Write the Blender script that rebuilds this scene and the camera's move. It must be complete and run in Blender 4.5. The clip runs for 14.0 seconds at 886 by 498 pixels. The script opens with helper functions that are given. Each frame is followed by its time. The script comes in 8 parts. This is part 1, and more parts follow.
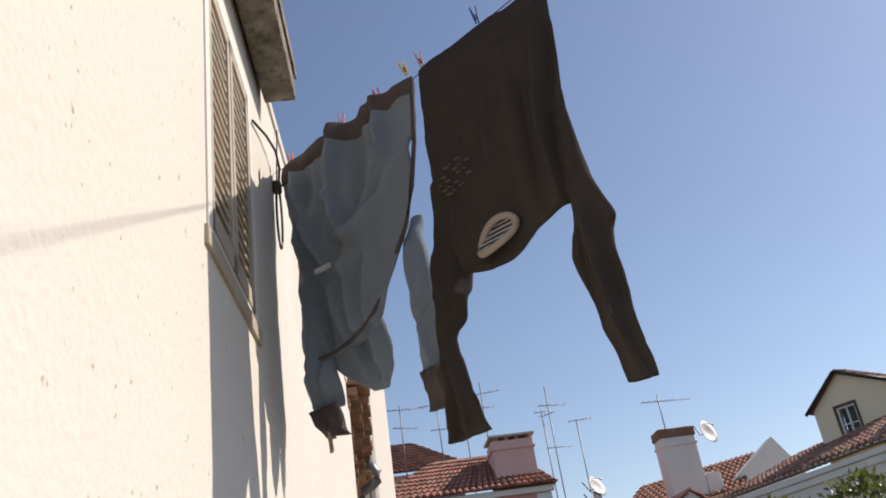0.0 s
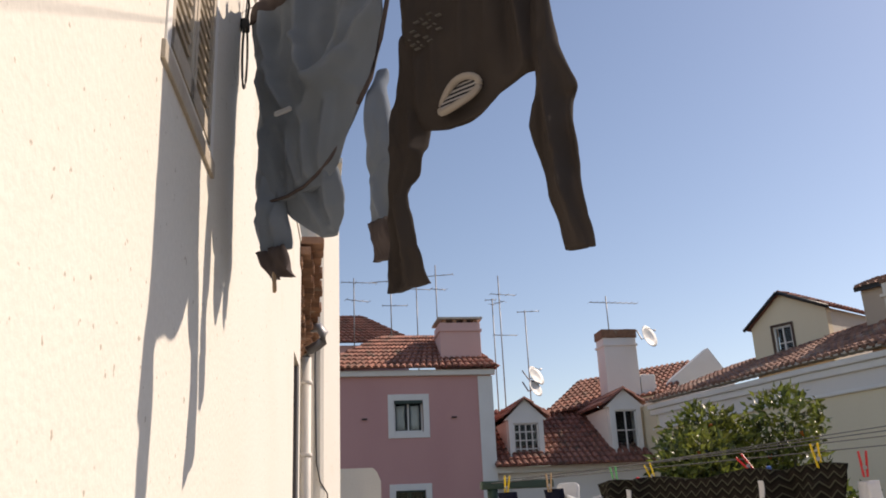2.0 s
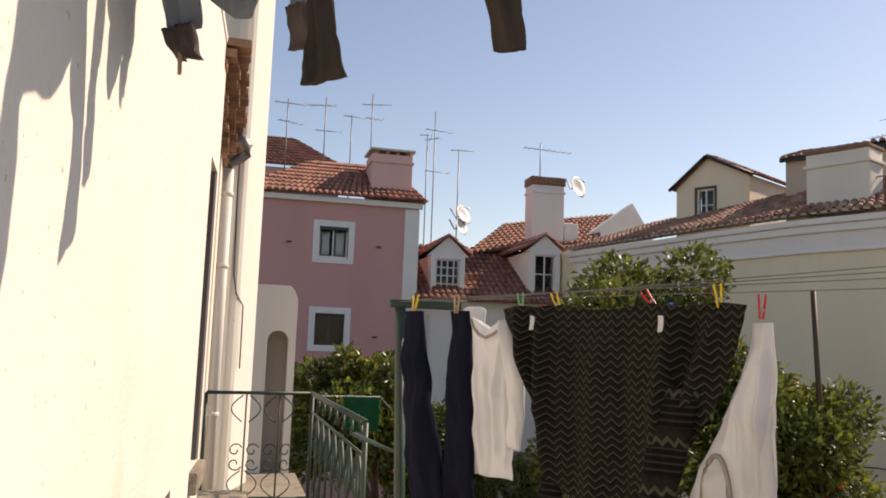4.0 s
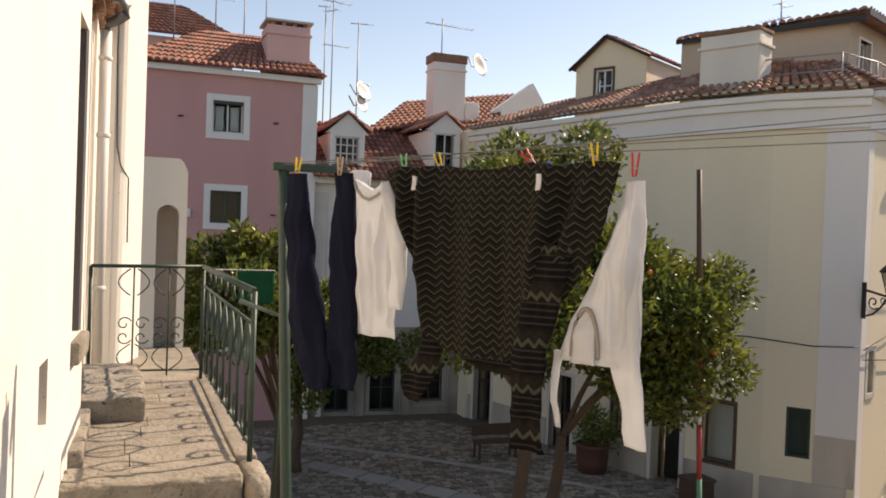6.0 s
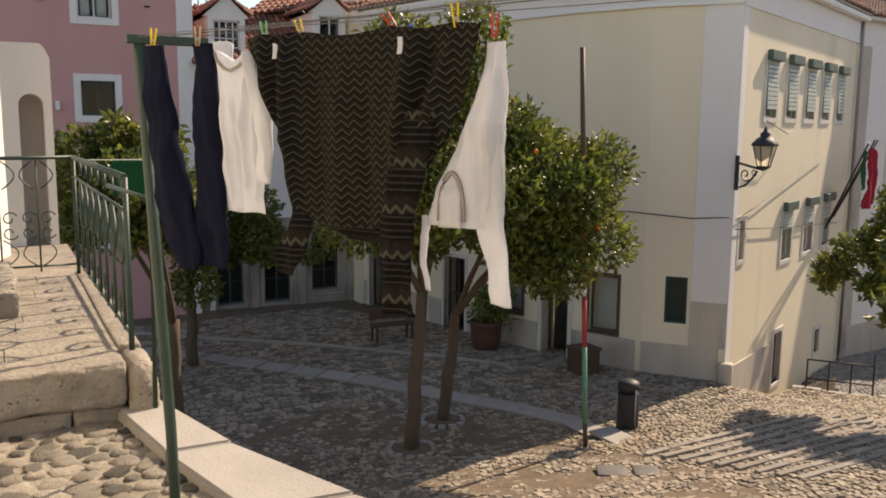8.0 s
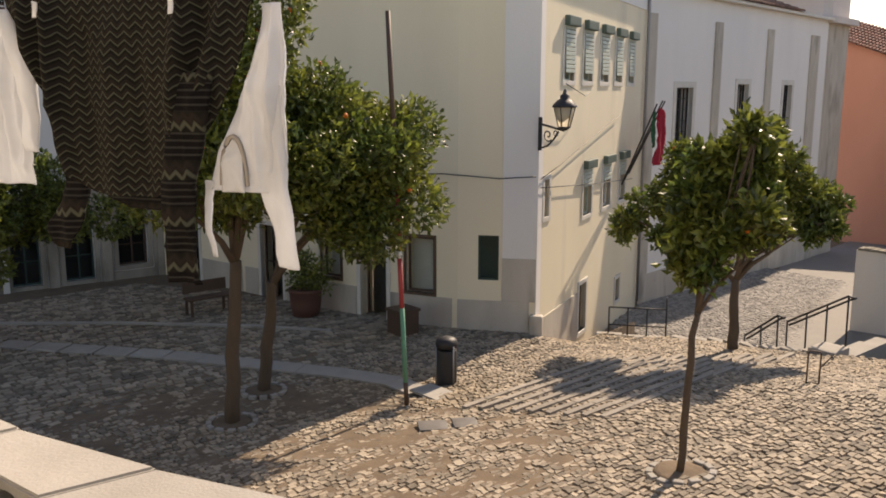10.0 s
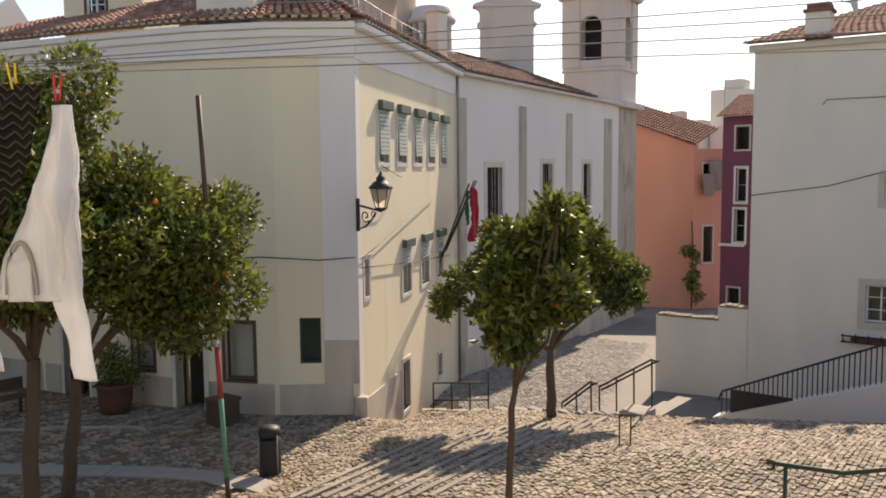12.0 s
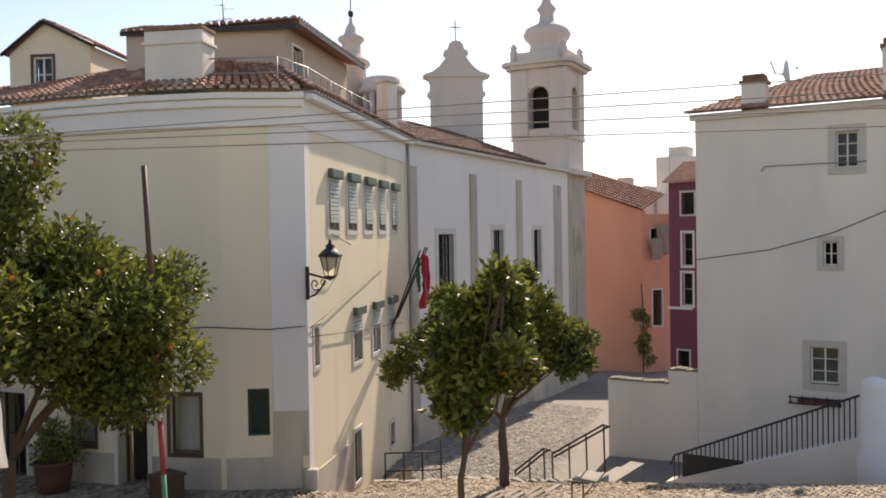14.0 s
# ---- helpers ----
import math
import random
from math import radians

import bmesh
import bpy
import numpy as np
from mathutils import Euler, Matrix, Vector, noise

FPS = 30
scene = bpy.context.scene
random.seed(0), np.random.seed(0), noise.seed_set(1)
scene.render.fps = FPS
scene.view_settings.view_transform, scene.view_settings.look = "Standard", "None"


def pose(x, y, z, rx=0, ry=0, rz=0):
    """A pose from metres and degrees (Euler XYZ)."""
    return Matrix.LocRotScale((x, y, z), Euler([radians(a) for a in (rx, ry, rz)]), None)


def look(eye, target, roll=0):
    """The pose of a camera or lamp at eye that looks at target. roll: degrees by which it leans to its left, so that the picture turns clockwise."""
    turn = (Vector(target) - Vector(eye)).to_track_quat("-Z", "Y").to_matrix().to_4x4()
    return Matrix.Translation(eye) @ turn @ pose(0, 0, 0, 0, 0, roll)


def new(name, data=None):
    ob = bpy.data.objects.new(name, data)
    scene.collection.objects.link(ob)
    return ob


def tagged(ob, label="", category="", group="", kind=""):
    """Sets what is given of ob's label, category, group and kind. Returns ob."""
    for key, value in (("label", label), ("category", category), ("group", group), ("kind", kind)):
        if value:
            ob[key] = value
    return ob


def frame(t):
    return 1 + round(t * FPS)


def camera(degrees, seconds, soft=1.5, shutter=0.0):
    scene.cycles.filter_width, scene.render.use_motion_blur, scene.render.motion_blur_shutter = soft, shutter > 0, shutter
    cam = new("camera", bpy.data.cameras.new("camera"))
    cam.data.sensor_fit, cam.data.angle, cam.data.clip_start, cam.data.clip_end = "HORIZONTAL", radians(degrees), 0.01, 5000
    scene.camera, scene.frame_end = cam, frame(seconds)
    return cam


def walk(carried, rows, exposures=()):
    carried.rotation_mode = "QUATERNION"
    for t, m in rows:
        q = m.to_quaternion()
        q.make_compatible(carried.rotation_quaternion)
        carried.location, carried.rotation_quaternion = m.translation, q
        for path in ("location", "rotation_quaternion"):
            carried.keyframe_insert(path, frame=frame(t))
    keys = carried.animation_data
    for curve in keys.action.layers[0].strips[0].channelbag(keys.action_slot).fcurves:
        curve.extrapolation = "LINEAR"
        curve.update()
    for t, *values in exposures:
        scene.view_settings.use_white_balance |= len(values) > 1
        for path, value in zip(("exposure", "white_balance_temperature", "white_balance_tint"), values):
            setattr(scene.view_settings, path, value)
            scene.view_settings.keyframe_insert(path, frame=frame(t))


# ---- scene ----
cam = camera(55.2, 14.0, soft=1.8)
PATH = [
    (0, -0.000, 0.000, 6.000, 116.20, 7.80, -3.78),
    (0.5, 0.010, 0.021, 5.996, 114.18, 6.38, -5.03),
    (1, -0.004, 0.012, 5.986, 112.55, 5.33, -6.14),
    (1.5, 0.018, 0.012, 5.959, 110.36, 3.72, -7.51),
    (2, 0.029, -0.002, 5.919, 107.93, 2.42, -8.46),
    (2.5, 0.028, 0.017, 5.906, 105.41, 1.14, -9.48),
    (3, 0.082, 0.094, 5.897, 102.76, -0.14, -10.64),
    (3.5, 0.116, 0.140, 5.888, 99.98, -1.07, -12.21),
    (4, 0.104, 0.122, 5.867, 96.88, -2.10, -14.00),
    (6.5, 0.212, 0.136, 5.781, 87.73, -2.00, -22.23),
    (7, 0.234, 0.128, 5.760, 85.98, -2.07, -23.83),
    (7.5, 0.251, 0.113, 5.741, 83.28, -1.32, -25.54),
    (10, 0.334, -0.004, 5.725, 79.43, -0.06, -40.07),
    (10.5, 0.352, -0.020, 5.743, 80.33, 0.15, -44.12),
    (11, 0.367, -0.029, 5.766, 81.66, 0.51, -47.67),
    (11.5, 0.360, -0.036, 5.779, 83.43, 0.69, -50.44),
    (12, 0.347, -0.054, 5.789, 84.64, 0.50, -52.19),
    (12.5, 0.343, -0.070, 5.793, 85.99, 0.60, -53.39),
    (13, 0.355, -0.093, 5.804, 87.06, 0.56, -53.92),
    (13.5, 0.371, -0.119, 5.810, 87.99, 0.68, -54.75),
    (14, 0.391, -0.139, 5.819, 89.05, 0.94, -55.31),
]
walk(cam, [(t, pose(x, y, z, rx, ry, rz)) for t, x, y, z, rx, ry, rz in PATH],
     exposures=[(0.0, 0.09, 7050, 16), (3.0, 0.22, 7850, 20), (6.5, 0.58, 8350, 19), (11.0, 0.71, 8300, 19), (14.0, 0.68, 7950, 18)])

# ---- sky and sun ----
SUN = Vector((1.0, 0.235, 0.87)).normalized()
world = bpy.data.worlds.new("sky")
scene.world = world
world.use_nodes = True
wn, wl = world.node_tree.nodes, world.node_tree.links
sky = wn.new("ShaderNodeTexSky")
sky.sky_type, sky.sun_disc = "NISHITA", False
sky.sun_elevation, sky.sun_rotation = math.asin(SUN.z), math.atan2(SUN.x, SUN.y)
sky.air_density, sky.dust_density, sky.ozone_density = 1.0, 0.5, 2.2
wl.new(sky.outputs["Color"], wn["Background"].inputs["Color"])
wn["Background"].inputs["Strength"].default_value = 0.13
sun = new("sun", bpy.data.lights.new("sun", "SUN"))
sun.data.energy, sun.data.angle, sun.data.color = 4.2, radians(0.55), (1.0, 0.94, 0.84)
sun.matrix_basis = look(SUN * 60, (0, 0, 0))

# ---- tools ----
rnd = random.Random(7)
WORLD_OF = {}


def put(ob, m, parent=None):
    WORLD_OF[ob] = m
    if parent:
        ob.parent = parent
        ob.matrix_basis = WORLD_OF[parent].inverted() @ m
    else:
        ob.matrix_basis = m
    return ob


def as_mesh(name, bm, material):
    me = bpy.data.meshes.new(name)
    bm.to_mesh(me)
    bm.free()
    for mm in material if isinstance(material, (list, tuple)) else [material]:
        me.materials.append(mm)
    return me


def part(name, bm, material, parent=None, label="", m=None):
    ob = new(name, as_mesh(name, bm, material))
    put(ob, m or Matrix(), parent)
    return tagged(ob, label) if label else ob


def thing(name, label, category, m=None, group="", kind="", bm=None, material=None):
    ob = new(name, as_mesh(name, bm, material) if bm else None)
    put(ob, m or Matrix())
    return tagged(ob, label, category, group, kind)


def box(bm, x0, y0, z0, x1, y1, z1, bevel=0.0, m=None):
    made = bmesh.ops.create_cube(bm, size=1.0)["verts"]
    for v in made:
        v.co = Vector(((x0 + x1) / 2 + v.co.x * (x1 - x0), (y0 + y1) / 2 + v.co.y * (y1 - y0), (z0 + z1) / 2 + v.co.z * (z1 - z0)))
    if bevel:
        edges = list({e for v in made for e in v.link_edges})
        res = bmesh.ops.bevel(bm, geom=edges, offset=bevel, segments=2, affect="EDGES", profile=0.6)
        made = list({v for f in res["faces"] for v in f.verts} | {v for v in made if v.is_valid})
    if m:
        bmesh.ops.transform(bm, matrix=m, verts=made)
    return made


def boxed(*dims, bevel=0.0):
    bm = bmesh.new()
    box(bm, *dims, bevel=bevel)
    return bm


def lathe(bm, profile, n=16, m=None):
    """A turned shape: profile of (radius, height)."""
    rings = [[bm.verts.new((r * math.cos(a), r * math.sin(a), h)) for a in (2 * math.pi * k / n for k in range(n))] for r, h in profile]
    for a, b in zip(rings, rings[1:]):
        for k in range(n):
            f = bm.faces.new((a[k], a[(k + 1) % n], b[(k + 1) % n], b[k]))
            f.smooth = True
    bm.faces.new(rings[0][::-1])
    bm.faces.new(rings[-1])
    if m:
        bmesh.ops.transform(bm, matrix=m, verts=[v for r in rings for v in r])


def tube(bm, pts, radius, n=6, taper=None, rough=0.0):
    """A round bar along points; taper: the radius at its end."""
    pts = [Vector(p) for p in pts]
    rings = []
    for i, p in enumerate(pts):
        d = (pts[min(i + 1, len(pts) - 1)] - pts[max(i - 1, 0)]).normalized()
        side = d.cross(Vector((0, 0, 1)) if abs(d.z) < 0.95 else Vector((1, 0, 0))).normalized()
        up = side.cross(d)
        r = radius if taper is None else radius + (taper - radius) * i / (len(pts) - 1)
        ring = []
        for k in range(n):
            a = 2 * math.pi * k / n
            q = r * (1 + rough * rnd.uniform(-1, 1))
            ring.append(bm.verts.new(p + side * math.cos(a) * q + up * math.sin(a) * q))
        rings.append(ring)
    for a, b in zip(rings, rings[1:]):
        for k in range(n):
            bm.faces.new((a[k], a[(k + 1) % n], b[(k + 1) % n], b[k])).smooth = True
    bm.faces.new(rings[0][::-1])
    bm.faces.new(rings[-1])


def wire(points, radius, n=5):
    bm = bmesh.new()
    tube(bm, points, radius, n)
    return bm


def sag(a, b, drop, n=16):
    a, b = Vector(a), Vector(b)
    return [a.lerp(b, k / n) - Vector((0, 0, drop * 4 * (k / n) * (1 - k / n))) for k in range(n + 1)]


def wall_bm(length, height, depth, holes=()):
    """A wall along +x, its front at y=0, its back at y=depth, with holes (x0, z0, x1, z1) right through it."""
    bm = bmesh.new()
    xs = sorted({0.0, length, *[h[0] for h in holes], *[h[2] for h in holes]})
    zs = sorted({0.0, height, *[h[1] for h in holes], *[h[3] for h in holes]})

    def solid(i, j):
        if not (0 <= i < len(xs) - 1 and 0 <= j < len(zs) - 1):
            return False
        cx, cz = (xs[i] + xs[i + 1]) / 2, (zs[j] + zs[j + 1]) / 2
        return not any(h[0] < cx < h[2] and h[1] < cz < h[3] for h in holes)

    cache = {}

    def vert(i, j, y):
        key = (i, j, y)
        if key not in cache:
            cache[key] = bm.verts.new((xs[i], y, zs[j]))
        return cache[key]

    for i in range(len(xs) - 1):
        for j in range(len(zs) - 1):
            if not solid(i, j):
                continue
            bm.faces.new((vert(i, j, 0), vert(i + 1, j, 0), vert(i + 1, j + 1, 0), vert(i, j + 1, 0)))
            bm.faces.new((vert(i, j, depth), vert(i, j + 1, depth), vert(i + 1, j + 1, depth), vert(i + 1, j, depth)))
            for di, dj, a, b in ((-1, 0, (i, j), (i, j + 1)), (1, 0, (i + 1, j + 1), (i + 1, j)), (0, -1, (i + 1, j), (i, j)), (0, 1, (i, j + 1), (i + 1, j + 1))):
                if not solid(i + di, j + dj):
                    bm.faces.new((vert(*a, 0), vert(*b, 0), vert(*b, depth), vert(*a, depth)))
    bmesh.ops.recalc_face_normals(bm, faces=bm.faces)
    return bm


def wall_frame(a, b, z):
    """The pose of a wall's own axes: x from a to b, y into the wall to the left of that way, z up."""
    d = Vector((b[0] - a[0], b[1] - a[1], 0))
    return Matrix.Translation((a[0], a[1], z)) @ Matrix.Rotation(math.atan2(d.y, d.x), 4, "Z"), d.length


def prism(bm, outline, z0, z1, m=None):
    low = [bm.verts.new((x, y, z0)) for x, y in outline]
    high = [bm.verts.new((x, y, z1)) for x, y in outline]
    bm.faces.new(low[::-1])
    bm.faces.new(high)
    n = len(low)
    for k in range(n):
        bm.faces.new((low[k], low[(k + 1) % n], high[(k + 1) % n], high[k]))
    if m:
        bmesh.ops.transform(bm, matrix=m, verts=low + high)


# ---- materials ----
def material(name, color, rough=0.8, other=None, scale=3.0, amount=0.5, grain=60.0, grain_amount=0.12, bump=0.15, bump_scale=None,
             metal=0.0, spec=0.5, island=0.0, each=0.0, stain=None, stain_scale=0.8, stain_low=0.55, streak=1.0, translucent=0.0):
    mt = bpy.data.materials.new(name)
    mt.use_nodes = True
    n, l = mt.node_tree.nodes, mt.node_tree.links
    b = n["Principled BSDF"]
    b.inputs["Roughness"].default_value, b.inputs["Metallic"].default_value = rough, metal
    b.inputs["Specular IOR Level"].default_value = spec
    geo = n.new("ShaderNodeNewGeometry")

    def noise_at(s, detail=4.0, stretch=1.0):
        t = n.new("ShaderNodeTexNoise")
        t.inputs["Scale"].default_value, t.inputs["Detail"].default_value = s, detail
        mp = n.new("ShaderNodeMapping")
        mp.inputs["Scale"].default_value = (1, 1, stretch)
        l.new(geo.outputs["Position"], mp.inputs["Vector"])
        l.new(mp.outputs["Vector"], t.inputs["Vector"])
        return t.outputs["Fac"]

    def ramp(src, lo, hi):
        r = n.new("ShaderNodeMapRange")
        r.inputs["From Min"].default_value, r.inputs["From Max"].default_value = lo, hi
        l.new(src, r.inputs["Value"])
        return r.outputs["Result"]

    def mix(fac, a, c):
        m = n.new("ShaderNodeMix")
        m.data_type = "RGBA"
        for sock, val in ((m.inputs["Factor"], fac), (m.inputs["A"], a), (m.inputs["B"], c)):
            if isinstance(val, bpy.types.NodeSocket):
                l.new(val, sock)
            elif isinstance(val, (int, float)):
                sock.default_value = val
            else:
                sock.default_value = (*val, 1)
        return m.outputs["Result"]

    def scaled(src, k):
        m = n.new("ShaderNodeMath")
        m.operation = "MULTIPLY"
        l.new(src, m.inputs[0])
        m.inputs[1].default_value = k
        return m.outputs[0]

    other = other or tuple(c * 0.75 for c in color)
    col = mix(scaled(ramp(noise_at(scale, 5.0, streak), 0.3, 0.7), amount), color, other)
    if stain:
        col = mix(ramp(noise_at(stain_scale, 6.0, streak), stain_low, stain_low + 0.16), col, stain)
    dark = tuple(c * 0.55 for c in color)
    col = mix(scaled(ramp(noise_at(grain, 3.0), 0.35, 0.75), grain_amount), col, dark)
    for src, k in ((geo.outputs["Random Per Island"], island), (n.new("ShaderNodeObjectInfo").outputs["Random"], each)):
        if k:
            hs = n.new("ShaderNodeHueSaturation")
            v = n.new("ShaderNodeMapRange")
            v.inputs["To Min"].default_value, v.inputs["To Max"].default_value = 1 - k, 1 + k
            l.new(src, v.inputs["Value"])
            l.new(v.outputs["Result"], hs.inputs["Value"])
            l.new(col, hs.inputs["Color"])
            col = hs.outputs["Color"]
    l.new(col, b.inputs["Base Color"])
    if bump:
        bp = n.new("ShaderNodeBump")
        bp.inputs["Strength"].default_value, bp.inputs["Distance"].default_value = bump, 0.02
        l.new(noise_at(bump_scale or grain, 5.0), bp.inputs["Height"])
        l.new(bp.outputs["Normal"], b.inputs["Normal"])
    if translucent:
        tr = n.new("ShaderNodeBsdfTranslucent")
        l.new(col, tr.inputs["Color"])
        ms = n.new("ShaderNodeMixShader")
        ms.inputs["Fac"].default_value = translucent
        l.new(b.outputs["BSDF"], ms.inputs[1])
        l.new(tr.outputs["BSDF"], ms.inputs[2])
        l.new(ms.outputs["Shader"], n["Material Output"].inputs["Surface"])
    return mt


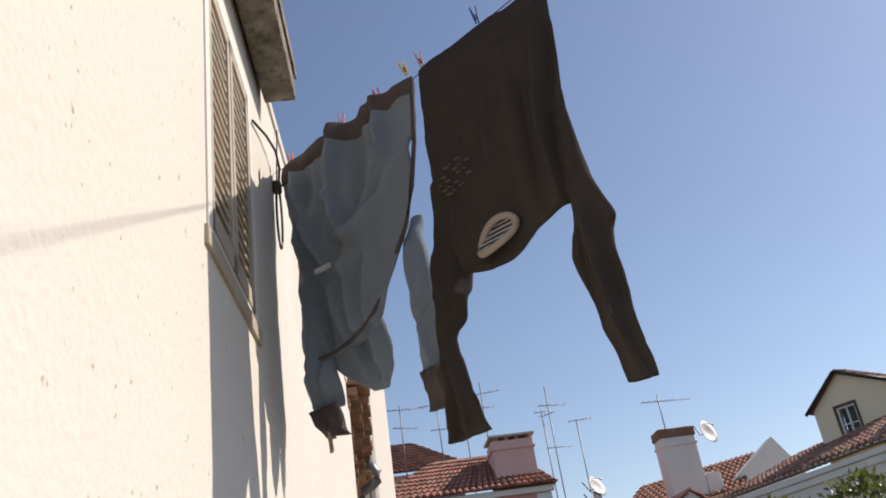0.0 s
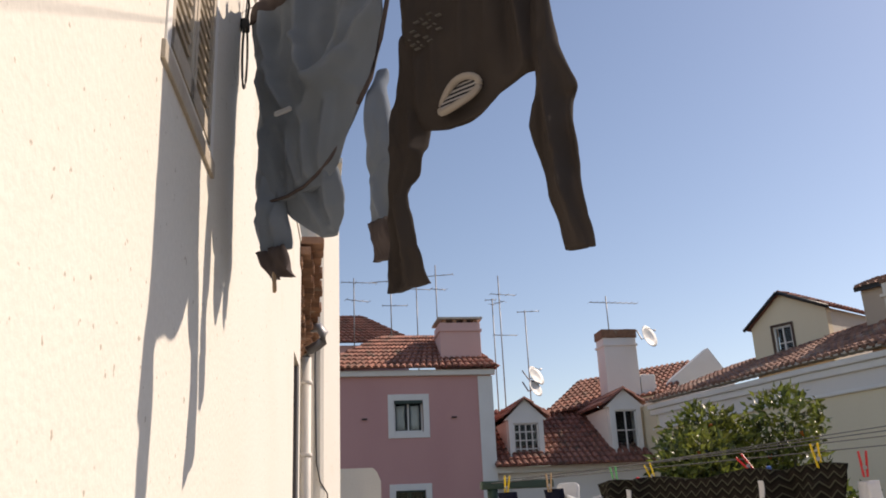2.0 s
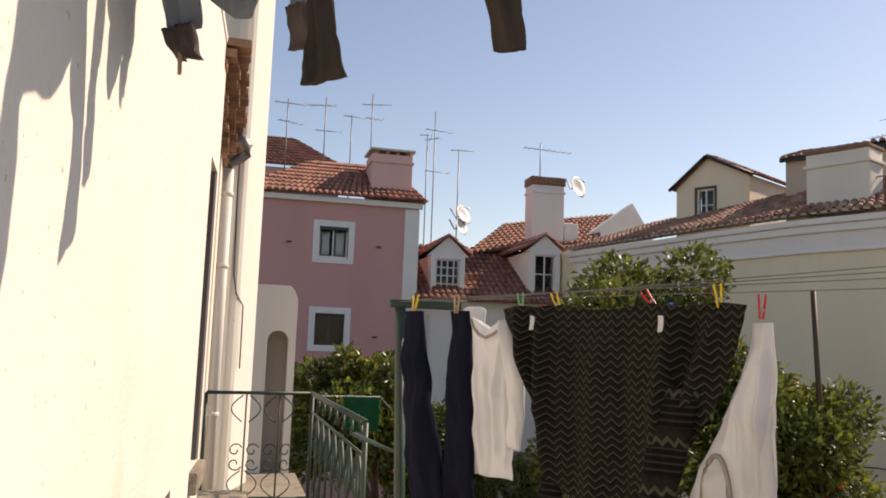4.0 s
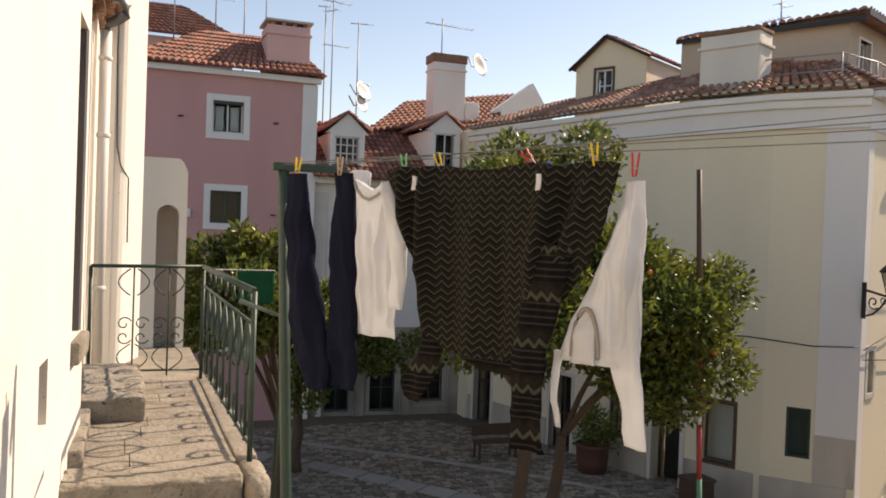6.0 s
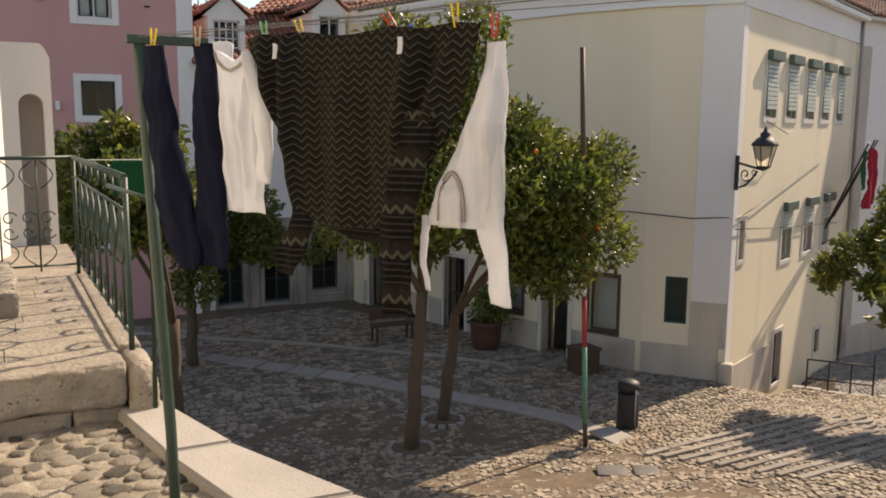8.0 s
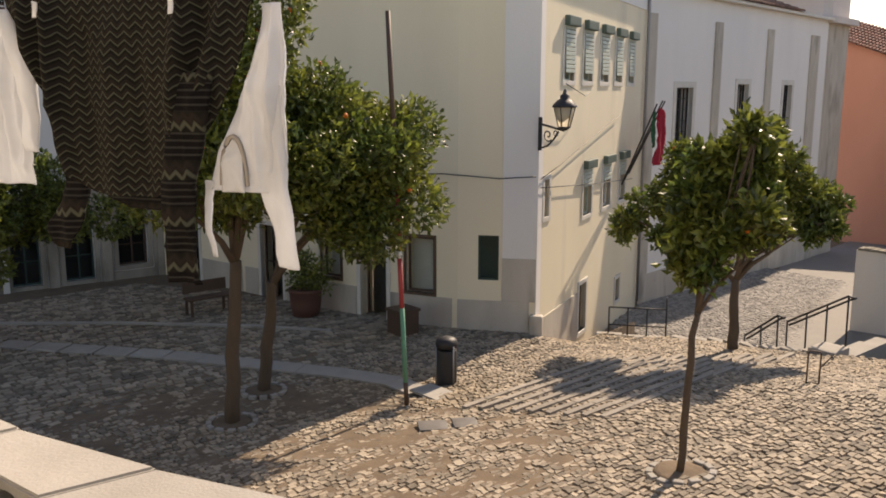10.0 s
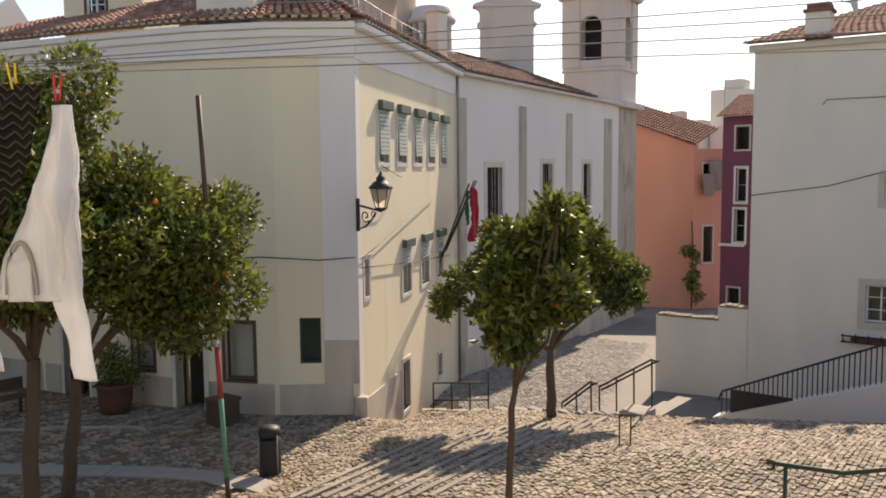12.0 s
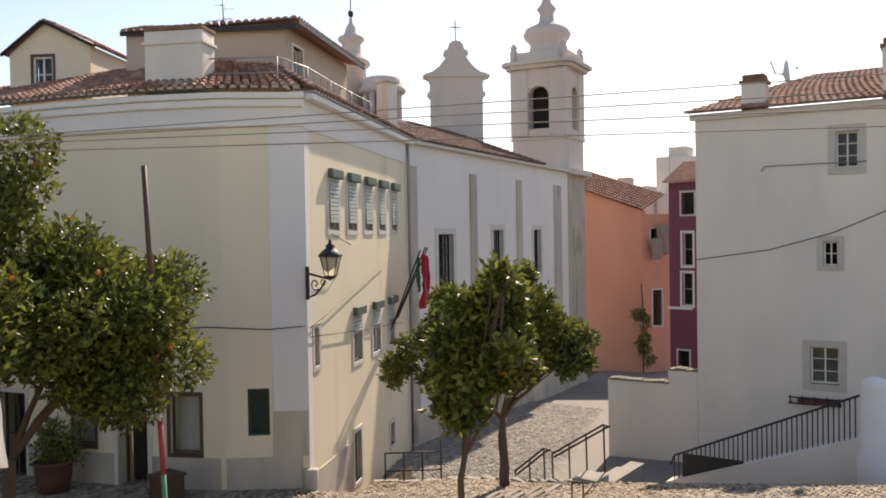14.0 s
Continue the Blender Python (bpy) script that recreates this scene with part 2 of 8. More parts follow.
M = {
    "stucco": material("white_stucco", (0.75, 0.72, 0.655), 0.9, (0.70, 0.66, 0.58), 1.4, 0.6, 70, 0.14, 0.14, 55, stain=(0.66, 0.60, 0.49), stain_scale=1.1, stain_low=0.62),
    "tower": material("pinkish_tower_plaster", (0.64, 0.575, 0.53), 0.9, (0.52, 0.46, 0.42), 0.6, 0.8, 30, 0.1, 0.2, 20, stain=(0.38, 0.335, 0.30), stain_scale=0.6, stain_low=0.62, streak=0.3),
    "cream": material("cream_plaster", (0.795, 0.705, 0.525), 0.9, (0.70, 0.62, 0.455), 0.5, 0.7, 30, 0.05, 0.15, 20, stain=(0.60, 0.535, 0.41), stain_scale=0.7, stain_low=0.62, streak=0.25),
    "white_wall": material("white_plaster", (0.79, 0.755, 0.71), 0.9, (0.68, 0.66, 0.64), 0.6, 0.6, 30, 0.06, 0.15, 20, stain=(0.6, 0.57, 0.53), stain_scale=0.5, stain_low=0.68, streak=0.3),
    "grey_wall": material("aged_white_plaster", (0.79, 0.72, 0.63), 0.9, (0.62, 0.60, 0.55), 0.7, 0.7, 30, 0.07, 0.15, 20, stain=(0.55, 0.52, 0.47), stain_scale=0.45, stain_low=0.66, streak=0.3),
    "pink": material("pink_plaster", (0.62, 0.345, 0.325), 0.9, (0.55, 0.29, 0.28), 0.8, 0.6, 30, 0.06, 0.15, 20, streak=0.4),
    "pale_pink": material("pale_pink_plaster", (0.72, 0.46, 0.42), 0.9, (0.66, 0.40, 0.37), 0.9, 0.6, 30, 0.07, 0.15, 20),
    "tan": material("tan_plaster", (0.52, 0.42, 0.33), 0.9, (0.45, 0.36, 0.28), 0.8, 0.6, 30, 0.07, 0.15, 20),
    "orange": material("orange_plaster", (0.68, 0.33, 0.235), 0.9, (0.60, 0.27, 0.19), 0.5, 0.6, 20, 0.05, 0.1, streak=0.4),
    "purple": material("plum_plaster", (0.22, 0.07, 0.11), 0.9, (0.18, 0.06, 0.09), 0.8, 0.6, 20, 0.05, 0.1),
    "trim": material("pale_stone_trim", (0.66, 0.63, 0.57), 0.85, (0.52, 0.49, 0.43), 3.0, 0.6, 40, 0.12, 0.2),
    "white_trim": material("white_painted_trim", (0.80, 0.79, 0.76), 0.8, (0.72, 0.70, 0.66), 2.0, 0.5, 40, 0.08, 0.12),
    "frame_stone": material("grey_stone_surround", (0.585, 0.53, 0.47), 0.88, (0.47, 0.42, 0.36), 3.0, 0.7, 40, 0.2, 0.2),
    "galv_stone": material("polished_grey_slab", (0.15, 0.14, 0.13), 0.55, (0.09, 0.085, 0.08), 4.0, 0.7, 60, 0.2, 0.2),
    "rust": material("rusty_iron", (0.10, 0.06, 0.045), 0.8, (0.06, 0.04, 0.03), 12.0, 0.7, 60, 0.3, 0.2),
    "pale_blind": material("drawn_tan_curtain", (0.34, 0.28, 0.21), 0.9, (0.22, 0.18, 0.13), 3.0, 0.8, 40, 0.2, 0.1),
    # dark grey that paints the shade on the far side of the door reveal
    "reveal_shade": material("dull_grey_reveal_shade", (0.105, 0.098, 0.102), 0.7, (0.075, 0.07, 0.07), 5.0, 0.6, 50, 0.2, 0.15),
    # grey stained stone, its colour lowered to include the shade under the trees
    "street_stone": material("shaded_ground_floor_stone", (0.37, 0.325, 0.27), 0.9, (0.25, 0.22, 0.18), 1.8, 0.8, 40, 0.25, 0.3, stain=(0.17, 0.145, 0.115), stain_scale=1.2, stain_low=0.52, streak=0.35),
    "old_stone": material("weathered_limestone", (0.345, 0.30, 0.235), 0.92, (0.22, 0.188, 0.145), 5.0, 0.85, 55, 0.40, 0.9, 35, stain=(0.15, 0.125, 0.09), stain_scale=4.0, stain_low=0.57, each=0.06),
    "kerb": material("pale_kerb_stone", (0.35, 0.325, 0.287), 0.9, (0.26, 0.238, 0.205), 3.0, 0.6, 60, 0.2, 0.3, each=0.08),
    "edging": material("worn_step_edging", (0.31, 0.275, 0.23), 0.9, (0.20, 0.175, 0.14), 3.0, 0.7, 60, 0.25, 0.3, each=0.15),
    "slab": material("lichened_concrete", (0.38, 0.35, 0.28), 0.95, (0.15, 0.13, 0.10), 16.0, 0.95, 140, 0.35, 0.9, 60, stain=(0.07, 0.065, 0.04), stain_scale=22.0, stain_low=0.52),
    "plinth": material("stained_stone_plinth", (0.54, 0.49, 0.415), 0.9, (0.40, 0.355, 0.295), 1.6, 0.8, 40, 0.2, 0.3, stain=(0.30, 0.265, 0.22), stain_scale=1.3, stain_low=0.54, streak=0.35, each=0.05),
    "tile": material("clay_roof_tile", (0.30, 0.128, 0.090), 0.85, (0.21, 0.100, 0.075), 2.0, 0.7, 40, 0.2, 0.2, island=0.28, each=0.22, stain=(0.12, 0.085, 0.065), stain_scale=2.4, stain_low=0.55),
    "old_tile": material("old_brown_roof_tile", (0.27, 0.145, 0.105), 0.88, (0.19, 0.115, 0.09), 1.6, 0.8, 40, 0.25, 0.2, island=0.35, each=0.3, stain=(0.33, 0.255, 0.20), stain_scale=0.9, stain_low=0.56),
    "mortar": material("lime_mortar", (0.60, 0.56, 0.50), 0.95, None, 5, 0.6, 50, 0.2, 0.3),
    "brick": material("old_brick", (0.36, 0.20, 0.125), 0.9, (0.22, 0.12, 0.08), 8, 0.8, 60, 0.35, 0.5, island=0.25, each=0.38, stain=(0.42, 0.36, 0.29), stain_scale=6.0, stain_low=0.60),
    "cobble": material("basalt_and_limestone_setts", (0.305, 0.255, 0.192), 0.85, (0.20, 0.160, 0.115), 2.5, 0.7, 70, 0.3, 0.4, island=0.5, stain=(0.255, 0.20, 0.135), stain_scale=0.35, stain_low=0.5),
    "cobble_big": material("rounded_landing_cobble", (0.21, 0.185, 0.145), 0.85, (0.12, 0.10, 0.075), 14, 0.8, 90, 0.4, 0.6, each=0.75),
    "landing": material("mossy_landing_mortar", (0.30, 0.262, 0.20), 0.95, (0.20, 0.175, 0.125), 9, 0.8, 70, 0.35, 0.7, 40, stain=(0.11, 0.115, 0.05), stain_scale=5.0, stain_low=0.60),
    "soil": material("dusty_joint_soil", (0.180, 0.130, 0.084), 0.97, (0.095, 0.068, 0.044), 3, 0.7, 50, 0.3, 0.5),
    "street": material("worn_setts_street", (0.25, 0.235, 0.21), 0.85, (0.22, 0.20, 0.18), 2, 0.6, 25, 0.3, 0.4, island=0.3),
    "bark": material("orange_tree_bark", (0.125, 0.085, 0.055), 0.95, (0.09, 0.065, 0.045), 12, 0.8, 60, 0.4, 0.8, 30, streak=0.25),
    "leaf": material("orange_tree_leaf", (0.084, 0.126, 0.026), 0.36, (0.205, 0.210, 0.040), 1.5, 0.85, 20, 0.1, 0.0, spec=0.5, island=0.7, translucent=0.36),
    "fruit": material("ripe_orange", (0.80, 0.20, 0.02), 0.5, None, 8, 0.4, 90, 0.1, 0.1),
    "iron": material("green_painted_iron", (0.026, 0.058, 0.040), 0.5, (0.018, 0.035, 0.028), 10, 0.6, 80, 0.2, 0.1, stain=(0.12, 0.06, 0.03), stain_scale=9, stain_low=0.66),
    "black_iron": material("black_wrought_iron", (0.02, 0.02, 0.022), 0.55, None, 8, 0.5, 80, 0.2, 0.1),
    "galv": material("dull_galvanised_steel", (0.32, 0.32, 0.33), 0.5, None, 6, 0.6, 60, 0.2, 0.1, metal=0.7),
    "pvc": material("pale_plastic_pipe", (0.70, 0.66, 0.60), 0.55, (0.62, 0.57, 0.5), 3, 0.5, 40, 0.08, 0.05),
    "green_wood": material("dark_green_wood", (0.03, 0.06, 0.05), 0.6, None, 6, 0.5, 50, 0.2, 0.15),
    # near-black colour that stands in for the shade of unlit interiors
    "dark": material("dark_room_shade", (0.02, 0.018, 0.016), 0.9, None, 3, 0.5, 20, 0.1, 0.0),
    "white_frame": material("white_window_paint", (0.78, 0.77, 0.74), 0.5, None, 6, 0.3, 40, 0.08, 0.05),
    "brown_wood": material("brown_door_wood", (0.09, 0.05, 0.03), 0.6, None, 6, 0.5, 50, 0.2, 0.15, streak=0.3),
    "grey_wood": material("weathered_pale_wood", (0.52, 0.46, 0.38), 0.8, (0.40, 0.34, 0.27), 8, 0.7, 60, 0.25, 0.3, streak=0.2),
    "shutter": material("pale_green_shutter", (0.46, 0.52, 0.46), 0.6, None, 6, 0.4, 50, 0.1, 0.1),
    "awning": material("green_awning_box", (0.07, 0.11, 0.09), 0.6, None, 6, 0.4, 50, 0.1, 0.1),
    "line": material("grey_line_cord", (0.13, 0.13, 0.13), 0.8, None, 6, 0.4, 50, 0.1, 0.0),
    "dish": material("white_dish_paint", (0.72, 0.72, 0.70), 0.5, None, 4, 0.3, 40, 0.1, 0.0),
    "terracotta": material("terracotta_pot", (0.12, 0.052, 0.036), 0.85, None, 4, 0.5, 50, 0.2, 0.2),
    "curtain": material("white_curtain", (0.7, 0.68, 0.63), 0.9, None, 4, 0.4, 50, 0.1, 0.1),
}


def glass_material():
    mt = bpy.data.materials.new("window_glass")
    mt.use_nodes = True
    b = mt.node_tree.nodes["Principled BSDF"]
    b.inputs["Base Color"].default_value = (0.9, 0.95, 0.95, 1)
    b.inputs["Roughness"].default_value = 0.03
    b.inputs["Transmission Weight"].default_value = 1.0
    b.inputs["IOR"].default_value = 1.25
    return mt


M["glass"] = glass_material()


def add_specks(mt, color, scale, above):
    """Small chips and dirt specks scattered over a wall finish."""
    n, l = mt.node_tree.nodes, mt.node_tree.links
    b = n["Principled BSDF"]
    old = b.inputs["Base Color"].links[0].from_socket
    geo = n.new("ShaderNodeNewGeometry")
    t = n.new("ShaderNodeTexNoise")
    t.inputs["Scale"].default_value, t.inputs["Detail"].default_value = scale, 2.0
    l.new(geo.outputs["Position"], t.inputs["Vector"])
    r = n.new("ShaderNodeMapRange")
    r.inputs["From Min"].default_value, r.inputs["From Max"].default_value = above, above + 0.05
    l.new(t.outputs["Fac"], r.inputs["Value"])
    m = n.new("ShaderNodeMix")
    m.data_type = "RGBA"
    m.inputs["B"].default_value = (*color, 1)
    l.new(r.outputs["Result"], m.inputs["Factor"])
    l.new(old, m.inputs["A"])
    l.new(m.outputs["Result"], b.inputs["Base Color"])


add_specks(M["stucco"], (0.42, 0.37, 0.30), 38.0, 0.70)
add_specks(M["old_stone"], (0.10, 0.085, 0.065), 30.0, 0.66)

# ---- ground ----
def smooth(a, b, v):
    t = max(0.0, min(1.0, (v - a) / (b - a)))
    return t * t * (3 - 2 * t)


def ground_z(x, y):
    z = max(0.0, min(1.6, 1.08 - 0.145 * (y - 5.0)))
    off = (13.65 + 0.443 * (x - 14.7) - y) * 0.914   # how far out from the sunny wall
    near = 1 - smooth(0.5, 1.3, off)
    return max(-1.6, z - 0.35 * max(0.0, x - 14.5) * near - 0.09 * max(0.0, x - 13.5) * (1 - near))


def edge_x(y):
    """Where the square breaks off towards the lower street."""
    line = ((9.6, 17.6), (10.7, 18.0), (12.0, 17.85), (13.2, 16.85), (13.4, 16.7), (15.2, 20.7))
    if y <= line[0][0]:
        return line[0][1]
    for (ya, xa), (yb, xb) in zip(line, line[1:]):
        if y <= yb:
            return xa + (xb - xa) * (y - ya) / (yb - ya)
    return line[-1][1]


STREET = -1.6


def square_sheet():
    bm = bmesh.new()
    ys = [-60, -30, -15, -8, -4, -2, 0, 1.5, 3, 4, 5, 6, 7, 8, 9, 9.5, 10, 10.5, 11, 11.5, 12, 12.4, 12.7, 13, 13.2, 13.4, 13.7, 14, 14.3, 14.6, 14.9, 15.2, 16, 20, 30, 60]
    rows = []
    for y in ys:
        ex = edge_x(y)
        xs = [-30, -10, 0, 4, 8, 11, 13, 14.3] + [14.3 + (ex - 14.3) * k / 9 for k in range(1, 10)]
        rows.append([bm.verts.new((x, y, ground_z(x, y) - 0.02)) for x in xs])
    for a, b in zip(rows, rows[1:]):
        for k in range(len(a) - 1):
            bm.faces.new((a[k], a[k + 1], b[k + 1], b[k]))
    lows = [bm.verts.new((r[-1].co.x + 0.02, r[-1].co.y, STREET)) for r in rows]
    mids = [bm.verts.new((70, r[-1].co.y * (1 if abs(r[-1].co.y) < 40 else 2), STREET - 2.4)) for r in rows]
    fars = [bm.verts.new((1500, r[-1].co.y * (1 if abs(r[-1].co.y) < 40 else 25), -6.0)) for r in rows]
    for k in range(len(rows) - 1):
        bm.faces.new((rows[k][-1], lows[k], lows[k + 1], rows[k + 1][-1]))
        bm.faces.new((lows[k], mids[k], mids[k + 1], lows[k + 1]))
        bm.faces.new((mids[k], fars[k], fars[k + 1], mids[k + 1]))
    bmesh.ops.recalc_face_normals(bm, faces=bm.faces)
    return bm


ground = thing("ground", "sloping square of dusty soil joints under stone setts", "ground", kind="structure", bm=square_sheet(), material=M["soil"])


def street_sheet():
    bm = bmesh.new()
    vs = [bm.verts.new(c) for c in ((17.9, 7.3, STREET + 0.01), (27.5, 7.3, STREET + 0.01), (60, 12, STREET - 1.75), (60, 24, STREET - 1.75), (17.2, 16, STREET + 0.01))]
    bm.faces.new(vs)
    return bm


street = thing("road", "pale worn sett street running down beside the church", "road", kind="structure", bm=street_sheet(), material=M["street"])

# ---- terrace, its step and kerb ----
X_WALL = -0.25


def rough_block(x0, y0, z0, x1, y1, z1, round_by=0.04, amount=0.018, seed=0.0, cuts=13, soft=True):
    """A hewn stone: a rounded box with chipped, pitted faces."""
    bm = boxed(x0, y0, z0, x1, y1, z1)
    bmesh.ops.subdivide_edges(bm, edges=bm.edges, cuts=cuts, use_grid_fill=True)
    lo, hi = Vector((x0, y0, z0)), Vector((x1, y1, z1))
    for v in bm.verts:
        q = Vector([min(max(c, a + round_by), b - round_by) for c, a, b in zip(v.co, lo, hi)])
        d = v.co - q
        n = d.normalized() if d.length else Vector((0, 0, 1))
        p = v.co + Vector((seed, seed * 0.7, 0))
        w = noise.noise(p * 4.0) + 0.6 * noise.noise(p * 11.0) + 0.35 * noise.noise(p * 27.0)
        pit = max(0.0, noise.noise(p * 7.0 + Vector((9, 0, 0))) - 0.28) * 2.2
        v.co = q + n * (round_by + amount * (w - 0.4 - pit))
    for f in bm.faces:
        f.smooth = soft
    return bm


def lumpy(bm, amount, scale=6.0, cuts=3):
    """Worn, uneven faces for a stone block."""
    bmesh.ops.subdivide_edges(bm, edges=bm.edges, cuts=cuts, use_grid_fill=True)
    for v in bm.verts:
        v.co += noise.noise_vector(v.co * scale) * amount
    for f in bm.faces:
        f.smooth = True
    return bm


terrace = thing("terrace", "weathered stone terrace with a worn front step beside the house wall", "terrace", kind="structure")
part("retaining_wall", boxed(-0.6, 5.22, 0.0, 0.98, 11.0, 4.30), M["old_stone"], terrace)
part("lower_wall", boxed(-0.6, -3.0, 0.0, 0.80, 5.22, 4.058), M["landing"], terrace)
ramp_block = bmesh.new()
prism(ramp_block, [(0.8, 5.2), (0.9, 4.6), (1.05, 3.7), (1.3, 2.9), (1.9, 1.8), (1.9, -3.0), (0.8, -3.0)], 0.0, 4.056)
part("kerb_footing", ramp_block, M["landing"], terrace)
bm = rough_block(-0.26, 4.98, 4.15, 0.865, 5.34, 4.41, 0.045, 0.016, 1.0, 44)
for v in bm.verts:
    q = abs(v.co.x - 0.13 - 0.05 * noise.noise(Vector((v.co.z * 9, v.co.y * 6, 2))) - 0.2 * (v.co.z - 4.3)) / 0.016
    if q < 1 and v.co.y < 5.3:
        v.co += Vector((0, 0.022, -0.012)) * (1 - q)
part("step_stone", bm, M["old_stone"], terrace, "cracked and chipped rounded step stone")
part("end_stone", rough_block(0.865, 4.92, 4.02, 1.035, 5.42, 4.40, 0.075, 0.016, 5.0), M["old_stone"], terrace, "rounded end stone of the step")
part("base_stone", rough_block(-0.24, 5.02, 4.0, 0.563, 5.3, 4.155, 0.02, 0.014, 7.0), M["old_stone"], terrace)
part("base_stone", rough_block(0.567, 5.02, 4.0, 0.862, 5.3, 4.16, 0.025, 0.014, 9.0), M["old_stone"], terrace)
part("bench_block", rough_block(-0.22, 6.55, 4.36, 0.37, 7.36, 4.57, 0.03, 0.028, 11.0), M["old_stone"], terrace, "rough stone block against the wall")
part("bench_block", rough_block(-0.22, 7.355, 4.36, 0.36, 8.25, 4.56, 0.03, 0.022, 13.0), M["old_stone"], terrace)
part("wall_curb", lumpy(boxed(-0.2, 5.36, 4.37, 0.0, 6.53, 4.50, bevel=0.02), 0.008), M["old_stone"], terrace)
part("kerb_edge", lumpy(boxed(0.86, 5.43, 4.30, 1.0, 8.4, 4.40, bevel=0.02), 0.006), M["old_stone"], terrace)
yy = 5.35
while yy < 8.4:
    dy = rnd.uniform(0.28, 0.42)
    cut = rnd.uniform(0.2, 0.55)
    for x0, x1 in ((-0.13, cut), (cut, 0.86)):
        part("flagstone", rough_block(x0 + 0.001, yy + 0.001, 4.30, x1 - 0.001, yy + dy - 0.0, 4.386, 0.003, 0.0022, yy * 3 + x0, 6, False), M["old_stone"], terrace)
    yy += dy
# pale kerb that edges the cobbled landing
kerb_in = [(0.80, 5.02), (0.93, 4.25), (1.12, 3.46), (1.45, 2.6), (1.9, 1.75)]
kerb_out = [(1.05, 5.08), (1.26, 4.25), (1.60, 3.42), (2.05, 2.55), (2.55, 1.6)]
for k in range(4):
    bm = bmesh.new()
    a, b, c, d = kerb_in[k], kerb_out[k], kerb_out[k + 1], kerb_in[k + 1]
    prism(bm, [a, d, c, b][::-1], 3.9, 4.135 - 0.01 * k)
    bmesh.ops.recalc_face_normals(bm, faces=bm.faces)
    bmesh.ops.bevel(bm, geom=bm.edges[:], offset=0.012, segments=2, affect="EDGES")
    part("kerb_stone", bm, M["kerb"], terrace)

# ---- the whitewashed house beside the camera ----
# the wall runs a little askew to the terrace: all its parts are built straight and turned together
SKEW = Matrix.Translation((-0.25, 1.9, 0)) @ Matrix.Rotation(-math.atan(0.0486), 4, "Z") @ Matrix.Translation((0.25, -1.9, 0))
house_a = thing("house", "sunlit whitewashed house wall with louvred shutters and stone eave", "house", SKEW @ Matrix.Translation((X_WALL, 2, 4)))
S0, S1, SZ0, SZ1 = 1.59, 2.10, 6.89, 7.60
mw = SKEW @ Matrix.Translation((X_WALL, -6.0, 3.0)) @ Matrix.Rotation(radians(90), 4, "Z")
part("wall", wall_bm(12.06, 4.9, 0.5, [(S0 + 6, SZ0 - 3, S1 + 6, SZ1 - 3), (10.14, 1.86, 10.42, 2.17), (11.40, 2.12, 11.93, 4.0)]), M["stucco"], house_a, m=mw)
# near-black sheet painted as the shade behind the shutters
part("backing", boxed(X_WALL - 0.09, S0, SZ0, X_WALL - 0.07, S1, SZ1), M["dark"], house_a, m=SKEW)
part("hatch", boxed(-0.36, 4.12, 4.84, -0.33, 4.44, 5.19), M["brown_wood"], house_a, "small dark hatch low in the wall", m=SKEW)
part("recessed_door", boxed(X_WALL - 0.42, 5.38, 5.10, X_WALL - 0.36, 5.95, 7.02), M["grey_wood"], house_a, "old boarded door deep in its reveal", m=SKEW)
# added panel over the far jamb; its dark colour stands in for shade
part("door_leaf", boxed(X_WALL - 0.36, 5.872, 5.12, X_WALL - 0.008, 5.926, 6.99, bevel=0.006), M["reveal_shade"], house_a, "dull grey panel standing in for shade on the reveal", m=SKEW)
part("door_sill", lumpy(boxed(X_WALL - 0.36, 5.36, 4.98, X_WALL + 0.05, 5.97, 5.115, bevel=0.02), 0.008, 7, 5), M["old_stone"], house_a, "worn stone sill of the recess", m=SKEW)
part("eave_slab", lumpy(boxed(-0.24, -4.0, 7.80, -0.13, 2.41, 7.90, bevel=0.006), 0.006, 9.0, 8), M["slab"], house_a, "lichen-stained concrete eave slab", m=SKEW)
part("eave_top", boxed(-0.9, -4.0, 7.905, -0.125, 2.43, 7.96), M["slab"], house_a, m=SKEW)
part("roof_edge", boxed(-0.9, 2.43, 7.90, -0.24, 6.0, 7.95, bevel=0.01), M["stucco"], house_a, m=SKEW)
# shutters: casing, two louvred leaves, sill
bm = bmesh.new()
for d in ((S0 - 0.04, SZ0 - 0.03, S0, SZ1 + 0.04), (S1, SZ0 - 0.03, S1 + 0.04, SZ1 + 0.04), (S0, SZ1, S1, SZ1 + 0.04)):
    box(bm, X_WALL - 0.05, d[0], d[1], X_WALL + 0.005, d[2], d[3], bevel=0.002)
shutter = part("shutter_frame", bm, M["white_trim"], house_a, m=SKEW)
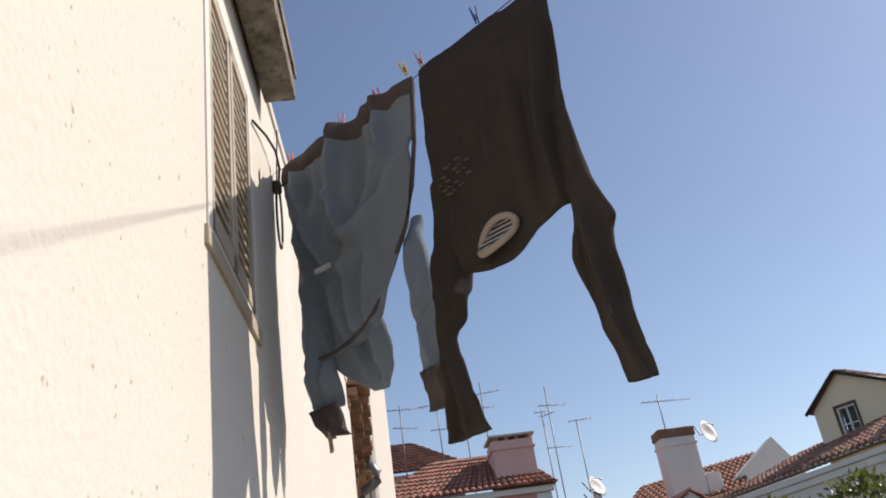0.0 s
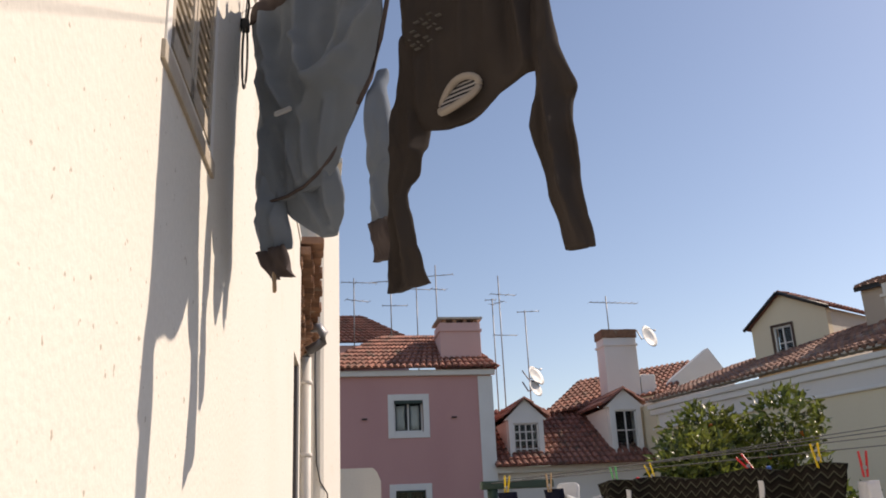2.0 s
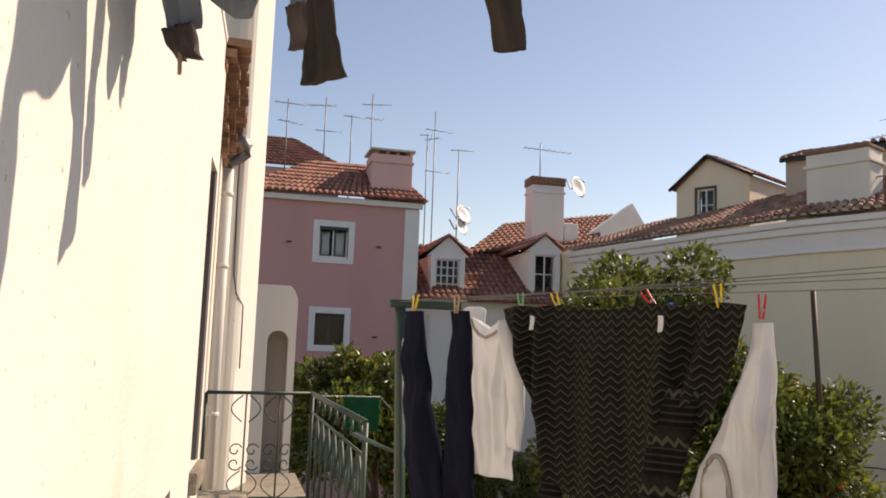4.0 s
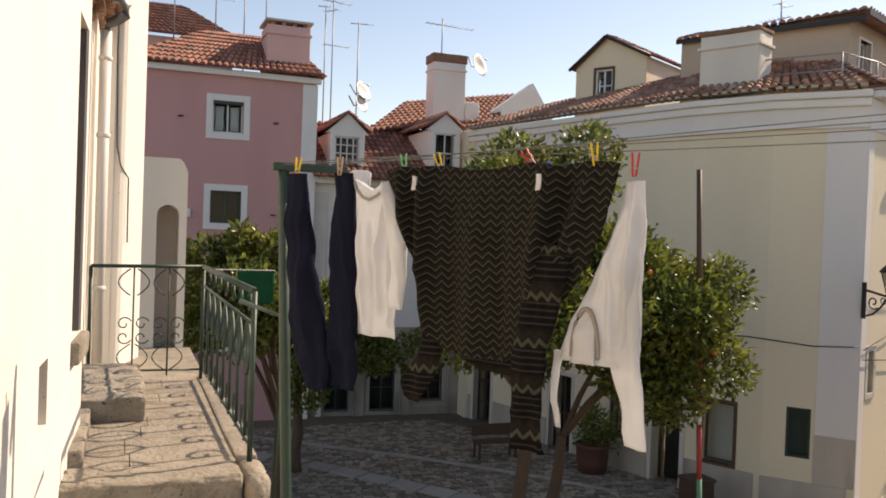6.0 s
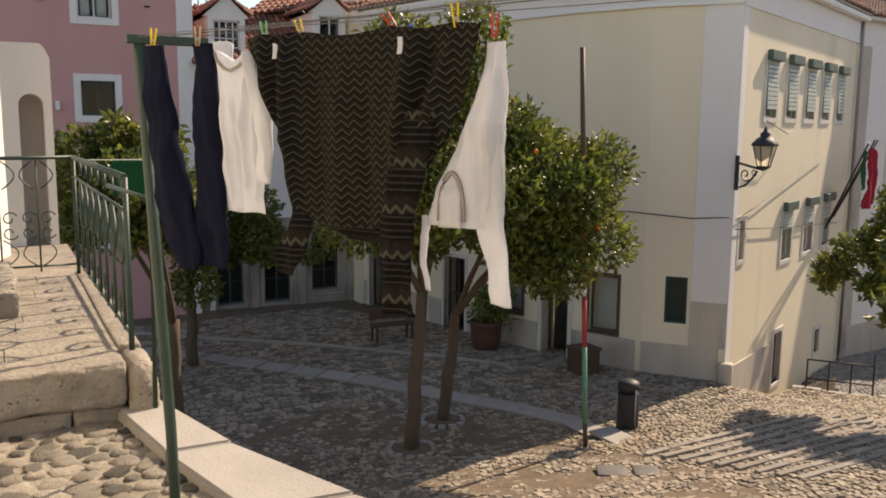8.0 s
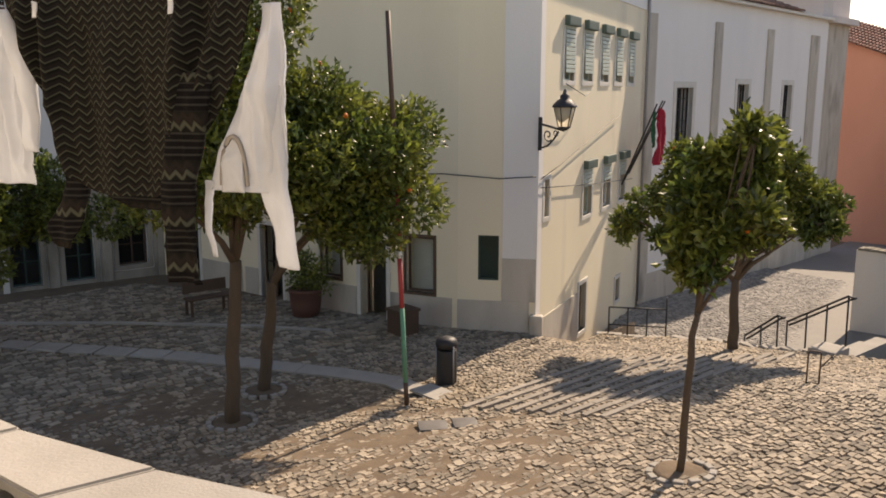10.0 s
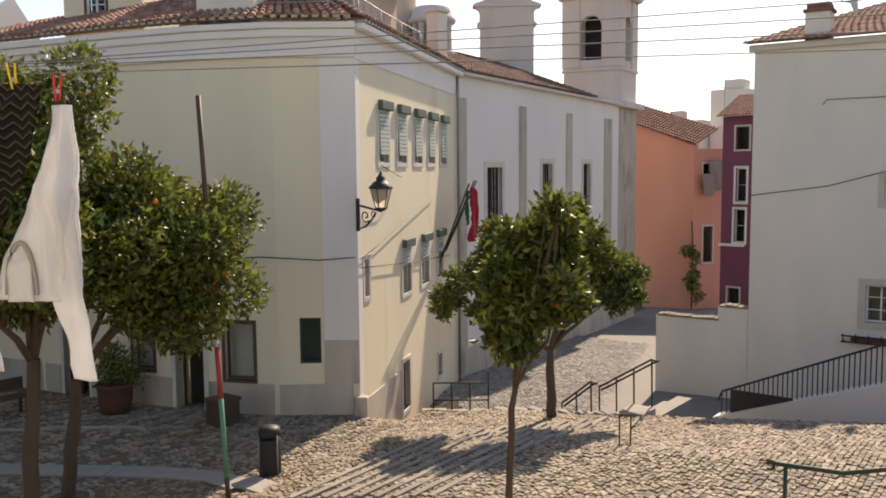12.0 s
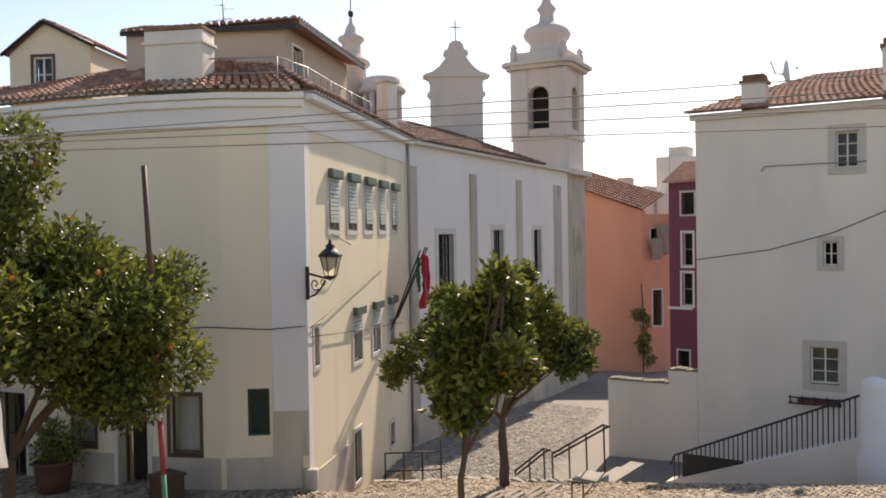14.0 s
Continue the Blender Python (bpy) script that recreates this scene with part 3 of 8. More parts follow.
for y0, y1 in ((S0 + 0.004, (S0 + S1) / 2 - 0.005), ((S0 + S1) / 2 + 0.005, S1 - 0.004)):
    bm = bmesh.new()
    for d in ((y0, SZ0, y0 + 0.028, SZ1), (y1 - 0.028, SZ0, y1, SZ1), (y0, SZ0, y1, SZ0 + 0.05), (y0, SZ1 - 0.04, y1, SZ1)):
        box(bm, X_WALL - 0.03, d[0], d[1], X_WALL + 0.004, d[2], d[3], bevel=0.002)
    leaf = part("shutter_leaf", bm, M["grey_wood"], house_a, "weathered louvred shutter leaf", m=SKEW)
    k = SZ0 + 0.066
    while k < SZ1 - 0.045:
        bm = bmesh.new()
        box(bm, -0.0115, y0 + 0.026, -0.0035, 0.0115, y1 - 0.026, 0.0035)
        part("slat", bm, M["grey_wood"], leaf, m=SKEW @ Matrix.Translation((X_WALL - 0.012, 0, k)) @ Matrix.Rotation(radians(25), 4, "Y"))
        k += 0.0345
part("sill", lumpy(boxed(X_WALL - 0.02, S0 - 0.06, SZ0 - 0.075, X_WALL + 0.009, S1 + 0.05, SZ0 - 0.03, bevel=0.004), 0.002, 12, 4), M["grey_wood"], house_a, "weathered wooden sill rail", m=SKEW)
cable = thing("cable", "black cable looped on a wall hook", "cable", SKEW @ Matrix.Translation((X_WALL, 2.66, 7.63)))
part("drop_wire", wire([(X_WALL + 0.01, 2.72, 7.9), (X_WALL + 0.012, 2.60, 7.57)], 0.003), M["black_iron"], cable, m=SKEW)
part("run", wire([(X_WALL + 0.006, 2.17, 7.56), (X_WALL + 0.02, 2.34, 7.62), (X_WALL + 0.03, 2.48, 7.65), (X_WALL + 0.03, 2.56, 7.63), (X_WALL + 0.02, 2.59, 7.57)], 0.0045), M["black_iron"], cable, m=SKEW)
part("loop", wire([(X_WALL + 0.018 + 0.006 * math.sin(a), 2.585 + 0.02 * math.sin(a), 7.45 + 0.125 * math.cos(a)) for a in (2 * math.pi * k / 16 for k in range(17))], 0.0045), M["black_iron"], cable, m=SKEW)
part("hook", boxed(X_WALL, 2.57, 7.55, X_WALL + 0.03, 2.61, 7.59, bevel=0.008), M["black_iron"], cable, m=SKEW)

# ---- neighbour's piers, pipe, brick eave and arched wall ----
house_b = thing("house", "whitewashed neighbouring house with brick eave and tall pier", "house", Matrix.Translation((-0.3, 9, 4.3)))
part("pier", lumpy(boxed(-0.9, 8.31, 4.0, -0.125, 8.66, 7.55, bevel=0.01), 0.008, 4, 5), M["grey_wall"], house_b)
part("wall", boxed(-0.9, 8.66, 3.9, -0.10, 9.9, 8.1), M["stucco"], house_b)
bm = bmesh.new()
prism(bm, [(-0.9, 9.6), (0.13, 9.6), (0.17, 9.63), (0.37, 10.3), (-0.9, 10.3)], 3.9, 10.15)
bmesh.ops.recalc_face_normals(bm, faces=bm.faces)
part("tall_pier", bm, M["stucco"], house_b)
part("pier_cap", boxed(-0.9, 9.56, 10.15, 0.39, 10.34, 10.22, bevel=0.01), M["stucco"], house_b)
part("conduit_strip", boxed(-0.02, 9.52, 3.9, 0.06, 9.597, 9.7), M["grey_wall"], house_b)
for k in range(4):
    x1 = -0.12 + 0.075 * k
    y = 5.9
    while y < 9.75:
        dy = 0.19
        part("brick", lumpy(boxed(-0.6, y, 7.66 + 0.075 * k, x1 + rnd.uniform(-0.018, 0.018), y + dy - 0.022, 7.66 + 0.075 * k + 0.058, bevel=0.006), 0.006, 14, 2), M["brick"], house_b)
        y += dy
part("eave_mortar", boxed(-0.62, 5.9, 7.64, -0.15, 9.8, 7.95), M["mortar"], house_b)
# down pipe
pipe = thing("drain_pipe", "pale plastic drain pipe with an elbow below the eave", "drain pipe", Matrix.Translation((0.03, 8.45, 4.4)))
part("downpipe", wire([(-0.02, 8.50, 4.30), (-0.02, 8.50, 7.55)], 0.052, 14), M["pvc"], pipe)
part("elbow", wire([(-0.02, 8.50, 7.55), (0.0, 8.49, 7.62), (0.08, 8.47, 7.66), (0.14, 8.44, 7.70), (0.15, 8.42, 7.78), (0.10, 8.42, 7.84), (0.02, 8.42, 7.84)], 0.05, 14), M["galv"], pipe, "grey metal elbow")
for z in (5.2, 6.6, 7.3):
    bm = bmesh.new()
    lathe(bm, [(0.058, -0.02), (0.062, -0.012), (0.062, 0.012), (0.058, 0.02)], 14)
    part("bracket", bm, M["pvc"], pipe, m=Matrix.Translation((-0.02, 8.50, z)))
thing("cable", "thin wall cable hanging beside the tall pier", "cable", bm=wire([(0.09, 9.58, 8.6), (0.07, 9.57, 7.6), (0.09, 9.58, 6.6), (0.13, 9.58, 6.4), (0.21, 9.68, 6.28), (0.215, 9.68, 5.6)], 0.008), material=M["black_iron"])


def arched_wall():
    """A garden wall pierced by a round-headed opening."""
    bm = bmesh.new()
    x0, x1, z0, z1, a0, a1, spring = 0.3, 0.90, 3.6, 6.62, 0.55, 0.81, 5.92
    c, r = (a0 + a1) / 2, (a1 - a0) / 2
    inner = [(a0, z0)] + [(c - r * math.cos(math.pi * k / 12), spring + r * math.sin(math.pi * k / 12)) for k in range(13)] + [(a1, z0)]
    outer = [(x0, z0)] + [(x0 + (x1 - x0) * (k / 12), z1 - (0.05 if k in (11,) else 0.16 if k == 12 else 0)) for k in range(13)] + [(x1, z0)]
    for y in (11.0, 11.45):
        vi = [bm.verts.new((x, y, z)) for x, z in inner]
        vo = [bm.verts.new((x, y, z)) for x, z in outer]
        for k in range(len(vi) - 1):
            bm.faces.new((vi[k], vi[k + 1], vo[k + 1], vo[k]))
    bm.verts.ensure_lookup_table()
    n = len(inner)
    for base in (0, n):
        for k in range(n - 1):
            bm.faces.new((bm.verts[base + k], bm.verts[base + k + 1], bm.verts[2 * n + base + k + 1], bm.verts[2 * n + base + k]))
    bmesh.ops.recalc_face_normals(bm, faces=bm.faces)
    return bm


thing("garden_wall", "white garden wall with an arched doorway", "wall", bm=arched_wall(), material=M["stucco"])

part("niche_back", boxed(0.45, 11.46, 3.6, 0.92, 11.52, 6.3), M["tower"], house_b)

# ---- building parts ----
def window(parent, m, s0, z0, s1, z1, frame_mat="trim", border=0.13, proud=0.03, deep=0.18, sash="white_frame", bars=(1, 2), glass=True, back="dark"):
    """A window in a wall's own axes: stone surround, sash with glazing bars, panes, a sheet behind, by default
    near-black in place of room shade.
    """
    bm = bmesh.new()
    b = border
    if b:
        for d in ((s0 - b, z0 - b, s0, z1 + b), (s1, z0 - b, s1 + b, z1 + b), (s0, z1, s1, z1 + b), (s0, z0 - b, s1, z0)):
            box(bm, d[0], -proud, d[1], d[2], deep * 0.7, d[3], bevel=0.008)
    else:
        box(bm, s0, deep, z0, s1, deep + 0.03, z0 + 0.03)
    w = part("window", bm, M[frame_mat], parent, m=m)
    t = 0.05
    bm = bmesh.new()
    for d in ((s0, z0, s0 + t, z1), (s1 - t, z0, s1, z1), (s0 + t, z1 - t, s1 - t, z1), (s0 + t, z0, s1 - t, z0 + t)):
        box(bm, d[0], deep - 0.03, d[1], d[2], deep + 0.03, d[3])
    for k in range(1, bars[0] + 1):
        x = s0 + (s1 - s0) * k / (bars[0] + 1)
        box(bm, x - 0.022, deep - 0.025, z0 + t, x + 0.022, deep + 0.025, z1 - t)
    for k in range(1, bars[1] + 1):
        z = z0 + (z1 - z0) * k / (bars[1] + 1)
        box(bm, s0 + t, deep - 0.02, z - 0.014, s1 - t, deep + 0.02, z + 0.014)
    part("sash", bm, M[sash], w, m=m)
    if glass:
        for i in range(bars[0] + 1):
            g0, g1 = s0 + (s1 - s0) * i / (bars[0] + 1), s0 + (s1 - s0) * (i + 1) / (bars[0] + 1)
            part("pane", boxed(g0 + 0.01, deep + 0.004, z0 + 0.01, g1 - 0.01, deep + 0.012, z1 - 0.01), M["glass"], w, m=m)
    # flat sheet close behind the sash; in "dark" it paints the room's shade
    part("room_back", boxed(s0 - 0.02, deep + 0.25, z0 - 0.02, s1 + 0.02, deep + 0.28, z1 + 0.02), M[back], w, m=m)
    return w


def tiles_on(a, b, c, d, col=0.21, row=0.36, r=0.085):
    """Curved clay tiles over a roof plane: a, b along the eave, c above b, d above a."""
    a, b, c, d = (Vector(v) for v in (a, b, c, d))
    across, up = (b - a).length, ((d - a).length + (c - b).length) / 2
    nu, nv = max(2, round(across / col)), max(1, round(up / row))
    nrm = (b - a).cross(d - a).normalized()
    if nrm.z < 0:
        nrm = -nrm
    verts, faces = [], []

    def at(u, v):
        return (a.lerp(b, u)).lerp(d.lerp(c, u), v)

    verts += [tuple(p - nrm * 0.02) for p in (a, b, c, d)]
    faces.append((0, 1, 2, 3))
    side = (b - a).normalized()
    for i in range(nu):
        for j in range(nv):
            p = at((i + 0.5) / nu, j / nv) + side * rnd.uniform(-0.008, 0.008) + nrm * rnd.uniform(0, 0.012)
            q = at((i + 0.5) / nu, (j + 1.12) / nv)
            k0 = len(verts)
            for pt, rr, lift in ((p, r, 0.03), (q, r * 0.8, 0.0)):
                for k in range(5):
                    an = math.pi * k / 4
                    verts.append(tuple(pt + side * (rr * 1.05) * math.cos(an) + nrm * (rr * math.sin(an) + lift - 0.02)))
            for k in range(4):
                faces.append((k0 + k, k0 + k + 1, k0 + 5 + k + 1, k0 + 5 + k))
            faces.append((k0, k0 + 1, k0 + 2, k0 + 3, k0 + 4))
    return verts, faces


def tile_roof(parent, quads, name="roof", mat="tile"):
    verts, faces = [], []
    for q in quads:
        v, f = tiles_on(*q)
        o = len(verts)
        verts += v
        faces += [tuple(i + o for i in ff) for ff in f]
    me = bpy.data.meshes.new(name)
    me.from_pydata(verts, [], faces)
    me.materials.append(M[mat])
    ob = new(name, me)
    put(ob, Matrix(), parent)
    return tagged(ob, "weathered clay barrel tiles", kind="stuff")


def chimney(parent, x0, y0, x1, y1, z0, z1, mat, cap=True):
    c = part("chimney", lumpy(boxed(x0, y0, z0, x1, y1, z1, bevel=0.02), 0.012, 2, 2), M[mat], parent)
    part("chimney_band", boxed(x0 - 0.04, y0 - 0.04, z1 - 0.30, x1 + 0.04, y1 + 0.04, z1 - 0.22, bevel=0.01), M[mat], c)
    if cap:
        for k in range(4):
            x = x0 + (x1 - x0) * (k + 0.5) / 4
            part("chimney_brick", boxed(x - 0.06, y0 + 0.02, z1, x + 0.06, y1 - 0.02, z1 + 0.1), M["brick"], c)
        bm = boxed(x0 - 0.07, y0 - 0.07, z1 + 0.1, x1 + 0.07, y1 + 0.07, z1 + 0.17, bevel=0.01)
        part("chimney_cap", lumpy(bm, 0.01, 5, 2), M["mortar"], c)
    return c


def facade(parent, a, b, z, height, mat, windows=(), name="wall", depth=0.5, **kw):
    m, ln = wall_frame(a, b, z)
    part(name, wall_bm(ln, height, depth, [w[:4] for w in windows]), M[mat], parent, m=m)
    for w in windows:
        window(parent, m, *w[:4], **(w[4] if len(w) > 4 else {}), **kw)
    return m, ln


# ---- the pink house ----
pink = thing("house", "pink plastered house with white corner band and tiled hip roof", "house", Matrix.Translation((3, 26, 0)))
PW = dict(frame_mat="white_trim", border=0.19, bars=(1, 0), sash="white_frame")
mp, lp = facade(pink, (0.2, 26.0), (5.6, 26.0), -0.3, 10.75, "pink", [(2.33, 8.90, 3.22, 9.84, PW), (2.33, 6.22, 3.22, 7.18, dict(PW, sash="green_wood")), (2.4, 2.6, 3.2, 3.9, PW)])
facade(pink, (5.6, 26.0), (5.75, 34.0), -0.3, 10.75, "pink", name="side_wall")
facade(pink, (-6.0, 26.1), (0.2, 26.0), -0.3, 10.75, "pink", name="wing_wall")
part("corner_band", boxed(5.17, 25.97, -0.2, 5.63, 26.0, 10.25), M["white_trim"], pink)
part("cornice", boxed(-3, 25.86, 10.28, 5.72, 26.05, 10.46, bevel=0.03), M["white_trim"], pink)
for z, nm in ((9.5, "upper"), (6.9, "lower")):
    part("blind_roll", boxed(2.55, 25.98, z - 0.06, 3.40, 26.12, z + 0.10, bevel=0.02), M["green_wood"], pink, m=Matrix.Translation((0, 0, 0.0)))
for x0 in (2.62, 3.06):
    part("curtain", lumpy(boxed(x0, 26.24, 8.68, x0 + 0.25, 26.26, 9.4), 0.02, 5), M["curtain"], pink)
tile_roof(pink, [((0.0, 25.72, 10.50), (5.8, 25.72, 10.50), (5.0, 28.2, 12.0), (2.4, 28.2, 12.0)),
                 ((5.8, 25.72, 10.50), (5.9, 34, 10.50), (5.0, 34, 12.0), (5.0, 28.2, 12.0)),
                 ((-1.0, 33, 10.50), (0.0, 25.72, 10.50), (2.4, 28.2, 12.0), (2.4, 33, 12.0))])
chimney(pink, 4.10, 26.35, 5.42, 27.6, 10.3, 12.06, "pale_pink")
# taller wing of the same roof behind
wing = thing("house", "pale pink house wing with red tiled roof behind", "house", Matrix.Translation((1, 31, 0)))
facade(wing, (-4, 31.0), (3.6, 31.0), 0, 12.3, "pale_pink")
tile_roof(wing, [((-4.2, 30.7, 12.35), (3.9, 30.7, 12.35), (2.0, 33.5, 14.0), (-4.2, 33.5, 14.0)), ((3.9, 30.7, 12.35), (3.9, 36, 12.35), (2.0, 36, 14.0), (2.0, 33.5, 14.0))])
part("wall_tie", boxed(1.55, 25.93, 8.98, 1.70, 25.99, 9.02), M["black_iron"], pink)
part("wall_tie", boxed(4.30, 25.93, 8.98, 4.45, 25.99, 9.02), M["black_iron"], pink)
part("wall_tie", boxed(4.30, 25.93, 6.2, 4.45, 25.99, 6.24), M["black_iron"], pink)
part("wall_lamp", boxed(1.85, 25.85, 6.05, 1.97, 26.0, 6.3, bevel=0.03), M["white_frame"], pink)

# ---- the low house with two dormers ----
dormers = thing("house", "low white house with two white dormers in a red tiled roof", "house", Matrix.Translation((8, 26.5, 0)))
door = dict(frame_mat="street_stone", border=0.14, bars=(1, 2), sash="green_wood")
facade(dormers, (5.6, 26.3), (10.9, 25.9), -0.3, 7.75, "white_wall",
       [(0.6, 0.4, 1.4, 2.5, door), (2.05, 0.4, 2.9, 2.6, door), (3.6, 0.7, 4.5, 2.6, dict(door, sash="brown_wood"))])
gm0, gl0 = wall_frame((5.6, 26.3), (10.9, 25.9), -0.3)
# facing and pilasters carry the tree shade in their dark stone colour
part("stone_facing", wall_bm(gl0, 3.1, 0.04, [(0.44, 0.0, 1.56, 2.66), (1.89, 0.0, 3.06, 2.76), (3.44, 0.54, 4.66, 2.76)]), M["street_stone"], dormers, "stained stone facing of the ground floor, darkened for tree shade", m=gm0 @ Matrix.Translation((0, -0.045, 0)))
for sx in (0.2, 1.72, 3.25, 4.9):
    part("door_pilaster", boxed(sx - 0.13, -0.12, 0.0, sx + 0.13, -0.05, 3.05, bevel=0.015), M["street_stone"], dormers, m=gm0)
part("stone_base", boxed(5.62, 26.18, -0.2, 6.1, 26.30, 7.0), M["trim"], dormers)
part("cornice", boxed(5.6, 25.98, 7.28, 10.9, 26.3, 7.46, bevel=0.03), M["white_trim"], dormers)
tile_roof(dormers, [((5.55, 25.72, 7.46), (10.95, 25.4, 7.46), (10.95, 29.2, 9.6), (5.55, 29.6, 9.6))])


def dormer(x0, x1, y, z0, z1, apex, bars):
    m, ln = wall_frame((x0 - 0.16, y), (x1 + 0.16, y), z0 - 0.1)
    bm = bmesh.new()
    d = part("dormer", wall_bm(ln, z1 - z0 + 0.2, 0.2, [(0.16, 0.1, ln - 0.16, z1 - z0 + 0.1)]), M["white_trim"], dormers, m=m)
    prism(bm, [(-0.12, 0), (ln + 0.12, 0), (ln / 2, apex - z1 + 0.05)], 0, 0.25)
    part("pediment", bm, M["white_trim"], d, m=m @ Matrix.Translation((0, 0.25, z1 - z0 + 0.2)) @ Matrix.Rotation(radians(90), 4, "X"))
    for s, x in ((-1, -0.02), (1, ln - 0.18)):
        part("cheek", boxed(x, 0.2, 0.0, x + 0.2, 3.0, z1 - z0 + 0.2), M["white_wall"], d, m=m)
    t = 0.045
    bm = bmesh.new()
    w0, w1, h0, h1 = 0.16, ln - 0.16, 0.1, z1 - z0 + 0.1
    for q in ((w0, h0, w0 + t, h1), (w1 - t, h0, w1, h1), (w0, h1 - t, w1, h1), (w0, h0, w1, h0 + t)):
        box(bm, q[0], 0.05, q[1], q[2], 0.1, q[3])
    for k in range(1, bars[0] + 1):
        x = w0 + (w1 - w0) * k / (bars[0] + 1)
        box(bm, x - 0.018, 0.05, h0, x + 0.018, 0.1, h1)
    for k in range(1, bars[1] + 1):
        z = h0 + (h1 - h0) * k / (bars[1] + 1)
        box(bm, w0, 0.05, z - 0.016, w1, 0.1, z + 0.016)
    part("sash", bm, M["white_frame"], d, m=m)
    part("pane", boxed(w0, 0.11, h0, w1, 0.12, h1), M["glass"], d, m=m)
    # near-black sheet: the dormer's inner shade put into colour
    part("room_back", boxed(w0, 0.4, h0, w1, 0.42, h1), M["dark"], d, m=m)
    v, f = [], []
    for q in (((-0.2, -0.12, 0), (-0.2, 3.2, 0), (ln / 2, 3.2, apex - z1), (ln / 2, -0.12, apex - z1)), ((ln + 0.2, -0.12, 0), (ln + 0.2, 3.2, 0), (ln / 2, 3.2, apex - z1), (ln / 2, -0.12, apex - z1))):
        tv, tf = tiles_on(*q)
        f += [tuple(i + len(v) for i in ff) for ff in tf]
        v += tv
    me = bpy.data.meshes.new("dormer_roof")
    me.from_pydata(v, [], f)
    me.materials.append(M["tile"])
    put(new("dormer_roof", me), m @ Matrix.Translation((0, 0, z1 - z0 + 0.28)), d)


dormer(6.30, 7.10, 26.32, 7.75, 8.80, 9.40, (3, 3))
dormer(9.56, 10.28, 26.12, 7.85, 9.12, 9.62, (1, 1))
# white house with chimney behind the dormers
back_house = thing("house", "white rendered house with tall chimney and red tiled roof", "house", Matrix.Translation((11, 29, 0)))
facade(back_house, (8.2, 29.2), (12.4, 28.2), 0, 9.3, "white_wall")
facade(back_house, (12.4, 28.2), (13.4, 34), 0, 9.8, "white_wall", name="side_wall")
tile_roof(back_house, [((8.0, 28.9, 9.35), (12.5, 27.9, 9.95), (14.4, 30.5, 11.45), (10.2, 31.5, 10.9))])
chimney(back_house, 10.22, 28.3, 11.42, 29.1, 9.0, 11.92, "white_wall", cap=False)
part("chimney_shoulder", lumpy(boxed(11.45, 28.3, 9.0, 12.0, 29.1, 10.6, bevel=0.05), 0.02, 2), M["white_wall"], back_house)
part("chimney_pot", lumpy(boxed(10.18, 28.26, 11.92, 11.46, 29.14, 12.22, bevel=0.03), 0.02, 4), M["brick"], back_house)
bm = bmesh.new()
prism(bm, [(0, 0), (2.6, 0), (2.6, 0.75), (1.75, 2.02), (0, 0.75)], 0, 0.4)
part("white_gable", bm, M["white_trim"], back_house, m=Matrix.Translation((12.5, 29.0, 9.55)) @ Matrix.Rotation(radians(90), 4, "X"))

# ---- the cream corner house ----
W1 = [(10.6, 25.5), (11.4, 22.0), (12.05, 19.0), (12.7, 16.8), (13.5, 15.1), (14.7, 13.65)]
W2 = [(14.7, 13.65), (24.3, 17.9)]
EAVE = 9.2
corner_house = thing("house", "cream corner house with white quoins, cornice and tiled roof", "house", Matrix.Translation((14.7, 13.65, 0)))
plain = dict(frame_mat="trim", border=0.1, bars=(0, 0), sash="brown_wood", glass=True)
shop = dict(frame_mat="brown_wood", border=0.075, proud=0.03, bars=(0, 0), sash="brown_wood", back="curtain", deep=0.14)
W1_WIN = {
    0: [(0.6, 0.35, 1.5, 2.5, dict(plain, bars=(1, 2)))],
    1: [(0.7, 0.4, 1.6, 2.55, dict(plain, bars=(1, 1)))],
    2: [(0.10, 1.4, 0.72, 2.45, shop), (1.38, 0.35, 2.22, 2.45, dict(plain, border=0.12, deep=0.3))],
    3: [(0.50, 1.32, 1.24, 2.70, shop)],
    4: [(0.50, 1.75, 1.0, 2.84, dict(frame_mat="trim", border=0.0, bars=(0, 0), sash="green_wood", back="green_wood", deep=0.05, glass=False))],
}
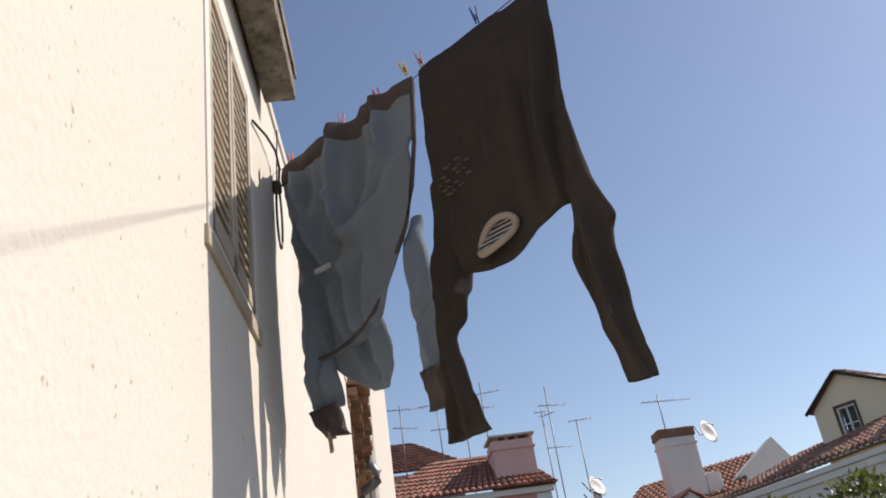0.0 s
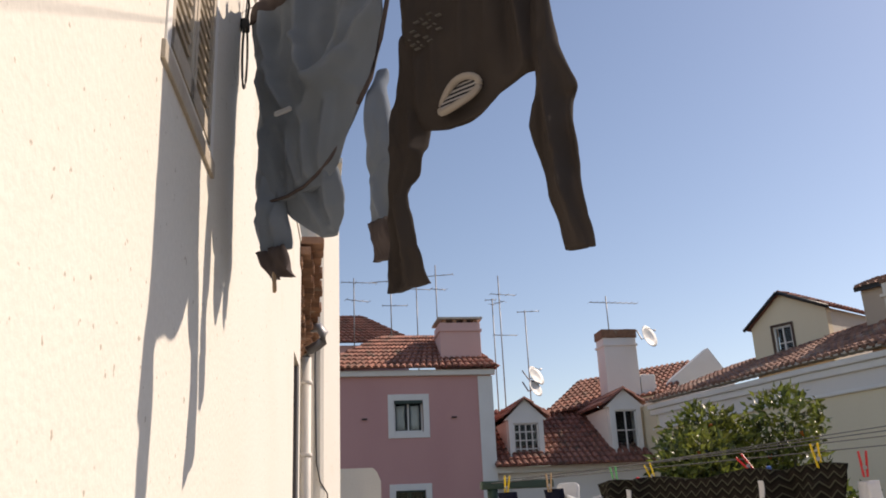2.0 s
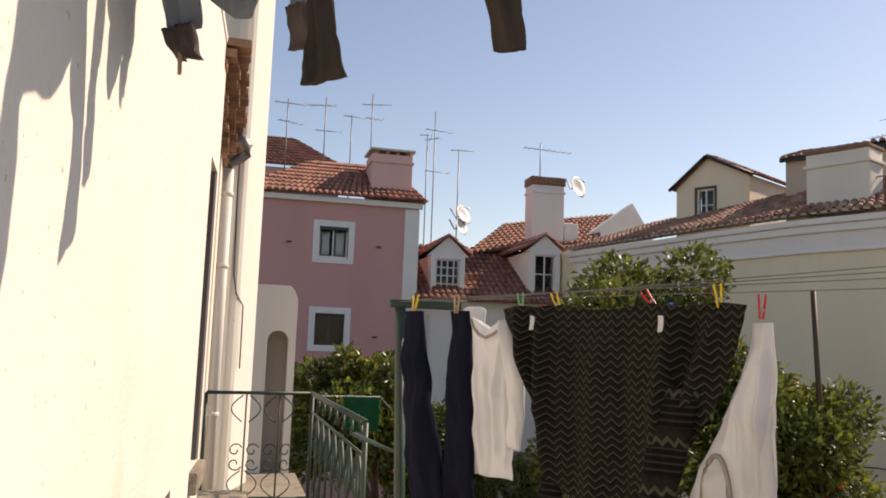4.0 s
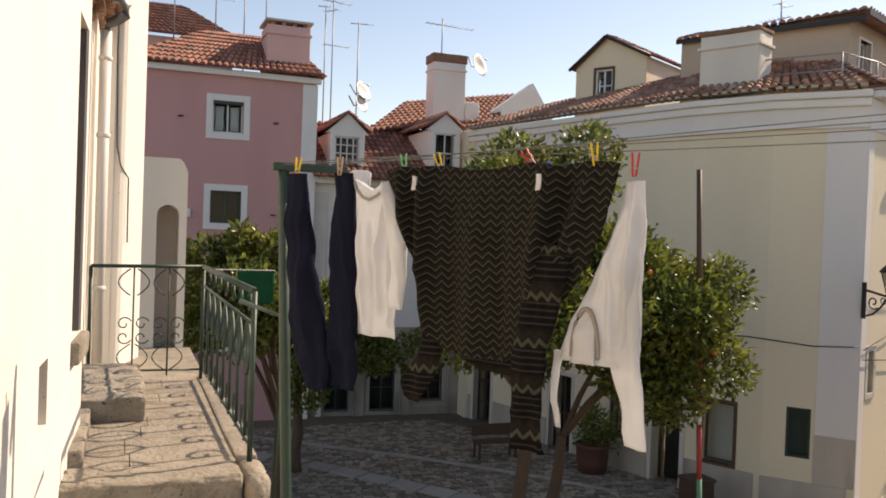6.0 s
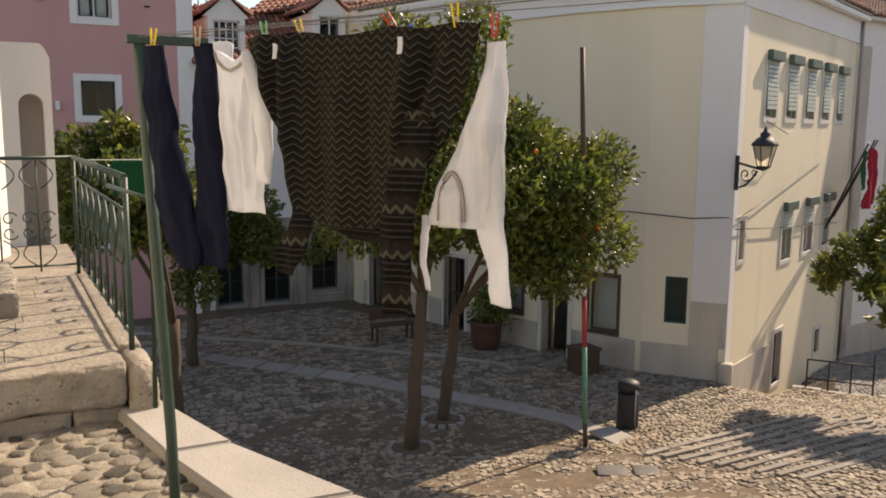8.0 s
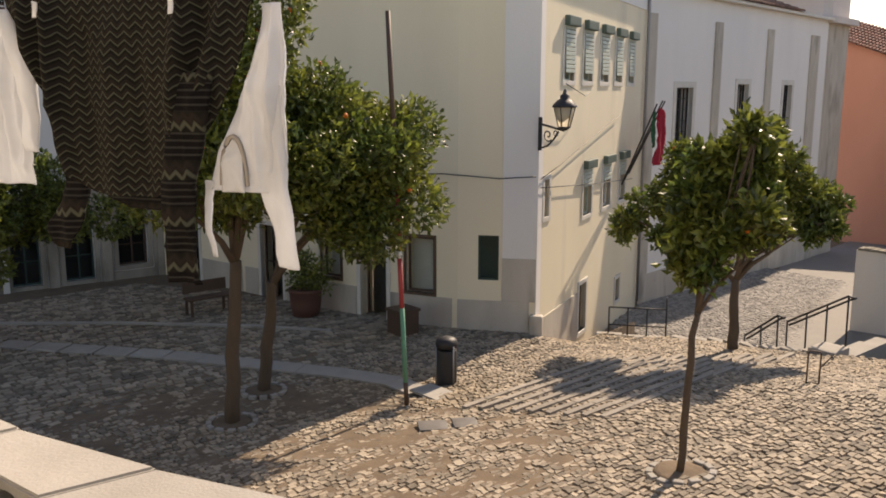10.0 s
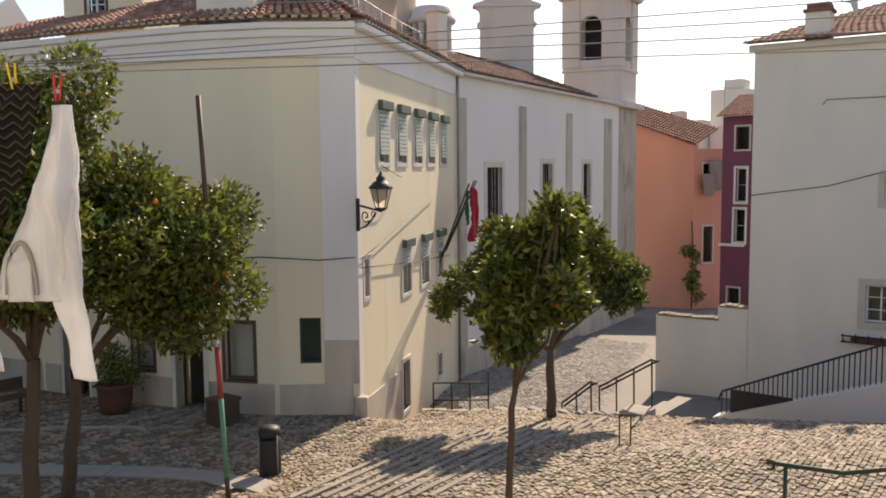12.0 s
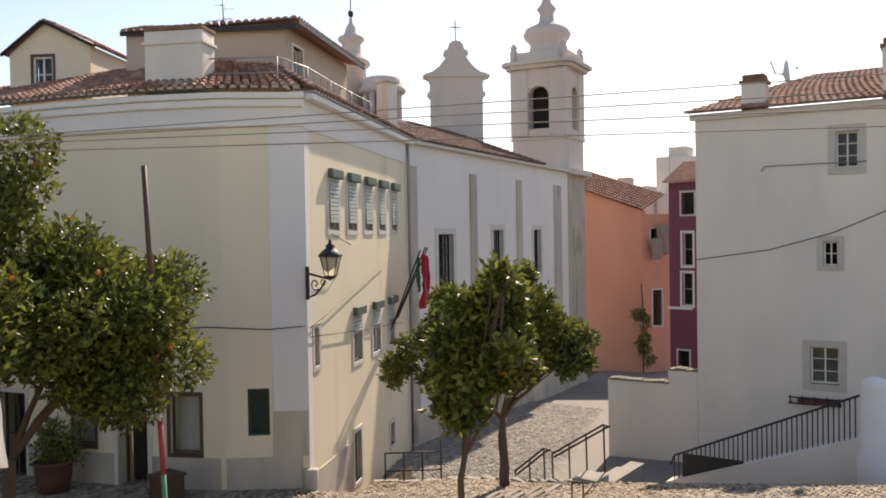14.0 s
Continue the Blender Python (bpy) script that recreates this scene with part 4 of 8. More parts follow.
for k, (a, b) in enumerate(zip(W1, W1[1:])):
    m, ln = facade(corner_house, a, b, -0.5, EAVE + 0.45, "cream", W1_WIN.get(k, []), name="shaded_wall")
    holes = [w for w in W1_WIN.get(k, []) if w[1] < 0.6]
    x = 0.0
    for w in holes + [(ln, 0, ln, 0)]:
        if w[0] - 0.14 > x:
            part("plinth", boxed(x, -0.025, 0.0, min(w[0] - 0.14, ln), 0.0, 1.25, bevel=0.006), M["plinth"], corner_house, m=m)
        x = w[2] + 0.14
    part("frieze", boxed(-0.01, -0.03, EAVE - 0.33, ln + 0.01, 0.0, EAVE + 0.42), M["white_wall"], corner_house, m=m)
    part("string_course", boxed(-0.02, -0.08, EAVE - 0.33, ln + 0.02, -0.03, EAVE - 0.24, bevel=0.03), M["white_trim"], corner_house, m=m)
    part("cornice", boxed(-0.02, -0.20, EAVE + 0.30, ln + 0.06, -0.03, EAVE + 0.45, bevel=0.04), M["white_trim"], corner_house, m=m)
    part("cornice_fillet", boxed(-0.02, -0.12, EAVE + 0.12, ln + 0.04, -0.03, EAVE + 0.30, bevel=0.04), M["white_trim"], corner_house, m=m)
    if k == 4:
        part("quoin_base", boxed(ln - 0.80, -0.032, 1.252, ln, 0.0, 2.3, bevel=0.006), M["plinth"], corner_house, m=m)
        part("quoin_band", boxed(ln - 0.80, -0.02, 2.302, ln, 0.0, EAVE - 0.33), M["white_wall"], corner_house, m=m)
        part("corner_stone", lumpy(boxed(ln - 0.12, -0.16, 0.2, ln + 0.2, 0.1, 0.95, bevel=0.05), 0.01, 4), M["plinth"], corner_house, m=m)
up = dict(frame_mat="trim", border=0.12, bars=(0, 0), sash="shutter", back="shutter", deep=0.12, glass=False)
dk = dict(frame_mat="trim", border=0.12, bars=(1, 1), sash="white_frame", deep=0.15)
rows_up = [(1.72, 2.52), (3.34, 4.14), (4.98, 5.78), (6.55, 7.30), (8.10, 8.80)]
rows_mid = [(3.66, 4.46), (5.62, 6.46), (7.46, 8.22)]
OFF = 3.0
W2_WIN = [(a, 5.98 + OFF, b, 7.34 + OFF, up if k != 2 else dk) for k, (a, b) in enumerate(rows_up)]
W2_WIN += [(a, 2.35 + OFF, b, 3.68 + OFF, up if k == 0 else dk) for k, (a, b) in enumerate(rows_mid)]
W2_WIN += [(0.46, 2.74 + OFF, 0.80, 3.64 + OFF, dict(dk, bars=(0, 0), sash="trim", back="curtain")), (3.56, -0.95 + OFF, 4.22, 0.42 + OFF, dict(dk, bars=(1, 2), sash="brown_wood"))]
W2_WIN += [(7.5, -0.9 + OFF, 8.0, -0.2 + OFF, dict(dk, bars=(1, 1), sash="brown_wood"))]
m2, l2 = facade(corner_house, *W2, -OFF, EAVE + OFF, "cream", W2_WIN, name="sunny_wall")
part("frieze", boxed(0, -0.03, EAVE + OFF - 0.86, l2, 0.0, EAVE + OFF - 0.05), M["white_wall"], corner_house, m=m2)
part("cornice", boxed(0, -0.26, EAVE + OFF - 0.20, l2, -0.03, EAVE + OFF - 0.05, bevel=0.04), M["white_trim"], corner_house, m=m2)
part("corner_strip", boxed(0, -0.02, 2.4, 0.30, 0.0, EAVE + OFF - 0.87), M["white_wall"], corner_house, m=m2)
part("plinth", boxed(0.0, -0.03, 0.0, 3.40, 0.0, OFF + 0.25), M["plinth"], corner_house, m=m2)
for a, b, z in [(a, b, 7.40) for a, b in rows_up] + [(a, b, 3.74) for a, b in rows_mid]:
    hood = part("awning_box", boxed(a - 0.08, -0.16, z + OFF - 0.10, b + 0.08, -0.02, z + OFF + 0.14, bevel=0.03), M["awning"], corner_house, "dark green awning box over a window", m=m2)
    for k in range(11):
        zs = z + OFF - 0.13 - 0.105 * k
        if k < 5 or z > 7:
            part("slat", boxed(a + 0.02, -0.035 - 0.003 * k, zs - 0.045, b - 0.02, -0.012 - 0.003 * k, zs + 0.045, bevel=0.008), M["shutter"], hood, m=m2)
part("end_wall", boxed(10.55, 25.2, -0.5, 11.3, 26.6, EAVE), M["cream"], corner_house)
# roof of the corner house
inner = [(14.2, 26.5), (14.6, 23.0), (14.9, 20.3), (15.2, 18.6), (15.7, 17.5), (16.6, 16.7)]
quads = []
for (a, b), (c, d) in zip(zip(W1, W1[1:]), zip(inner, inner[1:])):
    q = 0.30
    quads.append(((a[0] - q * 0.9, a[1] - q * 0.4, EAVE + 0.05), (b[0] - q * 0.85, b[1] - q * 0.5, EAVE + 0.05), (d[0], d[1], EAVE + 1.35), (c[0], c[1], EAVE + 1.35)))
quads.append(((14.62, 13.30, EAVE + 0.05), (24.4, 17.6, EAVE + 0.05), (23.5, 19.8, EAVE + 0.9), (16.6, 16.7, EAVE + 1.35)))
tile_roof(corner_house, quads, mat="old_tile")
# attic storey set back on the roof
attic = thing("house", "attic storey with plastered walls under a projecting tiled roof", "house", Matrix.Translation((15.5, 17.5, 10)))
facade(attic, (14.25, 19.6), (16.35, 15.9), 9.3, 2.1, "tan")
facade(attic, (16.35, 15.9), (21.5, 18.2), 9.3, 2.1, "tan", [(0.7, 0.45, 1.45, 1.7, dict(frame_mat="white_trim", border=0.06, bars=(1, 1)))])
tile_roof(attic, [((14.05, 19.6, 11.3), (16.35, 15.35, 11.45), (18.6, 18.4, 12.1), (16.2, 21.4, 12.1)), ((16.35, 15.35, 11.45), (22.2, 18.0, 11.45), (20.5, 20.4, 12.0), (18.6, 18.4, 12.1))], mat="old_tile")
part("roof_fascia", boxed(0, 0, 0, 4.8, 0.06, 0.12), M["black_iron"], attic, m=Matrix.Translation((14.07, 19.62, 11.22)) @ Matrix.Rotation(math.atan2(-4.25, 2.3), 4, "Z"))
part("roof_fascia", boxed(0, -0.05, 0, 6.3, 0.0, 0.12), M["black_iron"], attic, m=Matrix.Translation((16.35, 15.37, 11.33)) @ Matrix.Rotation(math.atan2(2.65, 5.85), 4, "Z"))
# gabled dormer
gm, gl = wall_frame((13.27, 23.62), (14.46, 21.55), 9.19)
gdormer = part("dormer", wall_bm(gl, 1.95, 0.25, [(0.70, 0.85, 1.28, 1.85)]), M["cream"], attic, m=gm)
bm = bmesh.new()
prism(bm, [(0, 0), (gl, 0), (gl, 0.2), (gl * 0.45, 0.86)], 0, 0.25)
part("gable", bm, M["cream"], gdormer, m=gm @ Matrix.Translation((0, 0.25, 1.95)) @ Matrix.Rotation(radians(90), 4, "X"))
window(attic, gm, 0.70, 0.85, 1.28, 1.85, frame_mat="brown_wood", border=0.07, bars=(1, 1), deep=0.06)
part("cheek", boxed(gl - 0.2, 0.25, 0, gl, 3.0, 2.12), M["grey_wall"], gdormer, m=gm)
v, f = [], []
for q in (((-0.15, -0.15, -0.05), (-0.15, 3.0, -0.05), (gl * 0.45, 3.0, 0.88), (gl * 0.45, -0.15, 0.88)), ((gl + 0.15, -0.15, 0.14), (gl + 0.15, 3.0, 0.14), (gl * 0.45, 3.0, 0.88), (gl * 0.45, -0.15, 0.88))):
    tv, tf = tiles_on(*q)
    f += [tuple(i + len(v) for i in ff) for ff in tf]
    v += tv
me = bpy.data.meshes.new("dormer_roof")
me.from_pydata(v, [], f)
me.materials.append(M["tile"])
put(new("dormer_roof", me), gm @ Matrix.Translation((0, 0, 1.97)), gdormer)
for p, q in (((-0.17, -0.08), (gl * 0.45, 0.86)), ((gl + 0.17, 0.11), (gl * 0.45, 0.86))):
    part("barge_board", wire([(p[0], -0.16, p[1]), (q[0], -0.16, q[1])], 0.055, 4), M["black_iron"], gdormer, m=gm @ Matrix.Translation((0, 0, 1.97)))
chm = Matrix.Translation((12.95, 17.1, 0)) @ Matrix.Rotation(math.atan2(-1.7, 0.8), 4, "Z")
big = part("chimney", lumpy(boxed(0, 0.05, 9.1, 1.45, 0.75, 10.75, bevel=0.02), 0.012, 2), M["grey_wall"], corner_house, m=chm)
part("chimney_shoulder", boxed(-0.06, 0.0, 10.42, 1.51, 0.8, 10.50, bevel=0.02), M["grey_wall"], big, m=chm)
part("chimney_cap", lumpy(boxed(-0.03, 0.02, 10.75, 1.48, 0.78, 10.84, bevel=0.02), 0.015, 4), M["brick"], big, m=chm)
# roof terrace railing
railing = thing("roof_railing", "thin iron railing along the roof terrace", "railing", Matrix.Translation((15, 15, 9.3)))
pts = [(13.95, 16.0), (14.8, 14.55), (16.2, 14.9), (18.0, 15.75), (19.8, 16.55), (21.6, 17.3)]
for z in (9.75, 10.12):
    part("rail", wire([(x, y, z) for x, y in pts], 0.018), M["galv"], railing)
for x, y in pts:
    part("post", wire([(x, y, 9.2), (x, y, 10.12)], 0.02), M["galv"], railing)
for k in range(14):
    x, y = 14.8 + (21.6 - 14.8) * (k + 0.5) / 14, 14.55 + (17.3 - 14.55) * (k + 0.5) / 14
    part("baluster", wire([(x, y, 9.2), (x, y, 10.12)], 0.009, 4), M["galv"], railing)
part("end_pier", lumpy(boxed(22.9, 17.6, 9.1, 23.4, 18.1, 11.0, bevel=0.03), 0.01, 2), M["grey_wall"], corner_house)
part("pier_cap", boxed(22.83, 17.53, 11.0, 23.47, 18.17, 11.12, bevel=0.03), M["trim"], corner_house)
part("down_pipe", wire([(24.15, 17.75, 9.1), (24.1, 17.7, 8.4), (24.1, 17.7, -1.5)], 0.05, 8), M["galv"], corner_house)

# ---- the church ----
CH = [(24.3, 17.9), (24.3 + 17.8 * 0.9902, 17.9 + 17.8 * 0.1395)]
church = thing("church", "white church with stone pilasters, barred windows and bell tower", "church", Matrix.Translation((24.3, 17.9, -2)))
bars = dict(frame_mat="trim", border=0.22, bars=(3, 5), sash="black_iron", deep=0.2, glass=False)
m3, l3 = facade(church, *CH, -OFF, EAVE + OFF, "white_wall", [(2.30, 3.45 + OFF, 3.6, 5.85 + OFF, bars), (7.55, 3.85 + OFF, 8.65, 6.0 + OFF, bars), (12.5, 3.8 + OFF, 13.5, 6.0 + OFF, bars)], name="nave_wall")
for s0, s1 in ((0.0, 0.62), (5.2, 5.82), (10.3, 10.95), (15.5, 16.6)):
    part("pilaster", boxed(s0, -0.06, 0.0, s1, 0.0, 8.3 + OFF, bevel=0.01), M["plinth"], church, m=m3)
part("cornice", boxed(0, -0.28, EAVE + OFF - 0.14, l3, 0.0, EAVE + OFF, bevel=0.04), M["trim"], church, m=m3)
part("stone_base", boxed(0, -0.05, 0.0, l3, 0.0, 2.3), M["plinth"], church, m=m3)
e = [m3 @ Vector(p) for p in ((-0.3, -0.32, EAVE + OFF), (13.6, -0.32, EAVE + OFF), (13.6, 5.0, EAVE + OFF + 2.0), (-0.3, 5.0, EAVE + OFF + 2.0))]
tile_roof(church, [tuple(tuple(p) for p in e)], mat="old_tile")
tm = Matrix.Translation((42.1, 20.45, 0)) @ Matrix.Rotation(radians(8), 4, "Z")
TW = 3.3


def octo(w, c, z0, z1, bevel=0.0):
    bm = bmesh.new()
    prism(bm, [(c, 0), (w - c, 0), (w, c), (w, w - c), (w - c, w), (c, w), (0, w - c), (0, c)], z0, z1)
    bmesh.ops.recalc_face_normals(bm, faces=bm.faces)
    return bm


def grown(g):
    return tm @ Matrix.Translation((-g, -g, 0))


tower = part("tower", octo(TW, 0.25, -3, 9.0), M["plinth"], church, m=tm)
part("lower_cornice", octo(TW + 0.8, 0.4, 9.0, 9.3), M["tower"], tower, m=grown(0.4))
part("shaft", octo(TW, 0.35, 9.3, 11.0), M["tower"], tower, m=tm)
part("string", octo(TW + 0.2, 0.4, 11.0, 11.15), M["tower"], tower, m=grown(0.1))
for d in ((0, 0, 1.05, 1.05), (TW - 1.05, 0, TW, 1.05), (0, TW - 1.05, 1.05, TW), (TW - 1.05, TW - 1.05, TW, TW)):
    part("belfry_pier", boxed(d[0], d[1], 11.15, d[2], d[3], 14.9, bevel=0.12), M["tower"], tower, m=tm)
for d in ((1.05, 0.1, TW - 1.05, 0.6), (0.1, 1.05, 0.6, TW - 1.05), (1.05, TW - 0.6, TW - 1.05, TW - 0.1), (TW - 0.6, 1.05, TW - 0.1, TW - 1.05)):
    part("belfry_sill", boxed(d[0], d[1], 11.15, d[2], d[3], 11.6), M["tower"], tower, m=tm)
    part("belfry_lintel", boxed(d[0], d[1], 13.95, d[2], d[3], 14.9), M["tower"], tower, m=tm)
for ax in (0, 1):
    bm = bmesh.new()
    n = 10
    c, r = TW / 2, 0.6
    ring = [(c - r * math.cos(math.pi * k / n), 13.35 + r * math.sin(math.pi * k / n)) for k in range(n + 1)]
    for y in (0.08, 0.5):
        vi = [bm.verts.new((x, y, z)) for x, z in ring]
        vo = [bm.verts.new((x, y, z)) for x, z in [(c - r + 2 * r * k / n, 13.98) for k in range(n + 1)]]
        for k in range(n):
            bm.faces.new((vi[k], vi[k + 1], vo[k + 1], vo[k]))
    part("arch", bm, M["tower"], tower, m=tm @ (Matrix() if ax == 0 else Matrix.Rotation(radians(-90), 4, "Z") @ Matrix.Translation((-TW, 0, 0))))
# near-black block that paints the shade inside the belfry
part("bell_room", boxed(0.9, 0.9, 11.2, TW - 0.9, TW - 0.9, 14.8), M["dark"], tower, m=tm)
part("upper_cornice", octo(TW + 0.5, 0.4, 14.9, 15.1), M["tower"], tower, m=grown(0.25))
part("crown_slab", octo(TW + 0.9, 0.4, 15.1, 15.3), M["tower"], tower, m=grown(0.45))
part("parapet", octo(TW - 0.1, 0.4, 15.3, 15.85), M["tower"], tower, m=grown(-0.05))
for x, y in ((0.2, 0.2), (TW - 0.2, 0.2), (0.2, TW - 0.2), (TW - 0.2, TW - 0.2)):
    bm = bmesh.new()
    lathe(bm, [(0.22, 15.3), (0.22, 15.95), (0.14, 16.05), (0.2, 16.2), (0.05, 16.4)], 10)
    part("urn", bm, M["tower"], tower, m=tm @ Matrix.Translation((x, y, 0)))
bm = bmesh.new()
lathe(bm, [(1.1, 15.8), (1.0, 16.2), (0.95, 16.5), (1.25, 16.8), (1.35, 17.05), (1.2, 17.35), (0.8, 17.55), (0.45, 17.75), (0.38, 18.2), (0.55, 18.5), (0.3, 18.8), (0.08, 19.6)], 20)
part("dome", bm, M["tower"], tower, m=tm @ Matrix.Translation((TW / 2, TW / 2, 0)))
# bell gable behind the nave roof
bgm = Matrix.Translation((37.3, 24.45, 0)) @ Matrix.Rotation(radians(-52), 4, "Z")
bm = bmesh.new()
half = [(1.35, 8.6), (1.35, 12.85), (1.5, 13.0), (1.5, 13.12), (1.38, 13.22), (1.36, 13.6), (1.42, 13.8), (1.62, 13.92), (1.64, 14.1), (1.25, 14.22), (0.92, 14.45), (0.64, 14.8), (0.5, 15.02), (0.64, 15.12), (0.62, 15.28), (0.42, 15.38), (0.36, 15.62), (0.22, 15.76), (0.0, 15.82)]
prism(bm, [(x, z) for x, z in half] + [(-x, z) for x, z in half[-2::-1]], 0, 0.6)
bmesh.ops.recalc_face_normals(bm, faces=bm.faces)
gable = part("bell_gable", bm, M["tower"], church, m=bgm @ Matrix.Rotation(radians(90), 4, "X"))
part("gable_ledge", boxed(-1.72, -0.7, 13.92, 1.72, 0.1, 14.06, bevel=0.04), M["tower"], gable, m=bgm)
bm = bmesh.new()
tube(bm, [(0, -0.3, 15.7), (0, -0.3, 16.9)], 0.03)
tube(bm, [(-0.28, -0.3, 16.55), (0.28, -0.3, 16.55)], 0.03)
part("cross", bm, M["black_iron"], gable, m=bgm)
# ornate pinnacle and a small ribbed lantern behind the attic
bm = bmesh.new()
lathe(bm, [(0.62, 9.0), (0.62, 13.3), (0.80, 13.45), (0.80, 13.62), (0.55, 13.75), (0.42, 14.05), (0.40, 14.35), (0.56, 14.5), (0.56, 14.62), (0.30, 14.75), (0.22, 15.05), (0.10, 15.2), (0.05, 15.5)], 12)
pin = part("pinnacle", bm, M["tower"], church, m=Matrix.Translation((27.7, 23.3, -0.45)))
bm = bmesh.new()
lathe(bm, [(0.02, 15.02), (0.10, 15.08), (0.12, 15.18), (0.10, 15.28), (0.03, 15.34)], 10)
tube(bm, [(0, 0, 15.3), (0, 0, 16.0)], 0.025)
part("finial", bm, M["black_iron"], pin, m=Matrix.Translation((27.7, 23.3, 0.0)))
lm0 = Matrix.Translation((28.0, 21.9, -1.05))
bm = bmesh.new()
lathe(bm, [(0.78, 8.5), (0.78, 11.4), (0.95, 11.5), (0.95, 11.62), (0.72, 11.7)], 10)
lantern = part("lantern", bm, M["tower"], church, "round ribbed lantern of pale stone", m=lm0)
for k in range(10):
    a = 2 * math.pi * k / 10
    part("column", wire([(0.70 * math.cos(a), 0.70 * math.sin(a), 11.68), (0.70 * math.cos(a), 0.70 * math.sin(a), 12.75)], 0.13, 8), M["tower"], lantern, m=lm0)
bm = bmesh.new()
lathe(bm, [(0.55, 11.65), (0.55, 12.7), (0.92, 12.75), (1.0, 12.9), (0.88, 13.0), (0.80, 13.3), (0.72, 13.4), (0.2, 13.5)], 14)
part("cap", bm, M["tower"], lantern, m=lm0)

# ---- the white house with few windows, and its low yard wall ----
right_house = thing("house", "plain white rendered house with stone framed windows", "house", Matrix.Translation((27.4, 6, -2)))
RZ = -2.6
rw = dict(frame_mat="frame_stone", border=0.2, bars=(1, 2), sash="white_frame", deep=0.2)
RH = [(27.2, 8.6), (28.2, -6.0)]
m4, l4 = facade(right_house, *RH, RZ, 9.5 - RZ, "grey_wall", [(4.07, 7.60 - RZ, 4.68, 8.66 - RZ, rw), (3.71, 4.72 - RZ, 4.12, 5.44 - RZ, dict(rw, border=0.15, bars=(1, 1))), (3.33, 1.20 - RZ, 4.12, 2.30 - RZ, dict(rw, border=0.2, back="pale_blind"))])
part("cornice", boxed(-0.15, -0.16, 9.3 - RZ, l4, 0.0, 9.5 - RZ, bevel=0.04), M["trim"], right_house, m=m4)
facade(right_house, (35, 10.6), (27.2, 8.6), RZ, 9.5 - RZ, "grey_wall", name="side_wall")
e = [m4 @ Vector(p) for p in ((-0.3, -0.35, 9.52 - RZ), (l4, -0.35, 9.52 - RZ), (l4, 5, 11.2 - RZ), (3.0, 5, 11.2 - RZ))]
tile_roof(right_house, [tuple(tuple(p) for p in e)], mat="old_tile")
for s0, s1, z1 in ((1.4, 2.1, 10.35), (5.3, 6.3, 11.0)):
    c = part("chimney", boxed(s0, 0.1, 9.3 - RZ, s1, 0.8, z1 - RZ, bevel=0.02), M["grey_wall"], right_house, m=m4)
    part("chimney_ledge", boxed(s0 - 0.06, 0.04, z1 - RZ, s1 + 0.06, 0.86, z1 - RZ + 0.10, bevel=0.02), M["brick"], c, m=m4)
    part("chimney_cap", boxed(s0 + 0.02, 0.12, z1 - RZ + 0.10, s1 - 0.02, 0.78, z1 - RZ + 0.28, bevel=0.05), M["tile"], c, m=m4)
yard = thing("yard_wall", "low white rendered yard wall below the house", "wall", Matrix.Translation((26.9, 10, -2)))
part("wall", boxed(-3.0, 0.0, 0, -0.95, 0.35, 0.85 - RZ), M["grey_wall"], yard, m=m4)
part("wall", boxed(-0.95, -0.01, 0, -0.01, 0.35, 1.30 - RZ), M["grey_wall"], yard, m=m4)
for k in range(16):
    s = -2.95 + k * 0.185
    part("coping_tile", boxed(s, -0.04, (0.85 if s < -0.95 else 1.30) - RZ, s + 0.17, 0.4, (0.90 if s < -0.95 else 1.35) - RZ + rnd.uniform(0, 0.05), bevel=0.01), M["slab"], yard, m=m4)

# ---- orange and plum houses at the end of the street ----
orange = thing("house", "sunlit orange house at the end of the street", "house", Matrix.Translation((50, 21, -2)))
om, ol = facade(orange, (50.5, 24.5), (50.0, 19.4), -4, 11.1, "orange")
bm = bmesh.new()
prism(bm, [(0, 0), (ol, 0), (0, 1.85)], -0.5, 0.0)
bmesh.ops.recalc_face_normals(bm, faces=bm.faces)
part("raked_wall", bm, M["orange"], orange, m=om @ Matrix.Translation((0, 0, 11.1)) @ Matrix.Rotation(radians(90), 4, "X"))
facade(orange, (50.0, 19.4), (52.5, 18.0), -4, 10.9, "orange", [(0.8, 4.0, 1.5, 6.2, dict(plain)), (0.7, 9.0, 1.4, 10.0, dict(plain))], name="side_wall")
tile_roof(orange, [((49.9, 24.5, 9.0), (49.7, 19.2, 7.14), (53, 19.0, 8.2), (53, 24.5, 10.0))])
plum = thing("house", "plum coloured house with white window surrounds", "house", Matrix.Translation((48, 16.5, -2)))
pw = dict(frame_mat="white_trim", border=0.12, bars=(0, 1), sash="white_frame")
facade(plum, (47.88, 16.92), (47.2, 13.2), -4, 12.6, "purple", [(0.85, 7.85, 1.48, 9.72, pw), (0.80, 5.6, 1.45, 7.45, pw), (0.8, 10.75, 1.6, 12.0, dict(plain)), (0.5, 0.8, 1.2, 3.0, dict(plain))])
part("string_course", boxed(47.62, 13, 1.36, 47.80, 16.95, 1.5), M["white_trim"], plum)
tile_roof(plum, [((47.3, 17.1, 8.6), (46.7, 13.0, 8.6), (51, 13, 10.0), (51, 17.1, 10.0))])
far_chimneys = thing("house", "jumble of far roofs and chimneys behind the orange house", "house", Matrix.Translation((58, 22, 8)))
